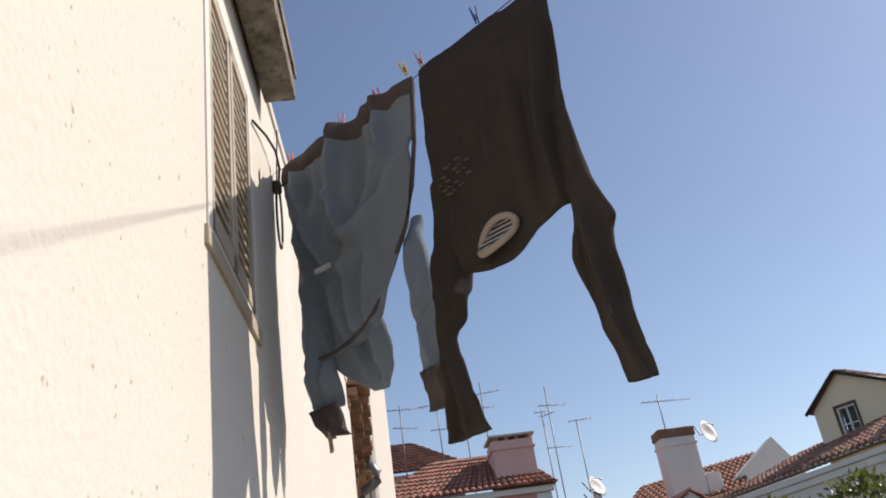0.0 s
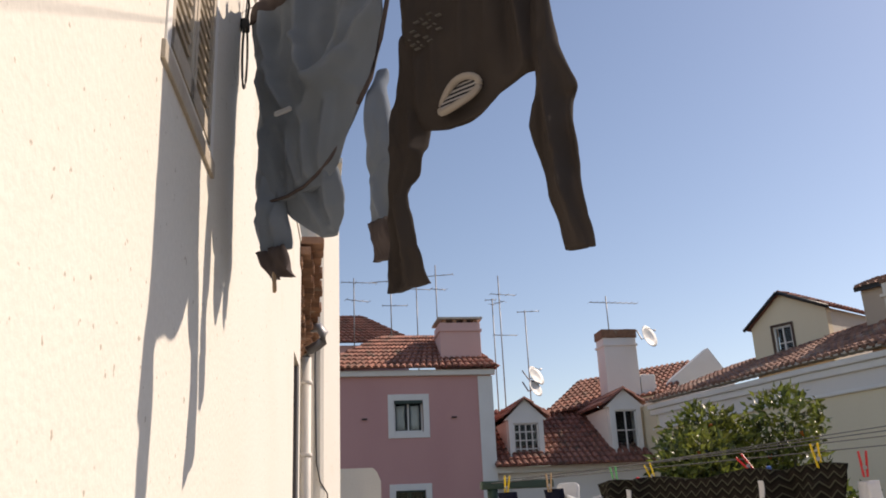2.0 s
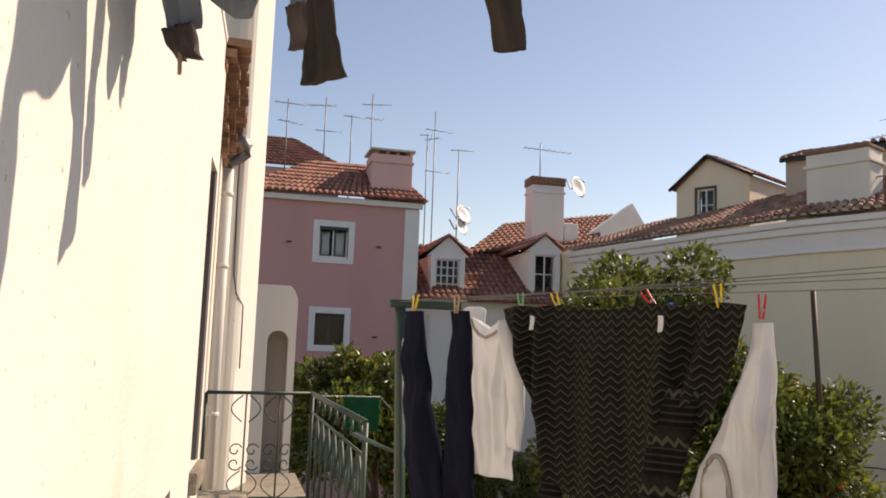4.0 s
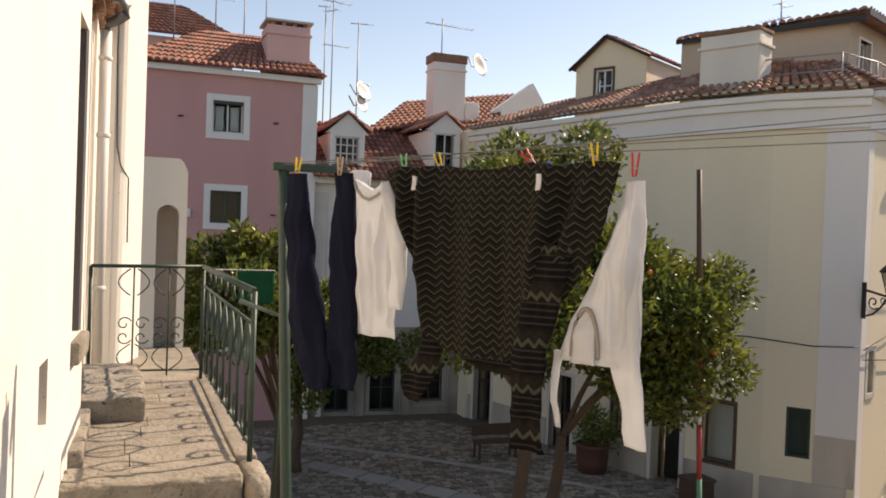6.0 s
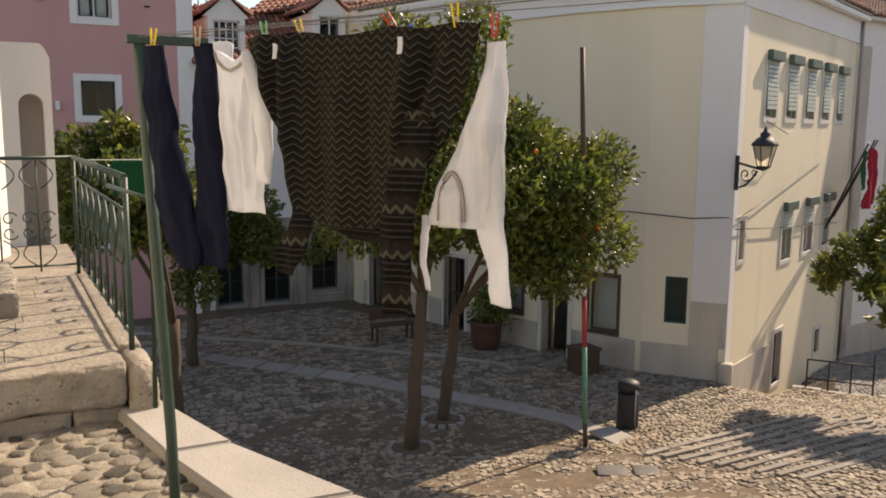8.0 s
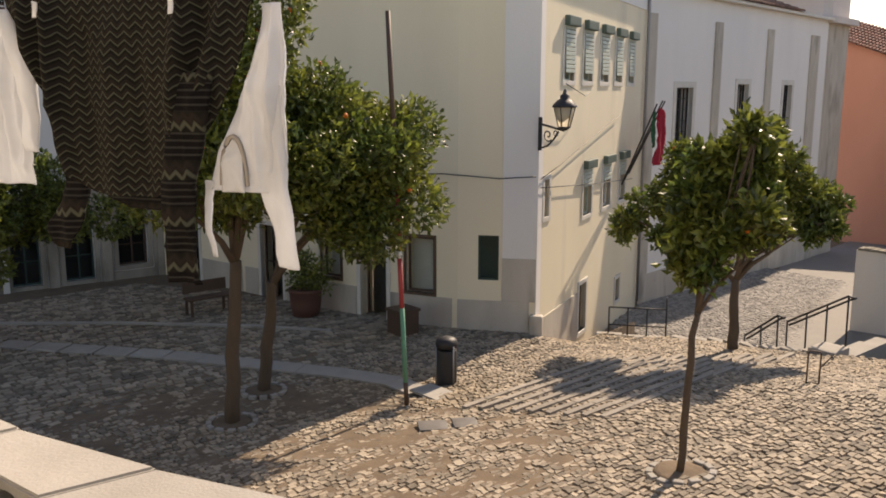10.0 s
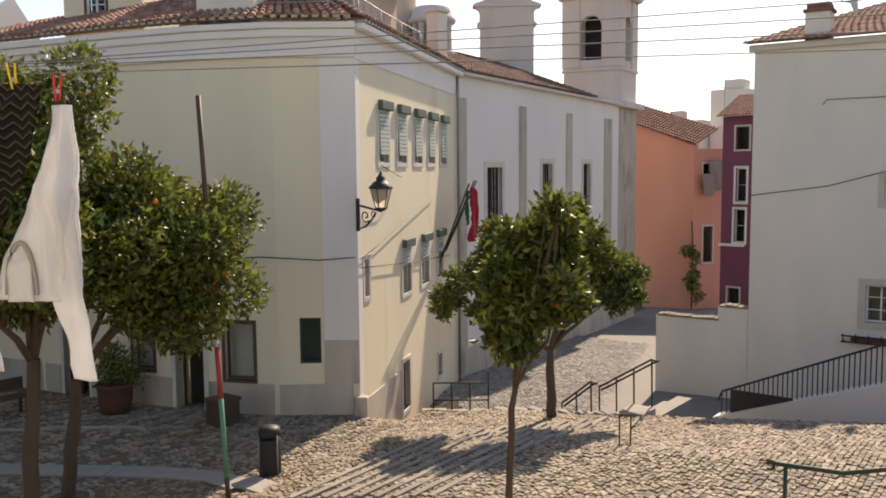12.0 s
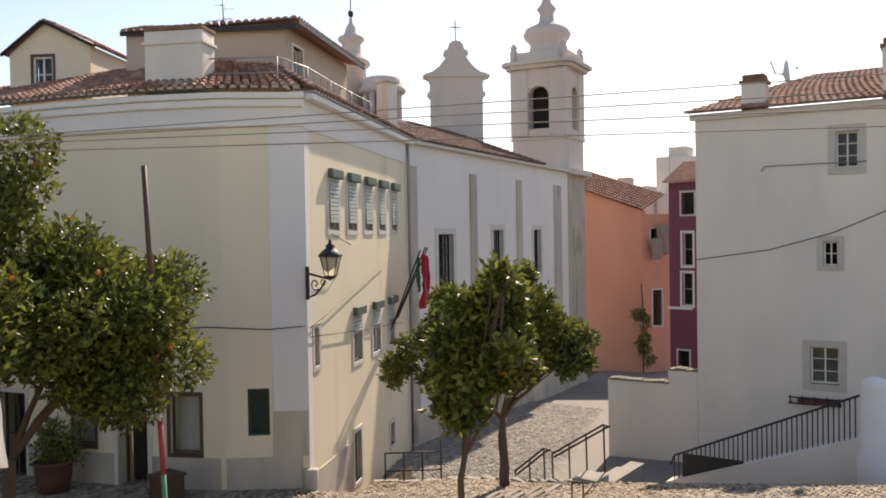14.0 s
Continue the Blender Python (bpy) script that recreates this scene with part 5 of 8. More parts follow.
for x, y, w, z0, z1, mt in ((57, 21.6, 1.6, 6, 9.0, "grey_wall"), (58, 20.2, 1.2, 6, 8.6, "white_wall"), (60, 19.6, 2.6, 6, 11.2, "grey_wall"), (60.4, 20.0, 1.4, 11.2, 11.9, "grey_wall"), (56, 22.6, 0.9, 6, 9.6, "trim")):
    part("chimney", lumpy(boxed(x, y, -3.0 if z0 < 10 else z0, x + w, y + w, z1, bevel=0.06), 0.05, 1.5), M[mt], far_chimneys)

# ---- cloth ----
def cloth(name, color, rough=0.95, weave=900.0, other=None, translucent=0.12):
    return material(name, color, rough, other or tuple(c * 0.8 for c in color), 9.0, 0.5, weave, 0.25, 0.25, weave, spec=0.08, translucent=translucent)


M.update({
    "brown_jersey": cloth("dark_brown_jersey", (0.056, 0.047, 0.043), translucent=0.04),
    "blue_fleece": cloth("blue_grey_fleece", (0.215, 0.252, 0.298), translucent=0.05),
    "rib": cloth("grey_brown_ribbing", (0.115, 0.095, 0.094), translucent=0.06),
    "blue_light": cloth("faded_blue_fleece", (0.25, 0.298, 0.362), translucent=0.12),
    "navy": cloth("navy_jersey", (0.010, 0.012, 0.026), translucent=0.05),
    "white_cotton": cloth("white_cotton", (0.76, 0.775, 0.80), translucent=0.35),
    "grey_rib": cloth("pale_grey_ribbing", (0.40, 0.36, 0.32), translucent=0.15),
    "green_cloth": cloth("dark_green_cloth", (0.012, 0.10, 0.045), translucent=0.2),
    "print": cloth("faded_print", (0.17, 0.165, 0.16), translucent=0.05),
})


def striped_collar():
    mt = cloth("striped_lining", (0.25, 0.24, 0.26))
    n, l = mt.node_tree.nodes, mt.node_tree.links
    w = n.new("ShaderNodeTexWave")
    w.bands_direction, w.inputs["Scale"].default_value, w.inputs["Distortion"].default_value = "Z", 24.0, 1.5
    co = n.new("ShaderNodeTexCoord")
    l.new(co.outputs["Object"], w.inputs["Vector"])
    r = n.new("ShaderNodeValToRGB")
    r.color_ramp.interpolation = "CONSTANT"
    r.color_ramp.elements[0].color, r.color_ramp.elements[1].color = (0.015, 0.015, 0.02, 1), (0.42, 0.41, 0.42, 1)
    r.color_ramp.elements[1].position = 0.55
    l.new(w.outputs["Fac"], r.inputs["Fac"])
    l.new(r.outputs["Color"], n["Principled BSDF"].inputs["Base Color"])
    return mt


def zigzag_knit(name, period, tooth, swing, bands=False):
    """A knit with zigzag rows, in the garment's own metres."""
    mt = bpy.data.materials.new(name)
    mt.use_nodes = True
    n, l = mt.node_tree.nodes, mt.node_tree.links
    b = n["Principled BSDF"]
    b.inputs["Roughness"].default_value = 0.98
    b.inputs["Specular IOR Level"].default_value = 0.06
    co = n.new("ShaderNodeTexCoord")
    sp = n.new("ShaderNodeSeparateXYZ")
    l.new(co.outputs["Object"], sp.inputs["Vector"])

    def op(kind, a, c=None):
        m = n.new("ShaderNodeMath")
        m.operation = kind
        for sock, v in ((m.inputs[0], a), (m.inputs[1], c)):
            if isinstance(v, bpy.types.NodeSocket):
                l.new(v, sock)
            elif v is not None:
                sock.default_value = v
        return m.outputs[0]

    wob = n.new("ShaderNodeTexNoise")
    wob.inputs["Scale"].default_value = 14.0
    l.new(co.outputs["Object"], wob.inputs["Vector"])
    tri = op("PINGPONG", op("ADD", sp.outputs["X"], 5.0), tooth)
    h = op("ADD", op("ADD", sp.outputs["Z"], op("MULTIPLY", tri, swing)), op("MULTIPLY", wob.outputs["Fac"], 0.012))
    f = op("FRACT", op("DIVIDE", op("ADD", h, 10.0), period))
    r = n.new("ShaderNodeValToRGB")
    cr = r.color_ramp
    cr.elements[0].color, cr.elements[0].position = (0.012, 0.011, 0.009, 1), 0.0
    cr.elements[1].color, cr.elements[1].position = (0.013, 0.012, 0.010, 1), 1.0
    stops = ((0.28, (0.010, 0.009, 0.008)), (0.38, (0.058, 0.062, 0.046)), (0.49, (0.060, 0.062, 0.047)), (0.58, (0.015, 0.012, 0.011)), (0.80, (0.020, 0.016, 0.014)))
    for pos, c in stops:
        e = cr.elements.new(pos)
        e.color = (*c, 1)
    l.new(f, r.inputs["Fac"])
    out = r.outputs["Color"]
    if bands:
        wv = op("FRACT", op("DIVIDE", op("ADD", sp.outputs["Z"], 10.0), 0.022))
        plain = n.new("ShaderNodeMix")
        plain.data_type = "RGBA"
        plain.inputs["A"].default_value, plain.inputs["B"].default_value = (0.008, 0.007, 0.007, 1), (0.028, 0.027, 0.025, 1)
        l.new(op("GREATER_THAN", wv, 0.7), plain.inputs["Factor"])
        sel = op("GREATER_THAN", op("FRACT", op("DIVIDE", op("ADD", sp.outputs["Z"], 10.0), 0.15)), 0.42)
        mx = n.new("ShaderNodeMix")
        mx.data_type = "RGBA"
        l.new(sel, mx.inputs["Factor"])
        l.new(out, mx.inputs["A"])
        l.new(plain.outputs["Result"], mx.inputs["B"])
        out = mx.outputs["Result"]
    l.new(out, b.inputs["Base Color"])
    g = n.new("ShaderNodeTexNoise")
    g.inputs["Scale"].default_value = 420.0
    l.new(co.outputs["Object"], g.inputs["Vector"])
    bp = n.new("ShaderNodeBump")
    bp.inputs["Strength"].default_value, bp.inputs["Distance"].default_value = 0.6, 0.004
    l.new(g.outputs["Fac"], bp.inputs["Height"])
    l.new(bp.outputs["Normal"], b.inputs["Normal"])
    return mt


M["stripe_lining"] = striped_collar()
M["zigzag"] = zigzag_knit("zigzag_knit", 0.027, 0.021, 0.95)
M["zigzag_sleeve"] = zigzag_knit("zigzag_banded_knit", 0.075, 0.02, 1.1, True)


def spline(rows, t):
    """Catmull-Rom through rows, t from 0 to 1 by height."""
    n = len(rows) - 1
    x = min(max(t, 0.0), 0.99999) * n
    i, f = int(x), x - int(x)
    p = [rows[min(max(k, 0), n)] for k in (i - 1, i, i + 1, i + 2)]
    return [0.5 * (2 * p[1][c] + (p[2][c] - p[0][c]) * f + (2 * p[0][c] - 5 * p[1][c] + 4 * p[2][c] - p[3][c]) * f * f + (3 * p[1][c] - p[0][c] - 3 * p[2][c] + p[3][c]) * f ** 3) for c in range(len(p[0]))]


def crease_at(s, z, c):
    """How far a point lies on a fold that runs from one point of the cloth to another."""
    ax, az, bx, bz, width = c[:5]
    dx, dz = bx - ax, bz - az
    f = max(0.0, min(1.0, ((s - ax) * dx + (z - az) * dz) / (dx * dx + dz * dz)))
    q = math.hypot(s - ax - f * dx, z - az - f * dz) / width
    return math.exp(-q * q) * (0.35 + 0.65 * math.sin(math.pi * (0.12 + 0.8 * f)))


def hung(rows, nu=26, nv=44, puff=0.02, folds=0.012, freq=9.0, seed=0.0, scallop=0.0, pegs=(), ripple=0.008, skew=0.0, hem=0.0, creases=()):
    """Hanging cloth between two outlines: rows of (height, near side, far side) from the top down; a flattened tube with folds."""
    bm = bmesh.new()
    rings = []
    for j in range(nv + 1):
        t = j / nv
        z, a, b = spline(rows, t)
        ring = []
        for side in (1, -1):
            for k in range(nu + 1):
                u = k / nu if side == 1 else 1 - k / nu
                if side == -1 and k in (0, nu):
                    continue
                s = a + (b - a) * u
                w = noise.noise(Vector((s * freq, t * 2.0, seed))) * 0.7 + noise.noise(Vector((s * freq * 2.3, z * 5.0, seed + 9))) * 0.3
                sharp = 1 - abs(noise.noise(Vector((s * freq * 1.1 + z * 2.2, z * 2.6, seed + 2)))) * 2.6
                cross = 1 - abs(noise.noise(Vector((s * 4.5 - z * 5.0, z * 6.0, seed + 6)))) * 3.0
                d = folds * (0.5 + 0.8 * t) * w * 2.2 + folds * 0.8 * max(0.0, sharp) ** 2 + ripple * 1.1 * max(0.0, cross) ** 2 + ripple * noise.noise(Vector((s * 7, z * 9, seed + 4))) * 2 + skew * t
                for c in creases:
                    d += c[5] * crease_at(s, z, c)
                th = puff * math.sqrt(max(0.0, 1 - (2 * u - 1) ** 2)) * (0.35 + 0.65 * math.sin(math.pi * min(1.0, t * 1.15 + 0.06)))
                zz = z
                if scallop and pegs:
                    near = min(abs(s - q) for q in pegs)
                    zz -= scallop * min(1.0, near / 0.14) ** 1.4 * (1 - t) ** 3
                if hem:
                    zz += hem * noise.noise(Vector((s * 11, 3.3, seed))) * t ** 4
                ring.append(bm.verts.new((s, -d - side * max(th, 0.0022), zz)))
        rings.append(ring)
    n = len(rings[0])
    for p, q in zip(rings, rings[1:]):
        for k in range(n):
            bm.faces.new((p[k], q[k], q[(k + 1) % n], p[(k + 1) % n])).smooth = True
    for ring in (rings[0][::-1], rings[-1]):
        h = n // 2
        for k in range(h):
            vs = (ring[k], ring[k + 1], ring[(n - k - 1) % n], ring[(n - k) % n])
            if len(set(vs)) == 4:
                bm.faces.new(vs)
    bmesh.ops.recalc_face_normals(bm, faces=bm.faces)
    return bm


def line_frame(a, b):
    d = Vector((b[0] - a[0], b[1] - a[1], 0))
    return Matrix.Translation((a[0], a[1], 0)) @ Matrix.Rotation(math.atan2(d.y, d.x), 4, "Z")


L1 = Matrix.Translation((0, 0, 6)) @ Matrix.Scale(0.877, 4) @ Matrix.Translation((0, 0, -6)) @ line_frame((-0.24, 3.02), (0.70, 2.03))
L2 = line_frame((0.79, 3.73), (1.62, 2.30))

# ---- upper line with two pullovers ----
upper = thing("clothes_line", "thin washing line tied to a wall hook", "washing line", bm=wire([L1 @ Vector(p) for p in ((0, 0, 7.9), (0.4, 0, 7.868), (0.8, 0, 7.885), (1.4, 0, 7.93), (3.4, 0, 8.1))], 0.002), material=M["line"])
blue = thing("sweatshirt", "faded blue-grey fleece sweatshirt pegged upside down on a line", "sweatshirt", L1 @ Matrix.Translation((0.4, 0, 7.86)))
BP = (0.119, 0.428, 0.635, 0.777)
BLUE_FOLDS = ((0.425, 7.90, 0.391, 7.57, 0.022, 0.075), (0.391, 7.57, 0.426, 7.388, 0.024, 0.070), (0.426, 7.388, 0.50, 7.357, 0.02, 0.05), (0.654, 7.86, 0.64, 7.63, 0.022, 0.060), (0.64, 7.63, 0.50, 7.36, 0.026, 0.065),
              (0.77, 7.62, 0.60, 7.43, 0.030, 0.055), (0.60, 7.43, 0.412, 7.283, 0.032, 0.070), (0.412, 7.283, 0.40, 7.07, 0.022, 0.040), (0.50, 7.84, 0.50, 7.42, 0.040, -0.055), (0.151, 7.83, 0.218, 7.534, 0.024, 0.060), (0.218, 7.534, 0.318, 7.334, 0.028, 0.060),
              (0.215, 7.80, 0.225, 7.59, 0.016, -0.035), (0.28, 7.80, 0.30, 7.46, 0.03, -0.040), (0.13, 7.60, 0.18, 7.35, 0.02, 0.035), (0.241, 7.27, 0.263, 7.05, 0.022, -0.045), (0.31, 7.25, 0.35, 7.05, 0.018, 0.03), (0.60, 7.80, 0.57, 7.46, 0.02, -0.035), (0.17, 7.30, 0.20, 7.06, 0.018, 0.03), (0.52, 7.30, 0.46, 7.08, 0.022, 0.035))
BROWN_FOLDS = ((1.345, 7.80, 1.29, 7.507, 0.022, 0.035), (1.29, 7.507, 1.298, 7.16, 0.018, 0.045), (1.373, 7.74, 1.317, 7.416, 0.014, -0.03), (1.317, 7.416, 1.305, 7.13, 0.014, -0.04), (1.104, 7.70, 1.075, 7.18, 0.022, 0.018), (1.19, 7.75, 1.18, 7.2, 0.03, 0.022), (1.24, 7.6, 1.235, 7.15, 0.016, -0.02),
               (0.879, 7.36, 0.857, 7.12, 0.014, -0.035), (0.85, 7.6, 0.90, 7.15, 0.03, 0.022), (0.98, 7.5, 0.97, 7.15, 0.018, 0.014), (0.93, 7.3, 0.90, 7.10, 0.016, 0.02))
KNIT_FOLDS = ((0.84, 6.04, 0.86, 5.45, 0.030, 0.075), (0.775, 6.03, 0.80, 5.6, 0.028, -0.05), (0.70, 6.03, 0.74, 5.75, 0.024, 0.045), (1.36, 6.04, 1.28, 5.45, 0.035, 0.05), (1.42, 6.0, 1.33, 5.55, 0.022, -0.035), (1.08, 5.95, 1.05, 5.42, 0.04, 0.028), (0.95, 5.9, 0.97, 5.42, 0.03, -0.03), (1.18, 5.9, 1.16, 5.42, 0.03, -0.025), (1.5, 5.98, 1.36, 5.6, 0.026, 0.045))
part("body", hung([(7.865, 0.05, 0.812), (7.74, 0.068, 0.795), (7.62, 0.079, 0.772), (7.53, 0.095, 0.751), (7.43, 0.113, 0.718), (7.34, 0.108, 0.684), (7.23, 0.128, 0.62), (7.13, 0.133, 0.563), (7.06, 0.16, 0.52), (7.012, 0.21, 0.45)],
                  120, 130, 0.040, 0.010, 5.6, 1.0, 0.018, BP, 0.004, creases=BLUE_FOLDS), M["blue_fleece"], blue, m=L1)
part("lower_back", hung([(7.14, 0.19, 0.47), (7.06, 0.185, 0.505), (6.99, 0.22, 0.512), (6.915, 0.305, 0.502), (6.85, 0.40, 0.465)], 50, 40, 0.035, 0.012, 6.0, 2.0, creases=((0.30, 7.1, 0.42, 6.88, 0.025, 0.025), (0.48, 7.1, 0.46, 6.88, 0.02, 0.03), (0.38, 7.08, 0.44, 6.9, 0.02, -0.02))), M["blue_fleece"], blue, m=L1 @ Matrix.Translation((0, 0.05, 0)))
part("waistband", hung([(7.885, 0.05, 0.815), (7.85, 0.052, 0.808), (7.80, 0.058, 0.80)], 90, 8, 0.042, 0.016, 5.6, 1.0, 0.018, BP, 0.006, creases=BLUE_FOLDS), M["rib"], blue, m=L1)
part("sleeve", hung([(7.25, 0.115, 0.21), (7.10, 0.11, 0.25), (6.98, 0.10, 0.258), (6.90, 0.093, 0.27), (6.84, 0.118, 0.272)], 30, 34, 0.035, 0.010, 12, 3.0, skew=-0.03, creases=((0.19, 7.1, 0.15, 6.86, 0.018, 0.035), (0.13, 7.05, 0.13, 6.9, 0.014, -0.02), (0.24, 7.0, 0.21, 6.85, 0.014, 0.02))), M["blue_light"], blue, m=L1)
part("cuff", hung([(6.845, 0.117, 0.275), (6.79, 0.15, 0.277), (6.743, 0.18, 0.265)], 24, 10, 0.024, 0.02, 30, 4.0, skew=-0.03), M["rib"], blue, m=L1)
part("sleeve", hung([(7.40, 0.64, 0.69), (7.334, 0.625, 0.691), (7.2, 0.61, 0.714), (7.06, 0.605, 0.722), (6.97, 0.63, 0.722), (6.84, 0.616, 0.72)], 30, 40, 0.035, 0.010, 12, 5.0, creases=((0.65, 7.3, 0.66, 7.05, 0.016, 0.03), (0.70, 7.1, 0.635, 7.0, 0.012, 0.025), (0.70, 7.04, 0.64, 6.95, 0.011, 0.022), (0.66, 6.98, 0.67, 6.85, 0.014, 0.025))), M["blue_light"], blue, m=L1 @ Matrix.Translation((0, 0.06, 0)))
part("cuff", hung([(6.845, 0.616, 0.72), (6.78, 0.62, 0.714), (6.715, 0.622, 0.708)], 24, 8, 0.030, 0.012, 30, 6.0), M["rib"], blue, m=L1 @ Matrix.Translation((0, 0.06, 0)))
seam = [(0.15, -0.012, 7.075), (0.17, -0.018, 7.04), (0.205, -0.022, 7.016), (0.295, -0.024, 7.011), (0.38, -0.024, 7.024), (0.443, -0.024, 7.05), (0.50, -0.02, 7.09), (0.54, -0.014, 7.135)]
part("hem_seam", wire(seam, 0.006, 6), M["rib"], blue, m=L1)
part("neck_tag", lumpy(boxed(0.306, -0.10, 7.286, 0.385, -0.088, 7.304, bevel=0.003), 0.004, 20, 2), M["white_cotton"], blue, m=L1)
part("zip_edge", wire([(0.805, -0.014, 7.87), (0.775, -0.014, 7.62), (0.735, -0.014, 7.46), (0.69, -0.016, 7.33), (0.634, -0.02, 7.249)], 0.0085, 6), M["rib"], blue, m=L1)

brown = thing("pullover", "dark brown long-sleeved pullover pegged by its hem", "pullover", L1 @ Matrix.Translation((1.1, 0, 7.86)))
part("body", hung([(7.90, 0.83, 1.392), (7.78, 0.825, 1.387), (7.63, 0.82, 1.379), (7.46, 0.82, 1.370), (7.33, 0.822, 1.366), (7.22, 0.83, 1.36), (7.15, 0.845, 1.33), (7.125, 0.86, 1.27), (7.10, 0.875, 1.195), (7.075, 0.89, 1.165), (7.055, 0.93, 1.13), (7.045, 0.98, 1.09)], 110, 110, 0.036, 0.006, 6.0, 11.0, 0.012, (0.84, 1.10, 1.37), 0.004, creases=BROWN_FOLDS), M["brown_jersey"], brown, m=L1)
part("sleeve", hung([(7.42, 0.82, 0.89), (7.25, 0.80, 0.905), (7.13, 0.777, 0.915), (7.05, 0.76, 0.905), (7.0, 0.75, 0.898), (6.94, 0.738, 0.87), (6.87, 0.728, 0.826), (6.75, 0.716, 0.836), (6.66, 0.712, 0.858), (6.587, 0.709, 0.88)], 34, 60, 0.034, 0.010, 14, 12.0, skew=-0.03, creases=((0.872, 7.13, 0.878, 7.0, 0.014, 0.03), (0.878, 7.0, 0.80, 6.845, 0.016, 0.035), (0.80, 6.845, 0.80, 6.62, 0.016, 0.02), (0.79, 7.3, 0.78, 6.95, 0.016, 0.025), (0.76, 6.9, 0.75, 6.62, 0.016, -0.02))), M["brown_jersey"], brown, m=L1)
part("sleeve", hung([(7.42, 1.31, 1.368), (7.30, 1.30, 1.372), (7.22, 1.30, 1.382), (7.12, 1.302, 1.404), (7.05, 1.29, 1.422), (7.015, 1.282, 1.398), (6.94, 1.276, 1.398), (6.84, 1.294, 1.401), (6.72, 1.32, 1.41), (6.66, 1.33, 1.414), (6.583, 1.34, 1.42)], 34, 60, 0.034, 0.010, 14, 14.0, skew=-0.03, creases=((1.345, 7.155, 1.353, 6.88, 0.014, 0.03), (1.353, 6.88, 1.379, 6.60, 0.013, 0.03), (1.32, 7.05, 1.31, 6.85, 0.014, -0.02), (1.39, 7.1, 1.38, 6.8, 0.014, -0.02))), M["brown_jersey"], brown, m=L1)
bm = bmesh.new()
tube(bm, [(1.072 + 0.070 * math.cos(a) + 0.016 * math.sin(a), -0.058 + 0.012 * math.cos(a * 2), 7.110 + 0.042 * math.sin(a) + 0.012 * math.cos(a)) for a in (2 * math.pi * k / 24 for k in range(25))], 0.0115, 8)
part("collar", bm, M["grey_rib"], brown, "pale grey ribbed collar", m=L1)
bm = bmesh.new()
ring = [bm.verts.new((1.072 + 0.066 * math.cos(2 * math.pi * k / 20) + 0.014 * math.sin(2 * math.pi * k / 20), -0.056, 7.110 + 0.038 * math.sin(2 * math.pi * k / 20) + 0.011 * math.cos(2 * math.pi * k / 20))) for k in range(20)]
bm.faces.new(ring)
part("lining", bm, M["stripe_lining"], brown, "striped black and white neck lining", m=L1)
for k in range(5):
    for i in range(5):
        if (k * 3 + i) % 4:
            x = 0.885 + 0.026 * i + 0.01 * (k % 2)
            z = 7.42 - 0.024 * k + 0.004 * i
            part("print_bar", boxed(x, -0.056, z, x + 0.008 + 0.012 * ((k + i) % 2), -0.044, z + 0.002), M["print"], brown, m=L1)


def peg(m, color, tilt=0.0):
    name = "peg_" + color
    if name not in M:
        rgb = {"red": (0.62, 0.02, 0.025), "yellow": (0.78, 0.55, 0.01), "orange": (0.80, 0.22, 0.03), "pink": (0.72, 0.30, 0.36), "blue": (0.03, 0.12, 0.42), "green": (0.10, 0.45, 0.16), "wood": (0.45, 0.30, 0.17), "white": (0.7, 0.68, 0.66)}[color]
        M[name] = material(color + "_plastic", rgb, 0.4, None, 9, 0.3, 70, 0.08, 0.0, translucent=0.15)
    words = {"wood": "plain wooden clothes peg on the line"}.get(color, "translucent %s plastic clothes peg on the line" % color)
    p = thing("clothes_peg", words, "clothes peg", m, group="clothes pegs on the lines")
    for s in (-1, 1):
        bm = bmesh.new()
        prism(bm, [(s * 0.002, -0.028), (s * 0.008, -0.024), (s * 0.0095, 0.0), (s * 0.013, 0.046), (s * 0.008, 0.048), (s * 0.004, 0.006)], -0.006, 0.006)
        bmesh.ops.recalc_face_normals(bm, faces=bm.faces)
        bmesh.ops.bevel(bm, geom=bm.edges[:], offset=0.0012, segments=1, affect="EDGES")
        part("jaw", bm, M[name], p, m=m @ Matrix.Rotation(radians(90), 4, "X"))
    bm = bmesh.new()
    lathe(bm, [(0.0065, -0.008), (0.007, 0.0), (0.0065, 0.008)], 8)
    part("spring", bm, M["galv"], p, m=m @ Matrix.Rotation(radians(90), 4, "X"))
    return p


def peg_at(frame_m, s, z, color, lean, turn=35):
    peg(frame_m @ Matrix.Translation((s, 0, z)) @ Matrix.Rotation(radians(lean), 4, "Y") @ Matrix.Rotation(radians(turn), 4, "Z"), color)


for s, z, c, lean in ((0.119, 7.855, "orange", -6), (0.428, 7.862, "pink", 4), (0.635, 7.862, "red", -16), (0.777, 7.90, "yellow", -18), (0.855, 7.89, "pink", -10), (1.121, 7.905, "blue", -6)):
    peg_at(L1 @ Matrix.Translation((0, -0.012, 0)), s, z + 0.034, c, lean)
peg_at(L1, 0.21, 6.735, "wood", 175)

# ---- lower lines on the green post ----
post = thing("line_post", "green painted iron washing line post with a crossbar", "line post", Matrix.Translation((0.82, 3.78, 4.0)))
bm = bmesh.new()
tube(bm, [(0.90, 3.80, 3.6), (0.885, 3.80, 4.4), (0.85, 3.79, 5.2), (0.815, 3.78, 6.08)], 0.024, 8)
part("upright", bm, M["iron"], post)
part("crossbar", boxed(0.765, 3.755, 6.05, 1.09, 3.80, 6.085, bevel=0.006), M["iron"], post)
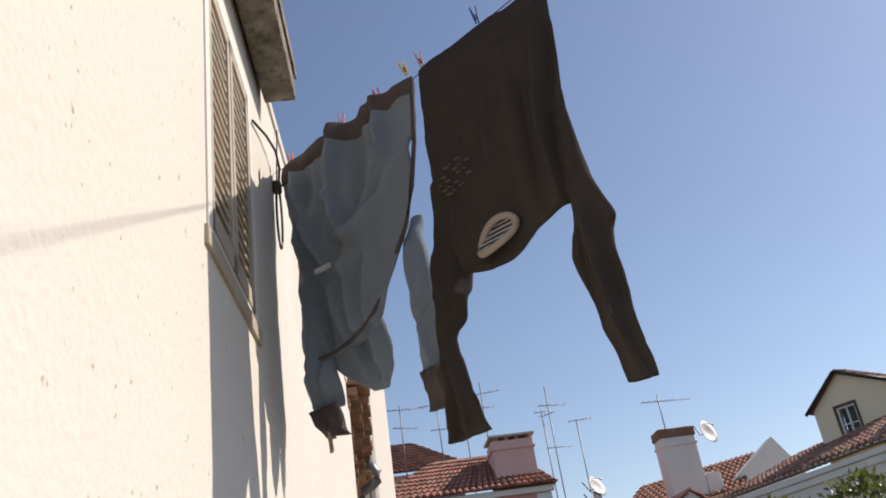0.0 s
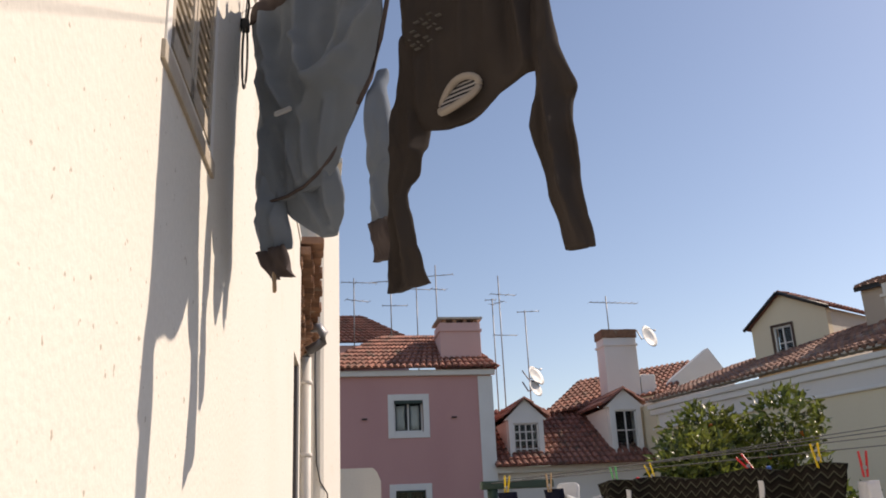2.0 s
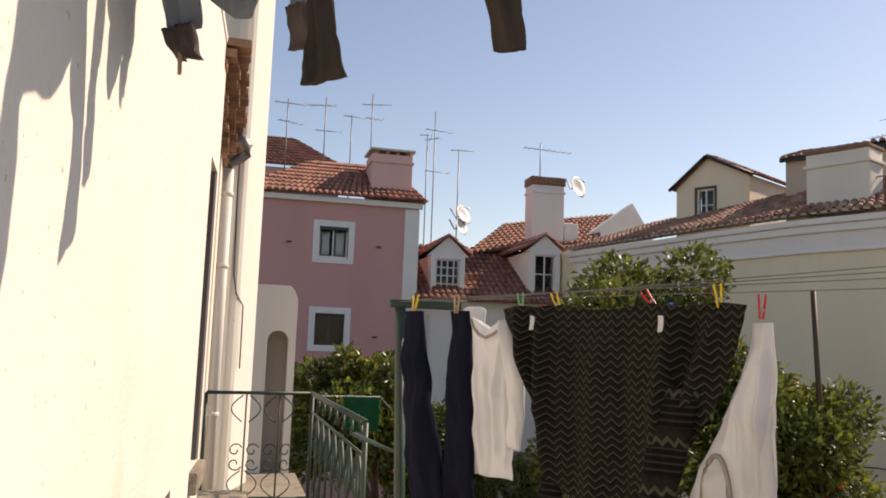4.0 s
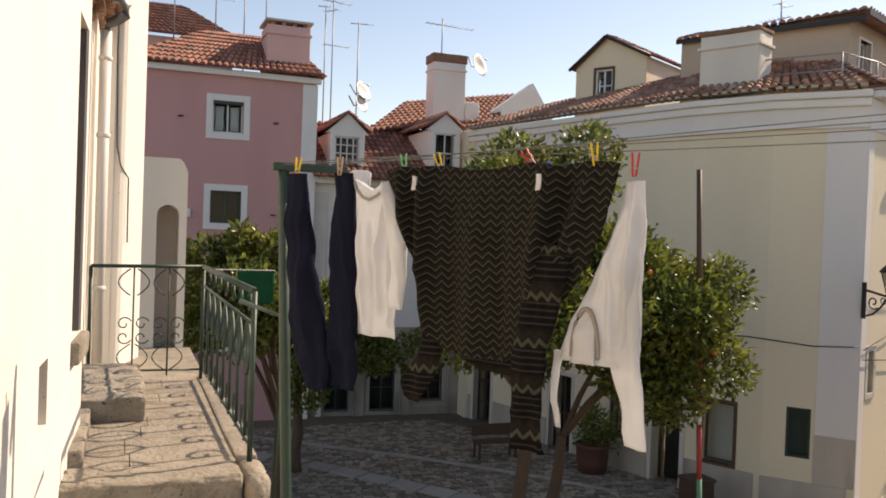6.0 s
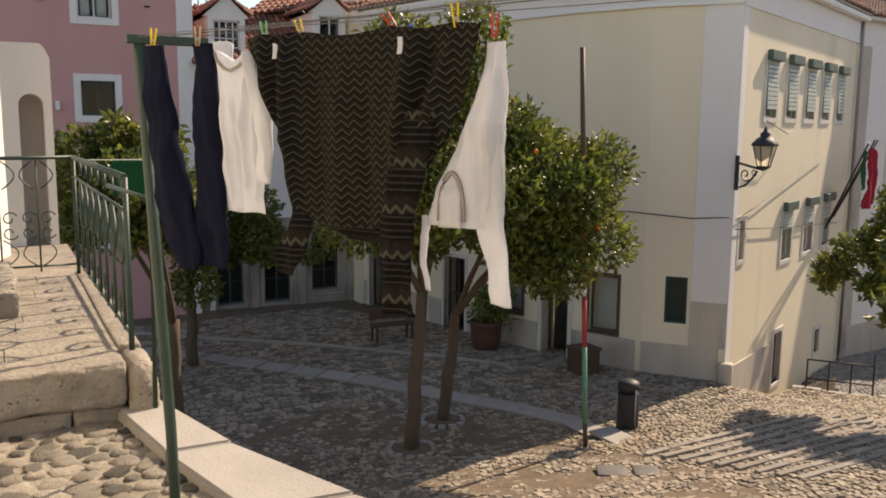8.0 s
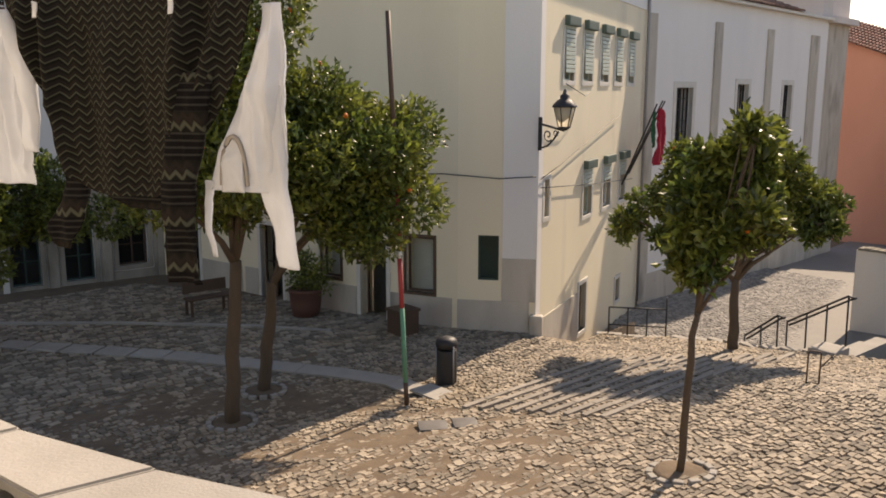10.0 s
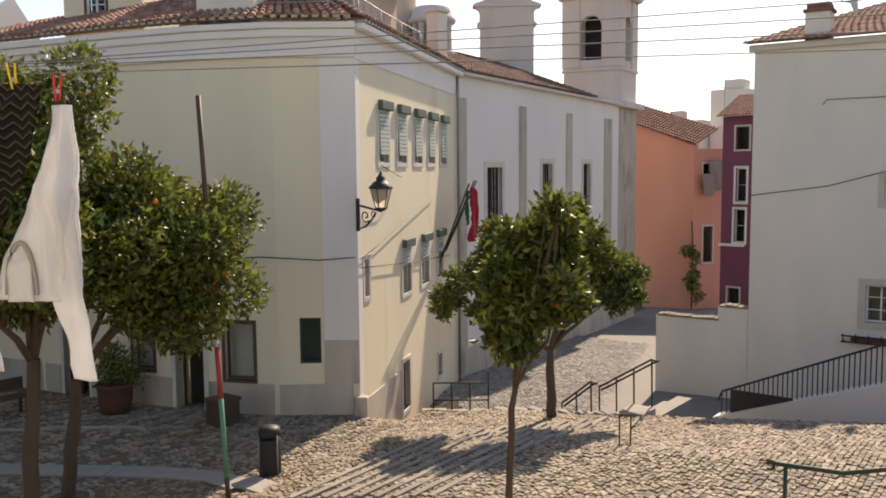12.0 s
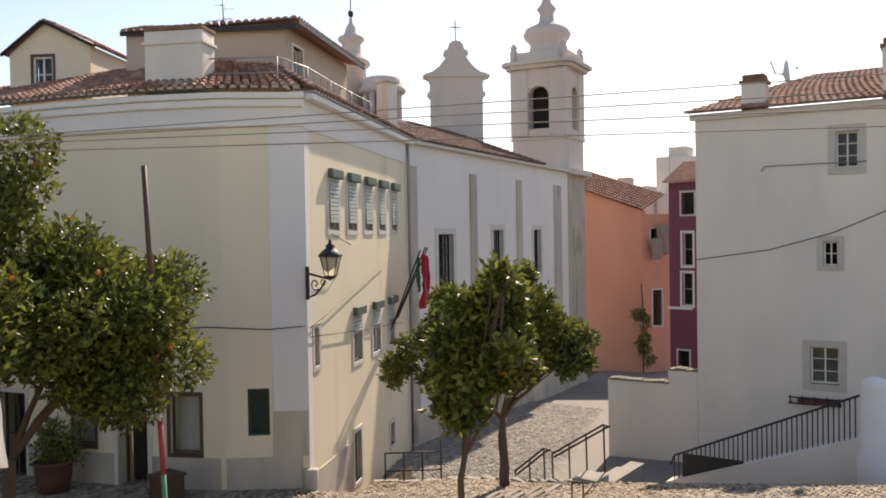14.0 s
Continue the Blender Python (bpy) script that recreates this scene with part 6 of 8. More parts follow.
part("brace", wire([(0.90, 4.3, 4.35), (0.84, 3.8, 5.42), (0.76, 4.6, 5.42)], 0.014), M["iron"], post)
ends = [((0.80, 3.77, 6.075), (3.02, 0.20, 6.11)), ((0.86, 3.77, 6.088), (3.06, 0.20, 6.165)), ((0.95, 3.77, 6.088), (3.1, 0.22, 6.22)), ((1.04, 3.77, 6.088), (3.14, 0.24, 6.275))]
for k, (a, b) in enumerate(ends):
    b2 = Vector(a).lerp(Vector(b), 1.8)
    thing("clothes_line", "thin pale washing line stretched from the green post", "washing line", group="washing lines on the post", bm=wire(sag(a, b2, 0.01), 0.0018, 4), material=M["line"])

trousers = thing("trousers", "dark navy jersey trousers pegged by the ankles", "trousers", L2 @ Matrix.Translation((0.25, 0, 6.0)))
part("leg", hung([(6.03, 0.07, 0.185), (5.85, 0.065, 0.205), (5.70, 0.08, 0.235), (5.55, 0.10, 0.275), (5.35, 0.135, 0.33), (5.22, 0.19, 0.345), (5.165, 0.24, 0.33)], 18, 34, 0.04, 0.012, 12, 21.0), M["navy"], trousers, m=L2)
part("leg", hung([(6.03, 0.315, 0.425), (5.80, 0.315, 0.44), (5.55, 0.31, 0.46), (5.40, 0.305, 0.475), (5.28, 0.30, 0.49), (5.18, 0.315, 0.475)], 18, 34, 0.04, 0.012, 12, 22.0), M["navy"], trousers, m=L2 @ Matrix.Translation((0, 0.03, 0)))
rag = thing("towel", "small white cloth folded over the line", "cloth", L2 @ Matrix.Translation((0.28, 0.1, 6.0)))
part("cloth", hung([(6.06, 0.22, 0.30), (6.03, 0.205, 0.32), (5.9, 0.215, 0.30), (5.80, 0.225, 0.285)], 14, 18, 0.02, 0.012, 16, 25.0), M["white_cotton"], rag, m=L2 @ Matrix.Translation((0, 0.22, 0)))
tee = thing("t_shirt", "white cotton t-shirt hanging from the line", "t-shirt", L2 @ Matrix.Translation((0.55, 0, 6.0)))
part("body", hung([(6.005, 0.435, 0.635), (5.90, 0.44, 0.665), (5.78, 0.445, 0.672), (5.65, 0.452, 0.665), (5.52, 0.455, 0.66), (5.40, 0.46, 0.66)], 50, 50, 0.03, 0.008, 9, 31.0, 0.07, (0.43, 0.64), 0.005, hem=0.015, creases=((0.62, 5.95, 0.58, 5.5, 0.014, 0.025), (0.48, 5.9, 0.50, 5.45, 0.014, 0.02), (0.55, 5.85, 0.55, 5.42, 0.012, -0.016), (0.65, 5.8, 0.63, 5.45, 0.01, 0.02))), M["white_cotton"], tee, m=L2 @ Matrix.Translation((0, 0.03, 0)))
part("sleeve", hung([(5.99, 0.60, 0.645), (5.88, 0.64, 0.70), (5.76, 0.652, 0.738), (5.64, 0.655, 0.74), (5.52, 0.655, 0.738)], 16, 22, 0.028, 0.012, 13, 32.0), M["white_cotton"], tee, m=L2 @ Matrix.Translation((0, 0.0, 0)))

bm = bmesh.new()
tube(bm, [(0.437, -0.015, 5.995), (0.46, -0.028, 5.965), (0.50, -0.036, 5.935), (0.535, -0.036, 5.925), (0.575, -0.034, 5.94), (0.61, -0.026, 5.97), (0.632, -0.012, 5.995)], 0.006, 6)
part("neckband", bm, M["grey_rib"], tee, "ribbed white neckband", m=L2 @ Matrix.Translation((0, 0.03, 0)))

knit = thing("sweater", "dark brown zigzag-patterned knitted sweater on the line", "sweater", L2 @ Matrix.Translation((1.1, 0, 6.0)))
KP = (0.72, 0.89, 1.27, 1.51)
part("body", hung([(6.045, 0.62, 1.60), (5.95, 0.66, 1.575), (5.85, 0.715, 1.545), (5.76, 0.75, 1.51), (5.66, 0.775, 1.45), (5.56, 0.80, 1.37), (5.48, 0.835, 1.30), (5.42, 0.89, 1.25), (5.385, 0.96, 1.20)], 110, 90, 0.03, 0.010, 6, 41.0, 0.018, KP, 0.005, creases=KNIT_FOLDS), M["zigzag"], knit, m=L2)
part("sleeve", hung([(5.80, 0.745, 0.845), (5.65, 0.77, 0.865), (5.50, 0.79, 0.89), (5.40, 0.80, 0.895), (5.32, 0.765, 0.885), (5.25, 0.725, 0.85), (5.185, 0.74, 0.80)], 20, 40, 0.03, 0.014, 14, 42.0), M["zigzag_sleeve"], knit, m=L2 @ Matrix.Translation((0, 0.03, 0)))
part("sleeve", hung([(5.78, 1.32, 1.46), (5.66, 1.285, 1.44), (5.54, 1.265, 1.40), (5.42, 1.245, 1.37), (5.30, 1.242, 1.355), (5.20, 1.25, 1.36), (5.115, 1.262, 1.385)], 20, 40, 0.032, 0.014, 14, 43.0), M["zigzag_sleeve"], knit, m=L2 @ Matrix.Translation((0, -0.03, 0)))
part("collar", hung([(5.42, 0.93, 1.25), (5.38, 0.98, 1.25), (5.34, 1.06, 1.25)], 20, 8, 0.02, 0.01, 14, 44.0), M["zigzag_sleeve"], knit, m=L2 @ Matrix.Translation((0, 0.03, 0)))
for s in (0.815, 1.335):
    part("care_label", lumpy(boxed(s + 0.002, -0.080, 5.952, s + 0.021, -0.076, 6.0, bevel=0.0015), 0.007, 26), M["white_cotton"], knit, "white care label", m=L2)

shirt = thing("undershirt", "white cotton undershirt with ribbed neck on the line", "undershirt", L2 @ Matrix.Translation((1.6, 0, 6.0)))
part("body", hung([(5.985, 1.585, 1.652), (5.88, 1.565, 1.654), (5.76, 1.52, 1.655), (5.64, 1.465, 1.656), (5.53, 1.415, 1.655), (5.46, 1.38, 1.652), (5.41, 1.36, 1.645)], 40, 50, 0.025, 0.006, 8, 51.0, creases=((1.63, 5.97, 1.60, 5.45, 0.012, 0.025), (1.60, 5.9, 1.50, 5.62, 0.014, 0.02), (1.645, 5.9, 1.635, 5.5, 0.008, -0.015), (1.55, 5.75, 1.56, 5.45, 0.012, 0.02), (1.43, 5.62, 1.40, 5.44, 0.012, 0.02))), M["white_cotton"], shirt, m=L2 @ Matrix.Translation((0, 0.05, 0)))
part("sleeve", hung([(5.74, 1.595, 1.648), (5.60, 1.575, 1.648), (5.48, 1.550, 1.654), (5.41, 1.558, 1.66), (5.33, 1.582, 1.67), (5.25, 1.60, 1.682), (5.18, 1.615, 1.69)], 20, 30, 0.018, 0.010, 14, 52.0, hem=0.02), M["white_cotton"], shirt, m=L2 @ Matrix.Translation((0, 0.05, 0)))
part("sleeve", hung([(5.44, 1.352, 1.385), (5.36, 1.345, 1.372), (5.30, 1.345, 1.370), (5.19, 1.365, 1.388)], 10, 16, 0.012, 0.006, 10, 53.0), M["white_cotton"], shirt, m=L2 @ Matrix.Translation((0, 0.05, 0)))
bm = bmesh.new()
tube(bm, [(1.480 + 0.046 * math.cos(a), 0.016, 5.43 + 0.155 * math.sin(a)) for a in (math.pi * (k / 16) for k in range(17))], 0.0075, 6)
part("neckband", bm, M["grey_rib"], shirt, "ribbed neckband", m=L2)
part("inner_back", hung([(5.578, 1.465, 1.495), (5.54, 1.447, 1.512), (5.48, 1.440, 1.520), (5.41, 1.438, 1.524)], 16, 14, 0.006, 0.006, 12, 54.0), M["white_cotton"], shirt, m=L2 @ Matrix.Translation((0, 0.018, 0)))
for s, z, c, lean in ((0.125, 6.05, "yellow", 8), (0.375, 6.045, "wood", 0), (0.715, 6.045, "green", -8), (0.885, 6.045, "yellow", -22), (1.27, 6.05, "red", -40), (1.505, 6.055, "yellow", -6), (1.64, 6.02, "red", 2), (0.82, 6.02, "red", 180), (1.34, 6.02, "blue", 178)):
    peg_at(L2 @ Matrix.Translation((0, -0.01, 0)), s, z, c, lean)
green_rag = thing("cloth", "dark green cloth drying behind the terrace railing", "cloth", Matrix.Translation((1.45, 9.0, 5.2)))
part("cloth", hung([(5.36, 1.28, 1.66), (5.2, 1.29, 1.66), (5.02, 1.30, 1.65)], 16, 12, 0.01, 0.01, 8, 61.0), M["green_cloth"], green_rag, m=Matrix.Translation((0, 9.0, 0)))
thing("clothes_line", "washing line strung behind the terrace railing", "washing line", bm=wire([(0.9, 8.35, 5.40), (1.3, 9.0, 5.37), (1.66, 9.0, 5.37), (4.2, 18.5, 3.9)], 0.003, 4), material=M["white_frame"])

# ---- orange trees ----
def leaf_mesh(name, centres, count, size, seed):
    """A crown of folded leaves set on clumps of uneven size."""
    r = np.random.default_rng(seed)
    c = np.array([q[:3] for q in centres])
    rad = np.array([q[3] for q in centres])
    w = rad ** 2
    pick = r.choice(len(c), count, p=w / w.sum())
    d = r.normal(size=(count, 3))
    d /= np.linalg.norm(d, axis=1)[:, None]
    depth = r.uniform(0, 1, count) ** 0.45
    pos = c[pick] + d * (rad[pick] * (0.42 + 0.62 * depth))[:, None] * np.array([1, 1, 0.88])
    pos += r.normal(scale=0.05, size=pos.shape)
    ax = d * 0.7 + r.normal(scale=0.7, size=d.shape) + np.array([0, 0, 0.10])
    ax /= np.linalg.norm(ax, axis=1)[:, None]
    side = np.cross(ax, r.normal(size=d.shape))
    side /= np.linalg.norm(side, axis=1)[:, None]
    nrm = np.cross(side, ax)
    ln = (size * r.uniform(0.65, 1.25, count))[:, None]
    wd = ln * 0.24
    a, tip = pos, pos + ax * ln - nrm * ln * 0.12
    mid = pos + ax * ln * 0.5
    l, q = mid + side * wd + nrm * wd * 0.45, mid - side * wd + nrm * wd * 0.45
    verts = np.stack([a, l, mid, q, tip], 1).reshape(-1, 3)
    base = (np.arange(count) * 5)[:, None]
    tris = np.concatenate([base + [[0, 2, 1]], base + [[1, 2, 4]], base + [[0, 3, 2]], base + [[3, 4, 2]]], 1).reshape(-1, 3)
    me = bpy.data.meshes.new(name)
    me.from_pydata(verts.tolist(), [], tris.tolist())
    me.materials.append(M["leaf"])
    return me


def orange_tree(x, y, fork, lean, crown, size, leaves, seed, clumps=22, trunk=0.11, fruit=6, lobes=(), label="orange tree with dark glossy leaves and a bare trunk"):
    """crown: its centre; size: its half-widths and half-height."""
    rr = random.Random(seed)
    z0 = ground_z(x, y)
    t = thing("orange_tree", label, "tree", Matrix.Translation((x, y, z0)), group="orange trees on the square")
    top = Vector((x + lean[0], y + lean[1], z0 + fork))
    bm = bmesh.new()
    p = [Vector((x, y, z0 - 0.05)).lerp(top, k / 7) + Vector((rr.uniform(-1, 1), rr.uniform(-1, 1), 0)) * 0.025 * (k > 0) for k in range(8)]
    tube(bm, p, trunk * 1.18, 10, trunk * 0.85, 0.10)
    part("trunk", bm, M["bark"], t)
    cs = []
    for k in range(clumps):
        while True:
            v = Vector((rr.uniform(-1, 1), rr.uniform(-1, 1), rr.uniform(-1, 1)))
            if v.length < 1:
                break
        v = v.normalized() * (0.30 + 0.52 * rr.random())
        cs.append((crown[0] + v.x * size[0], crown[1] + v.y * size[1], crown[2] + v.z * size[2], (0.22 + 0.18 * rr.random()) * min(size)))
    if lobes:
        cs = []
        for x1, y1, z1, r1 in lobes:
            for k in range(7):
                v = Vector((rr.gauss(0, 1), rr.gauss(0, 1), rr.gauss(0, 0.9))).normalized() * r1 * rr.uniform(0.35, 0.85)
                cs.append((x1 + v.x, y1 + v.y, z1 + v.z, r1 * rr.uniform(0.24, 0.46)))
    for k in range(5):
        c = Vector(cs[k * (len(cs) // 5)][:3])
        mid = top.lerp(c, 0.45) + Vector((rr.uniform(-1, 1), rr.uniform(-1, 1), rr.uniform(-0.2, 0.4))) * 0.18
        bm = bmesh.new()
        tube(bm, [top - Vector((0, 0, 0.06)), top.lerp(mid, 0.5) + Vector((0, 0, 0.05)), mid, mid.lerp(c, 0.6), c], trunk * 0.58, 7, 0.014, 0.08)
        part("limb", bm, M["bark"], t)
        for q in range(4):
            e = Vector(rr.choice(cs)[:3])
            if (e - mid).length < 1.6 * max(size):
                bm = bmesh.new()
                tube(bm, [mid, mid.lerp(e, 0.5) + Vector((0, 0, 0.06)), e], trunk * 0.2, 5, 0.008, 0.05)
                part("twig", bm, M["bark"], t)
    crown_ob = new("crown", leaf_mesh("crown", cs, int(leaves * 1.35), 0.148, seed))
    put(crown_ob, Matrix(), t)
    for k in range(fruit):
        c = rr.choice(cs)
        v = Vector((rr.uniform(-1, 0.3), rr.uniform(-1, 0.0), rr.uniform(-0.4, 1))).normalized() * c[3] * 0.98
        bm = bmesh.new()
        lathe(bm, [(0.012, -0.043), (0.03, -0.033), (0.045, 0.0), (0.03, 0.033), (0.012, 0.043)], 9)
        part("orange", bm, M["fruit"], t, m=Matrix.Translation(Vector(c[:3]) + v))
    return t


orange_tree(6.55, 13.12, 2.9, (0.14, -0.1), (6.55, 12.85, 5.42), (1.95, 1.7, 2.72), 19500, 3, 38, 0.115, 26, label="orange tree with small fruit above a bare forked trunk")
orange_tree(7.75, 14.2, 2.2, (0.1, -0.3), (8.68, 12.38, 4.55), (2.0, 1.8, 1.72), 17000, 5, 34, 0.11, 10, label="orange tree with a dense dark crown and few fruit")
orange_tree(4.2, 20.3, 2.2, (0.0, 0.0), (4.9, 20.0, 3.3), (2.8, 2.0, 1.6), 13000, 8, 24, 0.12, 6, label="orange tree standing before the pink house")
orange_tree(9.05, 5.72, 2.1, (0.1, -0.05), (9.2, 5.6, 4.3), (1.1, 1.1, 1.25), 6000, 11, 20, 0.045, 3,
            [(9.27, 5.46, 4.42, 0.51), (9.59, 5.42, 5.06, 0.31), (9.28, 5.15, 5.37, 0.17), (9.39, 5.82, 3.82, 0.30), (9.34, 5.02, 4.26, 0.29), (9.07, 5.78, 4.31, 0.28), (9.38, 5.66, 4.86, 0.30), (9.27, 5.33, 4.10, 0.27), (9.25, 5.92, 3.62, 0.21), (9.21, 5.58, 3.64, 0.19), (9.60, 5.26, 4.57, 0.24)],
            label="young slender orange tree on the sunny setts")
orange_tree(16.85, 9.65, 1.6, (0.0, 0.06), (17.0, 8.8, 3.5), (1.75, 1.75, 1.5), 13500, 14, 26, 0.10, 3,
            [(15.74, 11.45, 3.03, 0.51), (16.19, 10.56, 4.04, 0.50), (15.93, 12.02, 2.57, 0.30), (16.77, 8.61, 4.13, 0.60), (17.59, 8.26, 3.40, 0.53), (17.17, 9.48, 4.40, 0.52), (17.07, 8.46, 2.90, 0.45), (15.84, 10.92, 2.76, 0.42), (16.43, 9.68, 3.73, 0.78), (17.06, 9.46, 2.61, 0.44), (17.51, 9.10, 3.39, 0.65), (16.35, 11.38, 3.29, 0.49), (16.34, 10.75, 4.38, 0.45), (17.14, 8.42, 3.77, 0.54), (17.40, 7.79, 3.06, 0.29), (16.16, 10.81, 3.60, 0.54), (16.94, 9.25, 4.89, 0.35)],
            label="orange tree with low forks near the steps")
orange_tree(2.9, 15.2, 2.3, (0.0, 0.0), (1.95, 14.3, 4.75), (1.35, 1.3, 1.15), 8000, 17, 18, 0.10, 4, label="orange tree rising behind the terrace railing")

# soil pits round the trunks, and a worn drain cover in the setts
def tree_pit(x, y, r, seed):
    z = ground_z(x, y)
    rp = random.Random(seed)
    pit = thing("tree_pit", "round pit of bare soil edged with small stones", "tree pit", Matrix.Translation((x, y, z)), group="tree pits on the square", kind="structure")
    bm = bmesh.new()
    lathe(bm, [(r * 1.05, -0.06), (r, 0.028), (r * 0.6, 0.036), (r * 0.2, 0.05)], 18)
    part("soil", lumpy(bm, 0.012, 6.0, 1), M["soil"], pit, m=Matrix.Translation((x, y, z)))
    n = int(2 * math.pi * r / 0.17)
    for k in range(n):
        a = 2 * math.pi * k / n + rp.uniform(-0.05, 0.05)
        px, py = x + (r + 0.06) * math.cos(a), y + (r + 0.06) * math.sin(a)
        part("stone", boxed(-0.045, -0.07, -0.05, 0.045, 0.07, 0.045, bevel=0.012), M["kerb"], pit, m=Matrix.Translation((px, py, ground_z(px, py) + rp.uniform(-0.005, 0.012))) @ Matrix.Rotation(a, 4, "Z"))


tree_pit(9.08, 5.72, 0.33, 1)
tree_pit(6.55, 13.12, 0.34, 2)
tree_pit(7.75, 14.2, 0.34, 3)
drain = thing("drain_cover", "worn grey stone drain slabs among the setts", "drain cover", Matrix.Translation((8.64, 10.12, ground_z(8.64, 10.12))), kind="structure")
for dx, dy, w in ((0.0, 0.0, 0.24), (0.40, -0.34, 0.2)):
    part("slab", lumpy(boxed(-w, -0.2, -0.05, w, 0.2, 0.0, bevel=0.01), 0.004, 8, 2), M["galv_stone"], drain, m=Matrix.Translation((8.64 + dx, 10.12 + dy, ground_z(8.64 + dx, 10.12 + dy) + 0.022)) @ Matrix.Rotation(-0.55, 4, "Z"))

# ---- terrace railing ----
rail_thing = thing("railing", "green wrought iron terrace railing with scrolls", "railing", Matrix.Translation((0.9, 6.8, 4.4)))
YF, YN, XR, XL, RZ0, RZ1 = 8.2, 5.30, 0.93, -0.08, 4.385, 5.42


def spiral(c, r0, r1, a0, a1, n, axis):
    out = []
    for k in range(n + 1):
        f = k / n
        r, a = r0 + (r1 - r0) * f, a0 + (a1 - a0) * f
        u, w = r * math.cos(a), r * math.sin(a)
        out.append((c[0] + u, c[1], c[2] + w) if axis == "x" else (c[0], c[1] + u, c[2] + w))
    return out


part("top_rail", wire([(XL, YF, RZ1), (XR - 0.05, YF, RZ1 + 0.01)], 0.018, 6), M["iron"], rail_thing)
part("top_rail", wire([(XR - 0.05, YF, RZ1 + 0.01), (XR, YN, RZ1)], 0.022, 6), M["iron"], rail_thing)
part("second_rail", wire([(XR - 0.05, YF, RZ1 - 0.16), (XR, YN, RZ1 - 0.20)], 0.012, 5), M["iron"], rail_thing)
part("bottom_rail", wire([(XR - 0.03, YF, RZ0 + 0.10), (XR, YN, RZ0 + 0.10)], 0.012, 5), M["iron"], rail_thing)
part("bottom_rail", wire([(XL, YF, RZ0 + 0.10), (XR - 0.05, YF, RZ0 + 0.10)], 0.010, 5), M["iron"], rail_thing)
for x, y in ((XL, YF), (XR - 0.05, YF), (XR, YN)):
    part("post", wire([(x, y, RZ0 - 0.02), (x, y, RZ1)], 0.018, 6), M["iron"], rail_thing)
for k in range(7):
    y = YN + (YF - YN) * (k + 0.6) / 7.4
    x = XR - 0.03 * (y - YN) / (YF - YN)
    part("baluster", wire([(x, y, RZ0 + 0.08), (x, y, RZ1 - 0.20)], 0.0116, 5), M["iron"], rail_thing)
    part("scroll", wire([(x, y + 0.14 * math.sin(math.pi * f / 10), RZ1 - 0.2 - 0.34 * f / 10) for f in range(11)], 0.0125, 5), M["iron"], rail_thing)
    part("scroll", wire([(x, y - 0.14 * math.sin(math.pi * f / 10), RZ1 - 0.2 - 0.34 * f / 10) for f in range(11)], 0.0125, 5), M["iron"], rail_thing)
    part("scroll", wire(spiral((x, y + 0.06, RZ0 + 0.22), 0.12, 0.02, -1.6, 5.0, 14, "y"), 0.0125, 5), M["iron"], rail_thing)
    part("scroll", wire(spiral((x, y - 0.06, RZ1 - 0.09), 0.08, 0.02, 0.5, 6.5, 14, "y"), 0.0087, 5), M["iron"], rail_thing)
for k in range(2):
    x = 0.28 + 0.30 * k
    part("baluster", wire([(x, YF, RZ0 + 0.05), (x, YF, RZ1)], 0.0085, 5), M["iron"], rail_thing)
    for s in (-1, 1):
        part("scroll", wire([(x + s * (0.03 + 0.10 * math.sin(math.pi * f / 12)), YF, RZ1 - 0.02 - 0.24 * f / 12) for f in range(13)], 0.0065, 5), M["iron"], rail_thing)
        part("scroll", wire(spiral((x + s * 0.075, YF, RZ0 + 0.52), 0.065, 0.018, 0.4, 6.6, 16, "x"), 0.0065, 5), M["iron"], rail_thing)
        part("scroll", wire(spiral((x + s * 0.075, YF, RZ0 + 0.40), 0.065, 0.018, -0.4, -6.6, 16, "x"), 0.0065, 5), M["iron"], rail_thing)
        part("scroll", wire([(x + s * (0.02 + 0.11 * math.sin(math.pi * f / 12)), YF, RZ0 + 0.34 - 0.24 * f / 12) for f in range(13)], 0.006, 5), M["iron"], rail_thing)

# ---- wall lantern on the corner ----
lamp = thing("wall_lantern", "black iron street lantern on a scrolled wall bracket", "street lamp", Matrix.Translation((14.66, 13.5, 4.9)))
LX, LY = 14.62, 12.80
part("wall_plate", boxed(14.63, 13.52, 4.38, 14.69, 13.60, 5.14, bevel=0.01), M["black_iron"], lamp)
part("arm", wire([(14.64, 13.5, 4.98), (LX, LY, 4.86)], 0.028, 6), M["black_iron"], lamp)
part("scroll", wire([(14.64, 13.46, 4.45), (14.64, 13.3, 4.50), (14.63, 13.12, 4.64), (LX, 12.95, 4.84)], 0.022, 6), M["black_iron"], lamp)
part("scroll", wire(spiral((14.64, 13.30, 4.74), 0.15, 0.03, -2.4, 5.0, 18, "y"), 0.018, 5), M["black_iron"], lamp)
part("scroll", wire(spiral((14.63, 13.05, 4.80), 0.08, 0.02, -2.4, 5.0, 14, "y"), 0.014, 5), M["black_iron"], lamp)
lm = Matrix.Translation((LX, LY, 4.86)) @ Matrix.Rotation(radians(20), 4, "Z")
bm = bmesh.new()
for k in range(6):
    a = 2 * math.pi * k / 6
    tube(bm, [(0.13 * math.cos(a), 0.13 * math.sin(a), 0.08), (0.24 * math.cos(a), 0.24 * math.sin(a), 0.52)], 0.012, 4)
part("cage", bm, M["black_iron"], lamp, m=lm)
bm = bmesh.new()
lathe(bm, [(0.05, 0.0), (0.10, 0.03), (0.15, 0.07), (0.13, 0.09)], 6)
part("foot", bm, M["black_iron"], lamp, m=lm)
bm = bmesh.new()
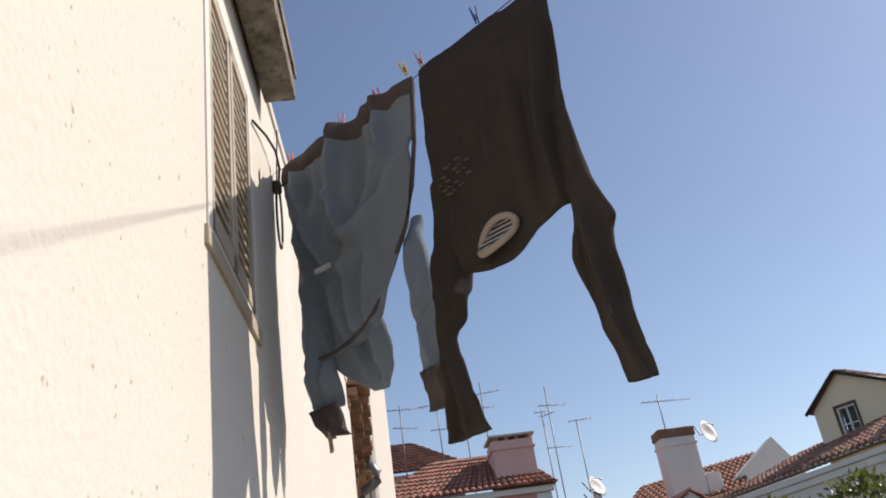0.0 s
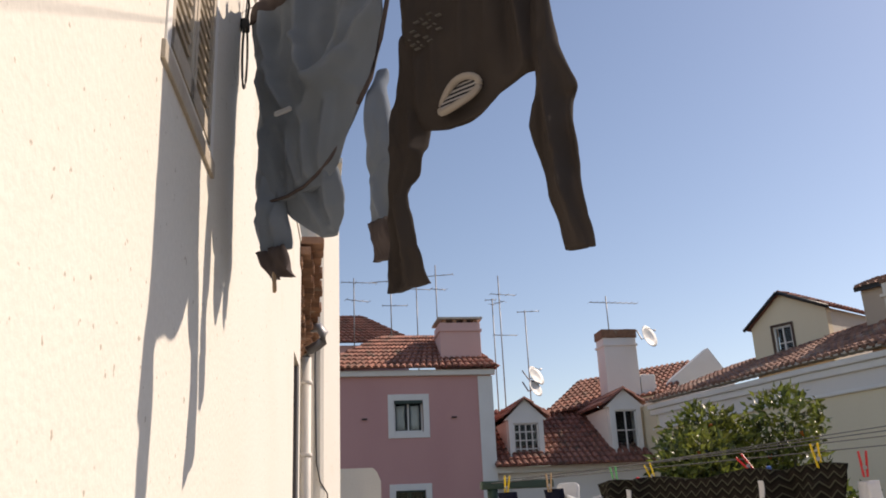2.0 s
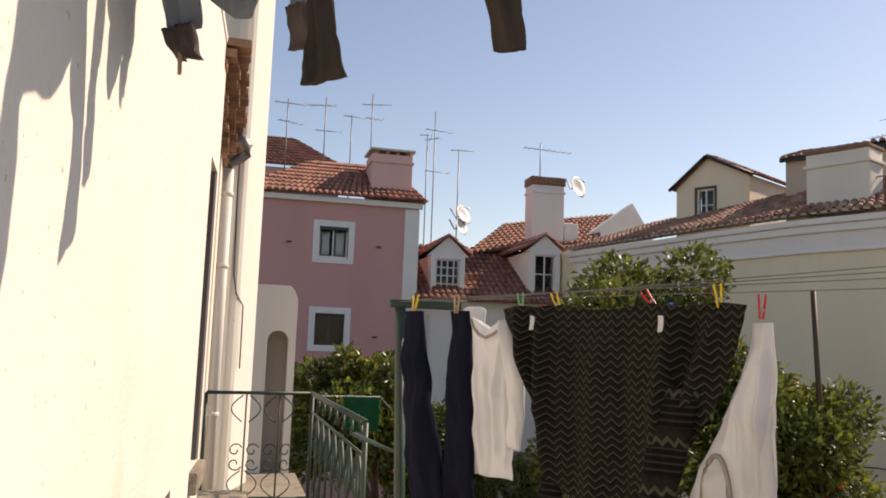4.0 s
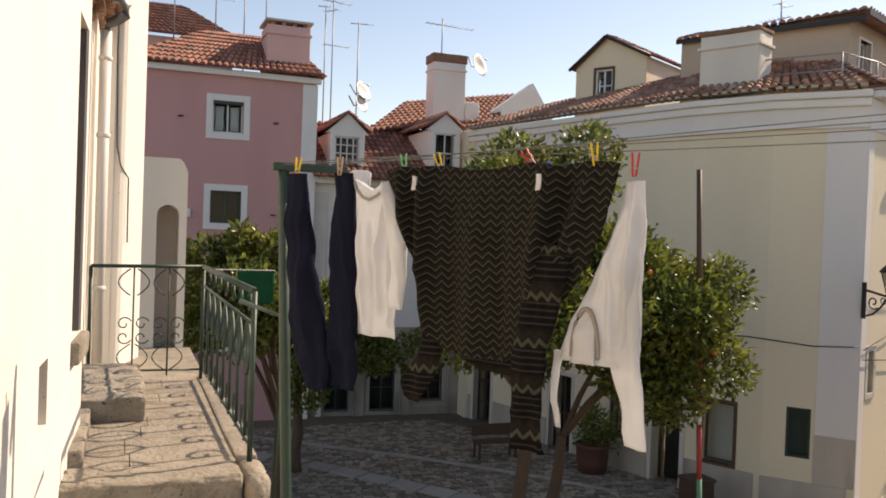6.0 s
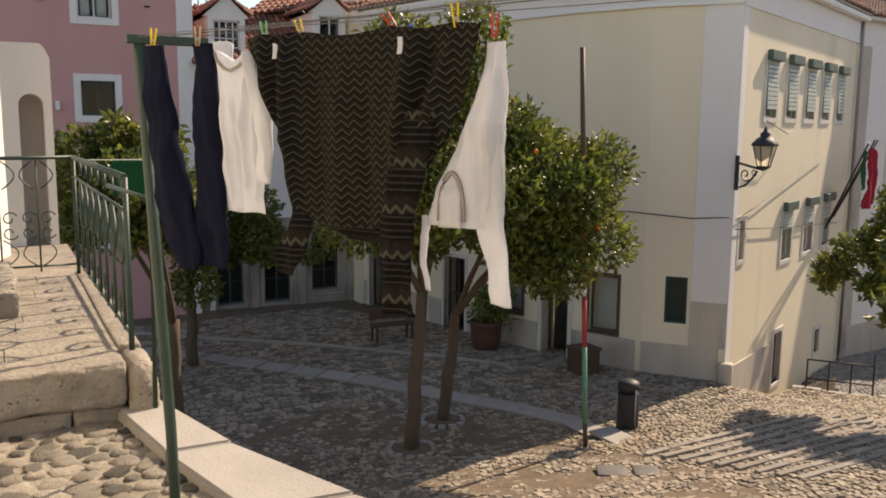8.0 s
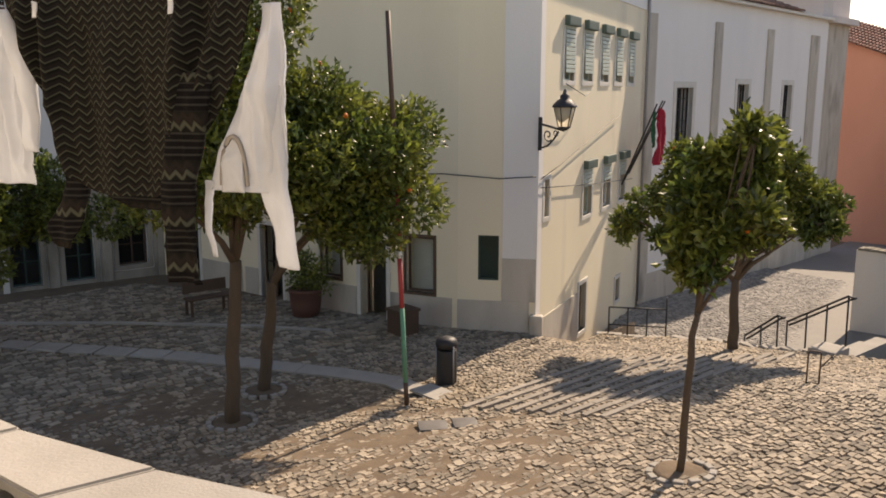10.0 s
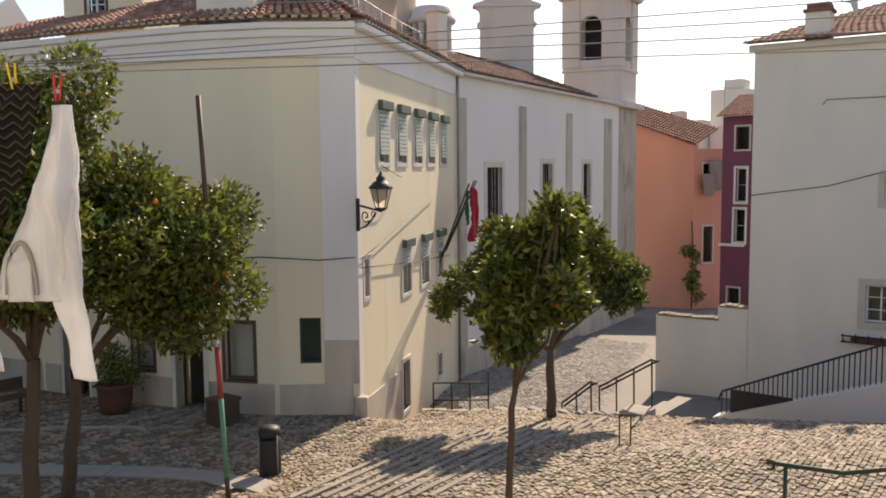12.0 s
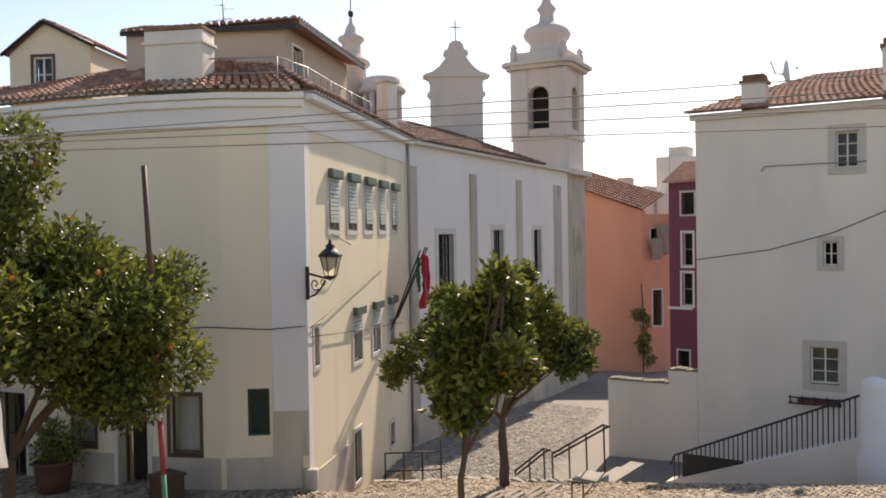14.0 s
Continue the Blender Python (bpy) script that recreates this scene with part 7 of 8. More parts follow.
lathe(bm, [(0.125, 0.085), (0.235, 0.52)], 6)
glass_lamp = part("lamp_glass", bm, material("frosted_lamp_glass", (0.62, 0.58, 0.48), 0.3, None, 4, 0.3, 30, 0.1, 0.0, translucent=0.6), lamp, m=lm)
glass_lamp.visible_shadow = False
bm = bmesh.new()
lathe(bm, [(0.28, 0.51), (0.27, 0.55), (0.17, 0.66), (0.10, 0.70), (0.11, 0.76), (0.06, 0.80), (0.03, 0.88), (0.008, 0.92)], 6)
part("hood", bm, M["black_iron"], lamp, m=lm)
part("spike", wire([(0, 0.02, 0.80), (0.16, 0.06, 0.84)], 0.008, 4), M["black_iron"], lamp, m=lm)

# ---- flags on the sunny wall ----
flag_red = material("red_flag_cloth", (0.45, 0.02, 0.045), 0.9, None, 6, 0.5, 200, 0.2, 0.1, translucent=0.2)
flag_green = material("green_flag_cloth", (0.02, 0.11, 0.05), 0.9, None, 6, 0.5, 200, 0.2, 0.1, translucent=0.2)
for foot, tip, mt, words, width, drop in (((21.92, 16.85, 2.81), (21.95, 15.66, 5.36), flag_green, "green flag hanging limp from a slanted pole", 0.10, 1.1),
                                          ((22.15, 16.92, 2.95), (22.5, 15.86, 5.44), flag_red, "plain red flag furled beside its slanted pole", 0.07, 0.9),
                                          ((22.55, 17.08, 3.1), (22.98, 16.12, 5.42), flag_red, "red flag hanging limp from a slanted pole", 0.50, 1.75)):
    foot, tip = Vector(foot), Vector(tip)
    fl = thing("flag", words, "flag", Matrix.Translation(foot), group="flags on the sunny wall")
    part("pole", wire([foot, tip], 0.025, 6), M["black_iron"], fl)
    back = (foot - tip).normalized()
    top = tip + back * 0.25
    side = -math.atan2(0.405, 0.914)
    part("cloth", hung([(0.0, -0.02, 0.05), (-0.3 * drop, -0.3 * width, width), (-0.65 * drop, -0.9 * width, width * 0.9), (-0.9 * drop, -1.3 * width, width * 0.5), (-drop, -1.2 * width, 0.0)], 14, 20, 0.05, 0.05, 7, 71 + width), mt, fl, m=Matrix.Translation(top) @ Matrix.Rotation(radians(20), 4, "Z"))

# ---- bollard bin, pole, pots, bench ----
bin_m = Matrix.Translation((10.7, 12.2, ground_z(10.7, 12.2) - 0.02))
lb = thing("litter_bin", "dark cylindrical metal litter bin with a domed lid", "litter bin", bin_m)
bm = bmesh.new()
lathe(bm, [(0.20, 0.0), (0.205, 0.04), (0.205, 0.70), (0.20, 0.72)], 20)
part("body", bm, M["black_iron"], lb, m=bin_m)
bm = bmesh.new()
lathe(bm, [(0.215, 0.78), (0.215, 0.86), (0.19, 0.93), (0.10, 0.97), (0.01, 0.98)], 20)
part("lid", bm, M["black_iron"], lb, m=bin_m)
for k in range(3):
    a = 2 * math.pi * k / 3 + 2.6
    part("stay", wire([(0.205 * math.cos(a), 0.205 * math.sin(a), 0.0), (0.205 * math.cos(a), 0.205 * math.sin(a), 0.82)], 0.02, 6), M["galv"], lb, m=bin_m)
red_paint = material("red_pole_paint", (0.40, 0.05, 0.05), 0.6, None, 9, 0.6, 60, 0.2, 0.1)
green_paint = material("green_pole_paint", (0.10, 0.30, 0.20), 0.6, None, 9, 0.6, 60, 0.2, 0.1)
pole = thing("pole", "tall wooden festival pole painted red and green", "pole", Matrix.Translation((9.22, 11.57, 0.1)))
P0, P1 = Vector((9.22, 11.57, 0.08)), Vector((8.92, 11.62, 7.02))
for a, b, mt in ((0.0, 0.07, M["brown_wood"]), (0.07, 0.27, green_paint), (0.27, 0.40, red_paint), (0.40, 0.42, M["white_frame"]), (0.42, 0.60, red_paint), (0.60, 1.0, M["brown_wood"])):
    bm = bmesh.new()
    tube(bm, [P0.lerp(P1, a), P0.lerp(P1, (a + b) / 2), P0.lerp(P1, b)], 0.043, 8)
    part("section", bm, mt, pole)


def shrub(x, y, r, h, tub, seed, words, tub_mat):
    z = ground_z(x, y)
    s = thing("potted_shrub", words, "potted plant", Matrix.Translation((x, y, z)))
    bm = bmesh.new()
    lathe(bm, [(tub * 0.8, 0.0), (tub * 0.95, 0.3), (tub, 0.62), (tub * 1.06, 0.64), (tub * 1.06, 0.72), (tub * 0.9, 0.72), (tub * 0.85, 0.66)], 16)
    part("tub", bm, M[tub_mat], s, m=Matrix.Translation((x, y, z)))
    if h:
        part("stem", wire([(x, y, z + 0.6), (x, y, z + 0.9)], 0.03), M["bark"], s)
        rr = random.Random(seed)
        cs = [(x + rr.uniform(-r, r) * 0.7, y + rr.uniform(-r, r) * 0.7, z + 0.8 + rr.uniform(0, h), 0.24) for k in range(12)]
        put(new("foliage", leaf_mesh("foliage", cs, 1600, 0.11, seed)), Matrix(), s)


shrub(11.35, 18.6, 0.5, 0.75, 0.42, 31, "dark shrub in a large terracotta tub by the wall", "terracotta")
tubz = ground_z(12.3, 15.6)
ptub = thing("planter_box", "square dark wooden planter box by the doorway", "planter", Matrix.Translation((12.3, 15.75, tubz)))
part("box", boxed(12.0, 15.4, tubz - 0.02, 12.55, 15.95, tubz + 0.55, bevel=0.02), M["brown_wood"], ptub)
part("rim", boxed(11.97, 15.37, tubz + 0.55, 12.58, 15.98, tubz + 0.62, bevel=0.01), M["brown_wood"], ptub)
bench = thing("bench", "small dark wooden bench against the shaded houses", "bench", Matrix.Translation((9.4, 20.5, 0)))
part("seat", boxed(8.9, 20.2, 0.42, 10.1, 20.6, 0.47, bevel=0.01), M["brown_wood"], bench)
part("backrest", boxed(8.9, 20.6, 0.55, 10.1, 20.64, 0.85, bevel=0.01), M["brown_wood"], bench)
for x in (8.95, 9.98):
    for y in (20.22, 20.56):
        part("leg", boxed(x, y, -0.02, x + 0.06, y + 0.06, 0.42), M["brown_wood"], bench)

# ---- hand rails by the steps down ----
rails = thing("hand_rail", "pair of bent iron hand rails on the steps down", "hand rail", Matrix.Translation((18, 9, 0)), group="hand rails by the steps")
for a, b, n in (((18.0, 10.05, 0.12), (18.0, 9.27, 0.77), 3), ((18.0, 9.05, 0.67), (18.0, 7.75, 1.50), 4)):
    a, b = Vector(a), Vector(b)
    for off in (0.0, 0.10):
        part("rail", wire([a + Vector((off, 0, -0.1 * (off > 0))), b + Vector((off, 0, -0.1 * (off > 0))), b + Vector((off, -0.12, -0.04))], 0.026, 6), M["black_iron"], rails)
    for k in range(n):
        p = a.lerp(b, k / (n - 1))
        part("post", wire([p, p + Vector((0.05, 0, -1.25))], 0.022, 6), M["black_iron"], rails)
low = thing("hand_rail", "iron hand rail with a curled end on the sunny setts", "hand rail", Matrix.Translation((9.9, 2.8, 1.4)), group="hand rails by the steps")
part("rail", wire([(10.02, 2.80, 2.42), (9.98, 2.76, 2.47), (9.9, 2.66, 2.48), (9.55, 1.9, 2.64), (9.3, 1.2, 2.93)], 0.026, 6), M["iron"], low)
part("curl", wire(spiral((10.0, 2.78, 2.40), 0.07, 0.03, 1.2, 5.2, 10, "y"), 0.02, 5), M["iron"], low)
part("post", wire([(9.86, 2.56, 2.49), (9.86, 2.56, ground_z(9.86, 2.56) - 0.05)], 0.024, 6), M["iron"], low)
part("post", wire([(9.4, 1.4, 2.84), (9.4, 1.4, ground_z(9.4, 1.4) - 0.05)], 0.024, 6), M["iron"], low)
hoop_z = ground_z(14.03, 6.49)
hoop = thing("iron_hoop", "small rusty iron hoop with a brace standing in the setts", "hoop barrier", Matrix.Translation((14.03, 6.49, hoop_z)))
part("bow", wire([(13.98, 6.57, hoop_z - 0.05), (13.98, 6.57, hoop_z + 0.55), (14.0, 6.56, hoop_z + 0.58), (14.06, 6.41, hoop_z + 0.58), (14.08, 6.40, hoop_z + 0.55), (14.08, 6.40, hoop_z - 0.05)], 0.016, 6), M["rust"], hoop)
part("cross_bar", wire([(13.98, 6.57, hoop_z + 0.02), (14.08, 6.40, hoop_z + 0.02)], 0.012, 5), M["rust"], hoop)
part("brace", wire([(14.08, 6.40, hoop_z + 0.30), (14.2, 6.24, hoop_z + 0.55)], 0.012, 5), M["rust"], hoop)
bar = thing("railing", "short iron railing at the foot of the sunny wall", "railing", Matrix.Translation((16.9, 13.1, -0.3)))
ra, rb = Vector((16.88, 13.15, -0.12)), Vector((17.75, 12.05, -0.12))
for z in (0.05, 0.5):
    part("rail", wire([ra + Vector((0, 0, z)), rb + Vector((0, 0, z))], 0.02, 5), M["black_iron"], bar)
for k in range(4):
    p = ra.lerp(rb, k / 3)
    part("post", wire([p - Vector((0, 0, 0.3)), p + Vector((0, 0, 0.5 + (0.3 if k == 3 else 0)))], 0.022, 5), M["black_iron"], bar)

# ---- stair fence before the white house ----
fence = thing("stair_fence", "black iron bar fence climbing a white stair wall", "fence", Matrix.Translation((22, 5, -0.5)))
FA, FB = Vector((22.0, 7.55, -0.66)), Vector((22.0, 2.75, 1.12))
bm = bmesh.new()
prism(bm, [(7.7, -2.4), (0.0, -2.4), (0.0, 1.95), (2.75, 1.10), (7.7, -0.72)], -0.25, 0.25)
bmesh.ops.recalc_face_normals(bm, faces=bm.faces)
mm = Matrix(((0, 0, 1, 22.0), (1, 0, 0, 0), (0, 1, 0, 0), (0, 0, 0, 1)))
part("stair_wall", bm, M["grey_wall"], fence, m=mm)
part("top_rail", wire([FA + Vector((0, 0.1, 0.35)), FA + Vector((0, 0, 0.60)), FB + Vector((0, 0, 0.98))], 0.03, 6), M["black_iron"], fence)
for k in range(42):
    f = k / 41
    p = FA.lerp(FB, f)
    part("bar", wire([p - Vector((0, 0, 0.12)), p + Vector((0, 0, 0.60 + 0.38 * f))], 0.016, 4), M["black_iron"], fence)
part("panel", boxed(21.9, 5.75, -0.62, 21.94, 7.3, 0.05), M["black_iron"], fence, "dark sheet panel tied to the fence", m=Matrix.Translation((0, 0, 0)))
pillar = thing("pillar", "white rendered gate pillar at the head of the stair", "pillar", Matrix.Translation((21.8, 2.9, 0)))
bm = bmesh.new()
lathe(bm, [(0.42, -1.0), (0.42, 0.55), (0.36, 0.62), (0.33, 2.2), (0.28, 2.34), (0.1, 2.42)], 14)
part("shaft", bm, M["white_trim"], pillar, m=Matrix.Translation((21.8, 2.75, 0)))
wbox = thing("flower_rack", "rusty iron flower rack under a window", "flower rack", m4 @ Matrix.Translation((3.6, -0.1, 0.6 - RZ)))
for z in (0.62, 0.80):
    part("bar", wire([(2.75, -0.30, z - RZ), (4.2, -0.30, z - RZ)], 0.025, 5), M["black_iron"], wbox, m=m4)
for k in range(5):
    s = 2.8 + 0.34 * k
    part("bracket", wire([(s, 0.0, 0.62 - RZ), (s, -0.30, 0.62 - RZ), (s, -0.30, 0.86 - RZ)], 0.018, 4), M["black_iron"], wbox, m=m4)
part("trough", boxed(3.0, -0.28, 0.64 - RZ, 4.15, -0.06, 0.76 - RZ, bevel=0.02), M["terracotta"], wbox, m=m4)

# ---- aerials and dishes ----
def aerial(x, y, z0, z1, arms, words="thin television aerial mast on a roof"):
    a = thing("aerial", words, "aerial", Matrix.Translation((x, y, z0)), group="aerials on the roofs")
    part("mast", wire([(x, y, z0 - 0.6), (x, y, z1)], 0.022, 5), M["galv"], a)
    for z, ln, turn, n in arms:
        d = Vector((math.cos(turn), math.sin(turn), 0))
        e = Vector((-d.y, d.x, 0))
        c = Vector((x, y, z))
        part("boom", wire([c - d * ln * 0.35, c + d * ln * 0.65], 0.014, 4), M["galv"], a)
        for k in range(n):
            p = c + d * ln * (-0.33 + 0.96 * k / max(1, n - 1))
            part("element", wire([p - e * 0.18, p + e * 0.18], 0.007, 4), M["galv"], a)


aerial(1.5, 29, 12.2, 14.3, [(14.15, 1.3, 0.1, 6), (13.5, 0.9, 0.4, 4)])
aerial(2.8, 29, 12.0, 14.5, [(14.2, 1.0, 2.9, 5), (13.3, 0.9, 0.0, 3)])
aerial(3.72, 29, 11.6, 13.95, [(13.9, 0.8, 0.1, 2)])
aerial(4.43, 29, 11.6, 14.8, [(14.4, 1.0, -0.3, 4), (13.9, 0.6, 0.2, 4)])
aerial(6.72, 29, 8.6, 14.4, [(13.7, 1.0, 0.2, 4), (13.4, 0.6, 2.2, 3), (12.2, 0.9, 0.1, 2)])
aerial(6.5, 29.2, 8.6, 13.6, [(13.55, 0.4, 3.0, 2)])
aerial(7.63, 29, 9.0, 13.1, [(13.05, 0.8, -0.2, 4)])
aerial(10.62, 28.7, 12.4, 13.55, [(13.3, 1.9, 0.1, 9)])
aerial(17.5, 19.5, 11.6, 13.2, [(12.7, 0.5, 0.3, 2), (12.3, 0.9, 1.8, 7)])
aerial(59.5, 21.0, 8.6, 12.4, [(12.2, 0.7, 0.5, 2), (11.3, 0.5, 0.5, 2)])
aerial(61.0, 20.6, 11.2, 13.2, [(13.0, 0.7, 0.5, 2)])


def dish(m, r, words):
    d = thing("satellite_dish", words, "satellite dish", m, group="satellite dishes on the roofs")
    bm = bmesh.new()
    lathe(bm, [(0.02, 0.0), (r * 0.4, 0.02 * r * 3), (r * 0.75, 0.16 * r), (r, 0.30 * r), (r * 1.02, 0.31 * r), (r * 0.75, 0.20 * r), (0.03, 0.04 - 0.06)], 22)
    part("reflector", bm, M["dish"], d, m=m)
    part("arm", wire([(0, r * 0.9, 0.25 * r), (0, r * 0.25, r * 0.95)], 0.012, 5), M["galv"], d, m=m)
    part("receiver", boxed(-0.04, r * 0.18, r * 0.9, 0.04, r * 0.32, r * 1.05, bevel=0.01), M["galv"], d, m=m)
    part("mount", wire([(0, 0, -0.02), (0, 0.05, -0.22), (0.0, 0.45, -0.3)], 0.025, 5), M["galv"], d, m=m)


dish(look((7.42, 27.6, 10.45), (1.0, 35, 6)), 0.36, "white satellite dish on the dormer roof")
dish(look((7.30, 27.3, 10.0), (1.0, 35, 6)), 0.30, "white satellite dish on the dormer roof")
dish(look((11.75, 28.05, 11.85), (6.5, 36, 9.3)), 0.40, "white satellite dish on a chimney")
dish(look((27.35, 5.95, 10.5), (24.0, 16.0, 9.2)), 0.42, "grey satellite dish beside a chimney")

# ---- wires across the walls ----
wires = thing("cable", "black overhead cables along the corner house", "cable", Matrix.Translation((13.4, 15.0, 3.6)))
for pts in ([(11.4, 18.6, 3.55), (12.55, 16.7, 3.72), (13.2, 15.3, 3.80), (14.0, 14.2, 3.72), (14.55, 13.55, 3.78)],):
    part("run", wire(pts, 0.014, 4), M["black_iron"], wires)
part("run", wire([m2 @ Vector(p) for p in ((0.05, -0.06, 3.7 + OFF), (1.6, -0.06, 3.95 + OFF), (2.8, -0.06, 4.2 + OFF), (7.0, -0.06, 5.0 + OFF))], 0.012, 4), M["black_iron"], wires)
part("run", wire([m2 @ Vector(p) for p in ((0.05, -0.06, 3.5 + OFF), (4.0, -0.06, 3.2 + OFF), (9.0, -0.06, 2.9 + OFF))], 0.010, 4), M["black_iron"], wires)
part("run", wire([m4 @ Vector(p) for p in ((0.0, -0.05, 4.9 - RZ), (2.2, -0.05, 5.2 - RZ), (4.0, -0.05, 5.7 - RZ), (5.6, -0.05, 6.4 - RZ))], 0.012, 4), M["black_iron"], wires)
part("run", wire([m4 @ Vector(p) for p in ((2.0, -0.05, 7.6 - RZ), (2.1, -0.05, 7.75 - RZ), (4.9, -0.05, 7.75 - RZ))], 0.015, 4), M["galv"], wires)
part("run", wire([m2 @ Vector(p) for p in ((1.0, -0.3, 5.9 + OFF), (2.8, -0.25, 5.6 + OFF), (3.3, -0.2, 5.7 + OFF))], 0.012, 4), M["black_iron"], wires)

# ---- washing on the far plum house ----
wash = thing("washing", "patterned washing hanging from the orange house", "washing", Matrix.Translation((51, 18.5, 4)))
part("cloth", hung([(6.6, -0.5, 0.5), (6.0, -0.45, 0.5), (5.3, -0.3, 0.4)], 12, 10, 0.03, 0.05, 5, 81.0), M["grey_rib"], wash, m=Matrix.Translation((50.6, 18.7, -1.2)) @ Matrix.Rotation(radians(-30), 4, "Z"))

# ---- climbing plant, wall lamp and drying cloth by the orange house ----
rv = random.Random(77)
vine = thing("climbing_plant", "dark climbing plant with pots at the orange house corner", "plant", Matrix.Translation((49.7, 19.2, -2.3)))
part("stem", wire([(49.75, 19.3, -3.7), (49.7, 19.25, -0.5), (49.75, 19.3, 1.6), (49.7, 19.35, 2.6)], 0.05, 6), M["bark"], vine)
vc = [(49.6 + rv.uniform(-0.25, 0.1), 19.2 + rv.uniform(-0.5, 0.35), -2.2 + 0.3 * k, rv.uniform(0.12, 0.36)) for k in range(11)]
put(new("foliage", leaf_mesh("foliage", vc, 1000, 0.2, 77)), Matrix(), vine)
drying = thing("cloth", "grey and white cloth drying high on the pink side wall", "cloth", Matrix.Translation((50.6, 18.4, 5.0)))
dm, dl = wall_frame((50.0, 19.4), (52.5, 18.0), 0.0)
part("cloth", hung([(6.2, 0.9, 2.2), (5.4, 1.0, 2.1), (4.4, 1.1, 2.0)], 16, 14, 0.06, 0.06, 3, 91.0), M["grey_rib"], drying, m=dm @ Matrix.Translation((0, -0.25, 0)))

# ---- gutter slabs, step edgings and setts ----
gutter = thing("gutter", "pale stone gutter slabs across the square", "gutter", kind="structure")
GP = [(3.2, 22.2), (4.6, 20.85), (7.24, 17.53), (9.4, 14.2), (10.0, 13.0), (10.05, 11.4)]
for (a, b) in zip(GP, GP[1:]):
    a, b = Vector((*a, 0)), Vector((*b, 0))
    n = round((b - a).length / 0.8)
    for k in range(n):
        p = a.lerp(b, (k + 0.5) / n)
        ang = math.atan2(b.y - a.y, b.x - a.x)
        bm = boxed(-0.39, -0.27, -0.05, 0.39, 0.27, 0.0, bevel=0.01)
        part("slab", bm, M["kerb"], gutter, m=Matrix.Translation((p.x, p.y, ground_z(p.x, p.y) + 0.035 + rnd.uniform(0, 0.01))) @ Matrix.Rotation(ang, 4, "Z"))
KL = [(3.4, 24.1), (4.75, 22.97), (7.42, 20.79), (9.74, 18.5), (11.0, 16.9)]
for (a, b) in zip(KL, KL[1:]):
    a, b = Vector((*a, 0)), Vector((*b, 0))
    n = round((b - a).length / 0.7)
    for k in range(n):
        p = a.lerp(b, (k + 0.5) / n)
        part("edging_stone", boxed(-0.34, -0.06, -0.06, 0.34, 0.06, 0.0, bevel=0.01), M["kerb"], gutter, m=Matrix.Translation((p.x, p.y, ground_z(p.x, p.y) + 0.045)) @ Matrix.Rotation(math.atan2(b.y - a.y, b.x - a.x), 4, "Z"))
steps = thing("steps", "shallow steps edged with pale stone across the square", "steps", kind="structure")
for k in range(9):
    f = k / 8
    a = Vector((9.65, 10.5, 0)).lerp(Vector((10.45, 8.1, 0)), f)
    b = Vector((14.1, 10.75, 0)).lerp(Vector((16.8, 8.25, 0)), f)
    n = 8
    for i in range(n):
        p, q = a.lerp(b, i / n), a.lerp(b, (i + 1) / n)
        c = (p + q) / 2
        ang = math.atan2(q.y - p.y, q.x - p.x)
        ln = (q - p).length
        bm = boxed(-ln / 2 + 0.006, -0.055, -0.12, ln / 2 - 0.006, 0.055, 0.0, bevel=0.012)
        part("edging", bm, M["edging"], steps, m=Matrix.Translation((c.x, c.y, ground_z(c.x, c.y) + 0.036 + 0.014 * rnd.random())) @ Matrix.Rotation(ang, 4, "Z"))
for k in range(7):
    y = 7.5 + 0.36 * k
    part("tread", boxed(17.75, y, -1.7, 19.8, y + 0.36, 0.25 - 0.18 * k, bevel=0.012), M["kerb"], steps)
bm = lumpy(boxed(17.3, 7.62, 0.0, 17.98, 8.2, 0.42, bevel=0.03), 0.008, 5, 3)
part("head_stone", bm, M["kerb"], steps)
for k in range(11):
    y = 7.9 + 0.5 * k
    a, b = Vector((edge_x(y), y, 0)), Vector((edge_x(y + 0.49), y + 0.49, 0))
    em, el = wall_frame(a, b, ground_z(a.x - 0.1, y + 0.25))
    part("edge_stone", boxed(0.0, -0.05, -0.3, el, 0.17, 0.03, bevel=0.015), M["kerb"], steps, m=em)


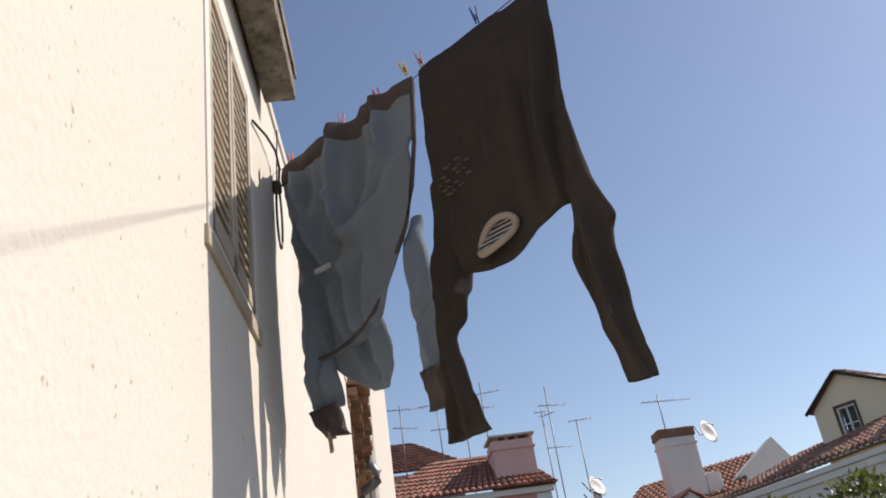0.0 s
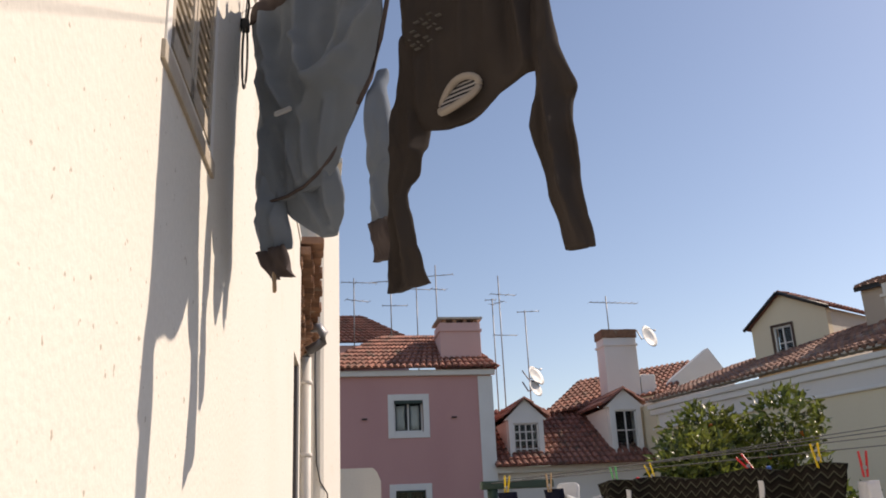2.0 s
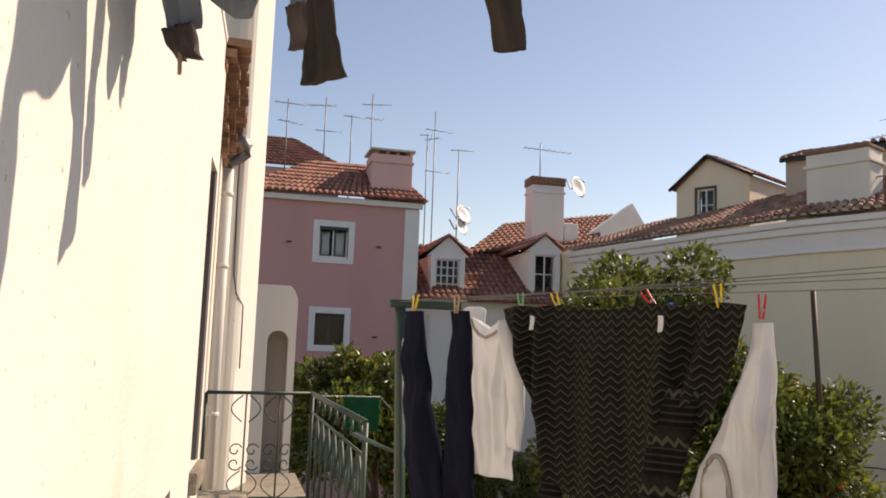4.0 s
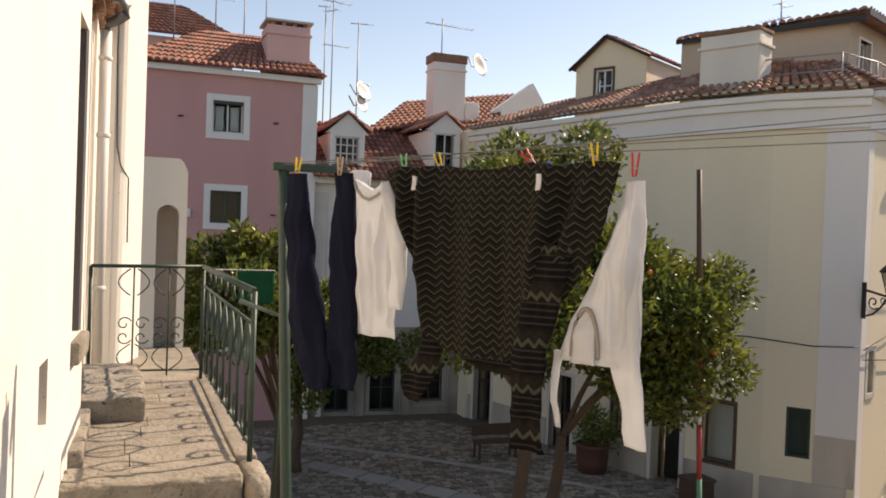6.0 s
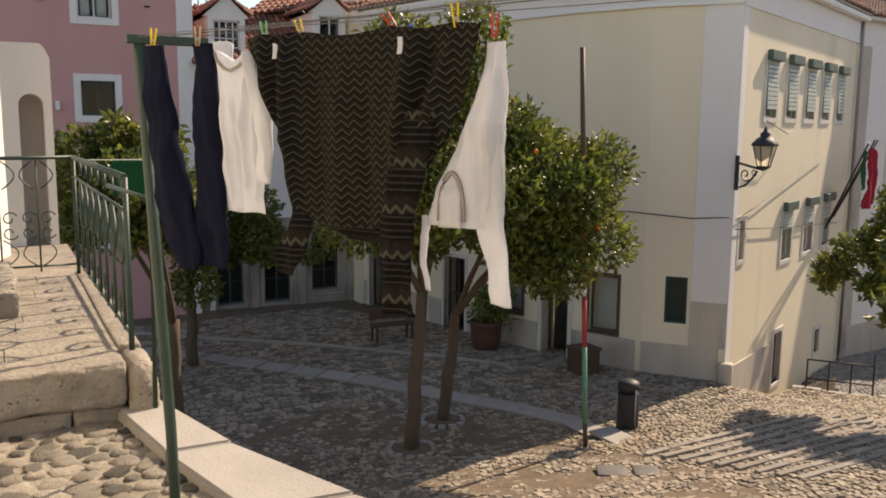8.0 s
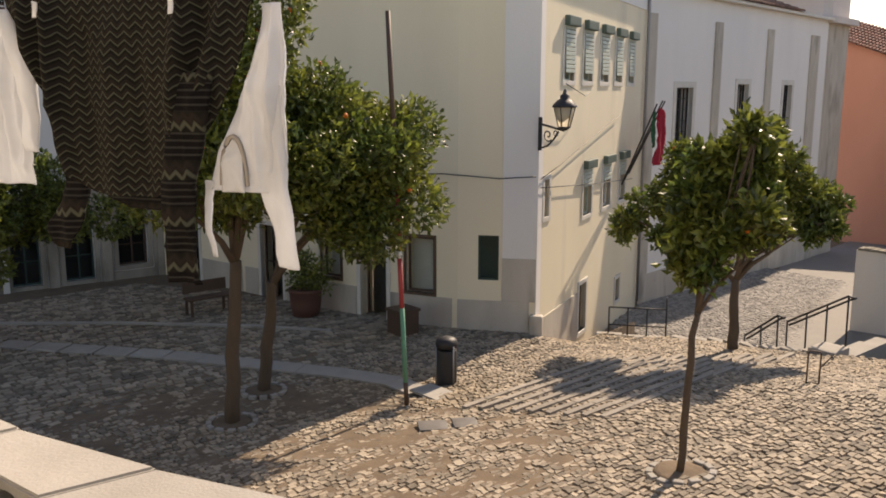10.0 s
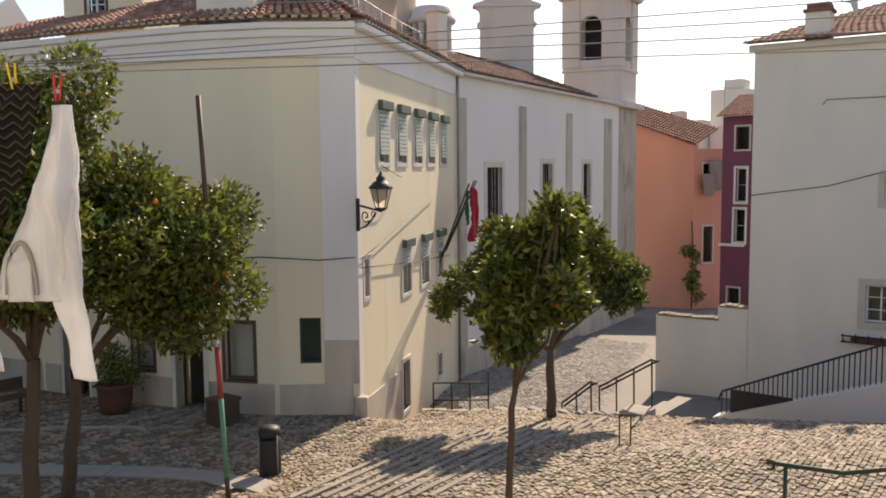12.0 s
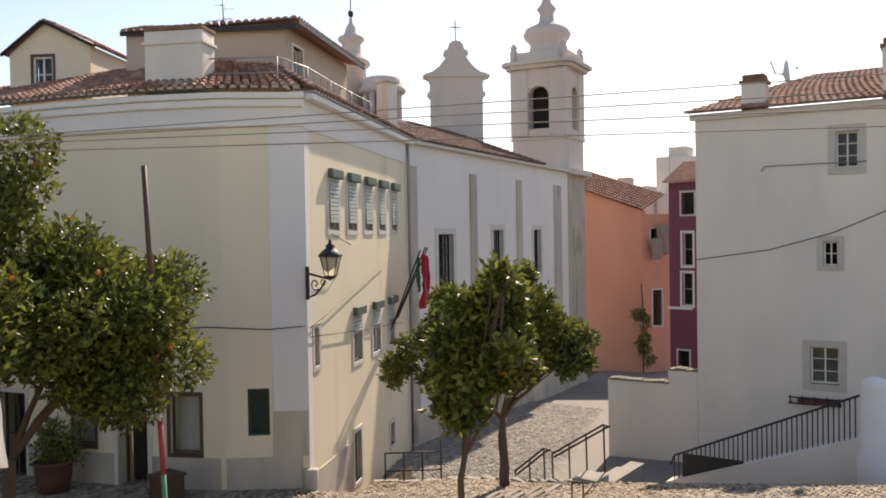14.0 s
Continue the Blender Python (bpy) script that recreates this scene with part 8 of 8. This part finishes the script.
def sett_mesh(cells, material_name, name, height=ground_z):
    """Low pillow-shaped stones on the ground: cells of (x, y, half length, half width, turn, rise)."""
    c = np.array(cells)
    n = len(c)
    base = np.array([(-1, -1, 0), (1, -1, 0), (1, 1, 0), (-1, 1, 0), (-0.84, -0.80, 1), (0.84, -0.80, 1), (0.84, 0.80, 1), (-0.84, 0.80, 1)], float)
    v = np.repeat(base[None], n, 0)
    v[:, :, 0] *= c[:, 2:3]
    v[:, :, 1] *= c[:, 3:4]
    v[:, :, 2] *= c[:, 5:6]
    v[:, :4, 2] -= 0.05
    v[:, 4:, :2] += np.random.default_rng(4).normal(scale=0.009, size=(n, 4, 2))
    v[:, 4:, 2] += np.random.default_rng(5).normal(scale=0.005, size=(n, 4))
    cs, sn = np.cos(c[:, 4])[:, None], np.sin(c[:, 4])[:, None]
    x = v[:, :, 0] * cs - v[:, :, 1] * sn + c[:, 0:1]
    y = v[:, :, 0] * sn + v[:, :, 1] * cs + c[:, 1:2]
    gz = np.array([height(a, b) for a, b in c[:, :2]])[:, None]
    pts = np.stack([x, y, v[:, :, 2] + gz], -1).reshape(-1, 3)
    quads = np.array([(4, 5, 6, 7), (0, 1, 5, 4), (1, 2, 6, 5), (2, 3, 7, 6), (3, 0, 4, 7)])
    f = (np.arange(n)[:, None, None] * 8 + quads[None]).reshape(-1, 4)
    me = bpy.data.meshes.new(name)
    me.from_pydata(pts.tolist(), [], f.tolist())
    me.materials.append(M[material_name])
    return me


def silt_and_shade(x, y):
    """How deep the earth lies over the setts around the trees, 0 to 1; its dark soil also paints the shade there."""
    patch = 0.62 + 0.9 * noise.noise(Vector((x * 0.45, y * 0.6, 3.0))) + 0.9 * noise.noise(Vector((x * 2.3, y * 2.3, 8.0)))
    return max(0.0, min(1.0, patch)) * (1 - smooth(8.8, 11.5, x)) * (1 - 0.55 * smooth(14.5, 17.0, y)) * smooth(5.5, 7.5, y)


cells = []
rs = random.Random(21)
y = -1.0
while y < 25.0:
    w = rs.uniform(0.038, 0.055) * (1.0 if y < 15 else 1.6)
    x = 3.0 + rs.uniform(0, 0.1)
    while x < edge_x(y) - 0.2:
        big = 1.0 if y < 15 else 1.6
        h = rs.uniform(0.038, 0.085) * big
        a = 0.14 * math.sin(x * 0.5) + rs.uniform(-0.16, 0.16)
        if not (y > 13.65 and x > 15.0 - 0.5 * (y - 13.65) and y > 13.65 + 0.443 * (x - 14.7)) and not (y < 8 and x < 4):
            cells.append((x + h, y + w + 0.10 * math.sin(x * 0.9), h * 0.97, w * 0.95, a, rs.uniform(0.0, 0.022) - 0.040 * silt_and_shade(x, y)))
        x += 2 * h + 0.008
    y += 2 * w + 0.006
sett_ob = new("setts", sett_mesh(cells, "cobble", "setts"))
put(sett_ob, Matrix(), ground)
tagged(sett_ob, "worn uneven stone setts with dusty joints", kind="stuff")

# setts of the lower street
lower = []
y = 8.0
while y < 20.0:
    x = 17.9 + rs.uniform(0, 0.1)
    while x < 36.0:
        h = rs.uniform(0.07, 0.11)
        if x > edge_x(y) + 0.1 and y < 13.6 + 0.443 * (x - 14.7):
            lower.append((x + h, y + 0.06 * math.sin(x * 0.7), h * 0.94, 0.062, rs.uniform(-0.08, 0.08), rs.uniform(0.002, 0.009)))
        x += 2 * h + 0.006
    y += 0.14
low_ob = new("setts", sett_mesh(lower, "street", "lower_setts", lambda a, b: STREET + 0.03 - 1.75 * max(0.0, a - 22.0) / 38.0))
put(low_ob, Matrix(), street)
tagged(low_ob, "grey worn setts of the lower street", kind="stuff")

# larger rounded cobbles of the landing
rc = random.Random(5)
shapes = []
for k in range(8):
    bm = bmesh.new()
    bmesh.ops.create_icosphere(bm, subdivisions=2, radius=1.0)
    for v in bm.verts:
        v.co += noise.noise_vector(v.co * 1.6 + Vector((k * 7, 0, 0))) * 0.42
        v.co.z = min(v.co.z, 0.55 + 0.12 * noise.noise(v.co * 2.0))
    for f in bm.faces:
        f.smooth = True
    shapes.append(as_mesh("cobble", bm, M["cobble_big"]))
y = 3.0
while y < 5.0:
    x = -0.2 + rc.uniform(0, 0.06)
    right = 0.86 + 0.155 * (4.7 - y) if y < 4.7 else 0.84
    while x < right:
        r = rc.uniform(0.04, 0.085)
        ob = new("cobble", rc.choice(shapes))
        put(ob, Matrix.Translation((x + r, y + rc.uniform(-0.02, 0.02), 4.052)) @ Matrix.Rotation(rc.uniform(0, 6.3), 4, "Z") @ Matrix.Diagonal((r, r * rc.uniform(0.7, 0.95), rc.uniform(0.03, 0.048), 1)), terrace)
        x += 2 * r
    y += 0.115

# eave tiles along the shaded front, one by one
bm = bmesh.new()
for z0, r in ((0.0, 0.095),):
    n = 6
    a = [bm.verts.new((r * math.cos(math.pi * k / n), -0.30, r * math.sin(math.pi * k / n))) for k in range(n + 1)]
    b = [bm.verts.new((0.85 * r * math.cos(math.pi * k / n), 0.10, 0.85 * r * math.sin(math.pi * k / n))) for k in range(n + 1)]
    c = [bm.verts.new((0.8 * r * math.cos(math.pi * k / n), -0.30, 0.8 * r * math.sin(math.pi * k / n))) for k in range(n + 1)]
    for k in range(n):
        bm.faces.new((a[k], a[k + 1], b[k + 1], b[k]))
        bm.faces.new((a[k], c[k], c[k + 1], a[k + 1]))
tile_me = as_mesh("tile", bm, M["old_tile"])
bm = boxed(-0.075, -0.285, -0.01, 0.075, 0.05, 0.06, bevel=0.01)
fill_me = as_mesh("tile_mortar", bm, M["mortar"])
for a, b in list(zip(W1, W1[1:])) + [tuple(W2)]:
    m, ln = wall_frame(a, b, EAVE + (0.42 if a != W2[0] else -0.02) - (0.38 if a != W2[0] else 0))
    n = round(ln / 0.235)
    for k in range(n):
        s = ln * (k + 0.5) / n
        for nm, me, dz in (("tile", tile_me, 0.02), ("tile_mortar", fill_me, 0.0)):
            ob = new(nm, me)
            put(ob, m @ Matrix.Translation((s, 0, dz)), corner_house)
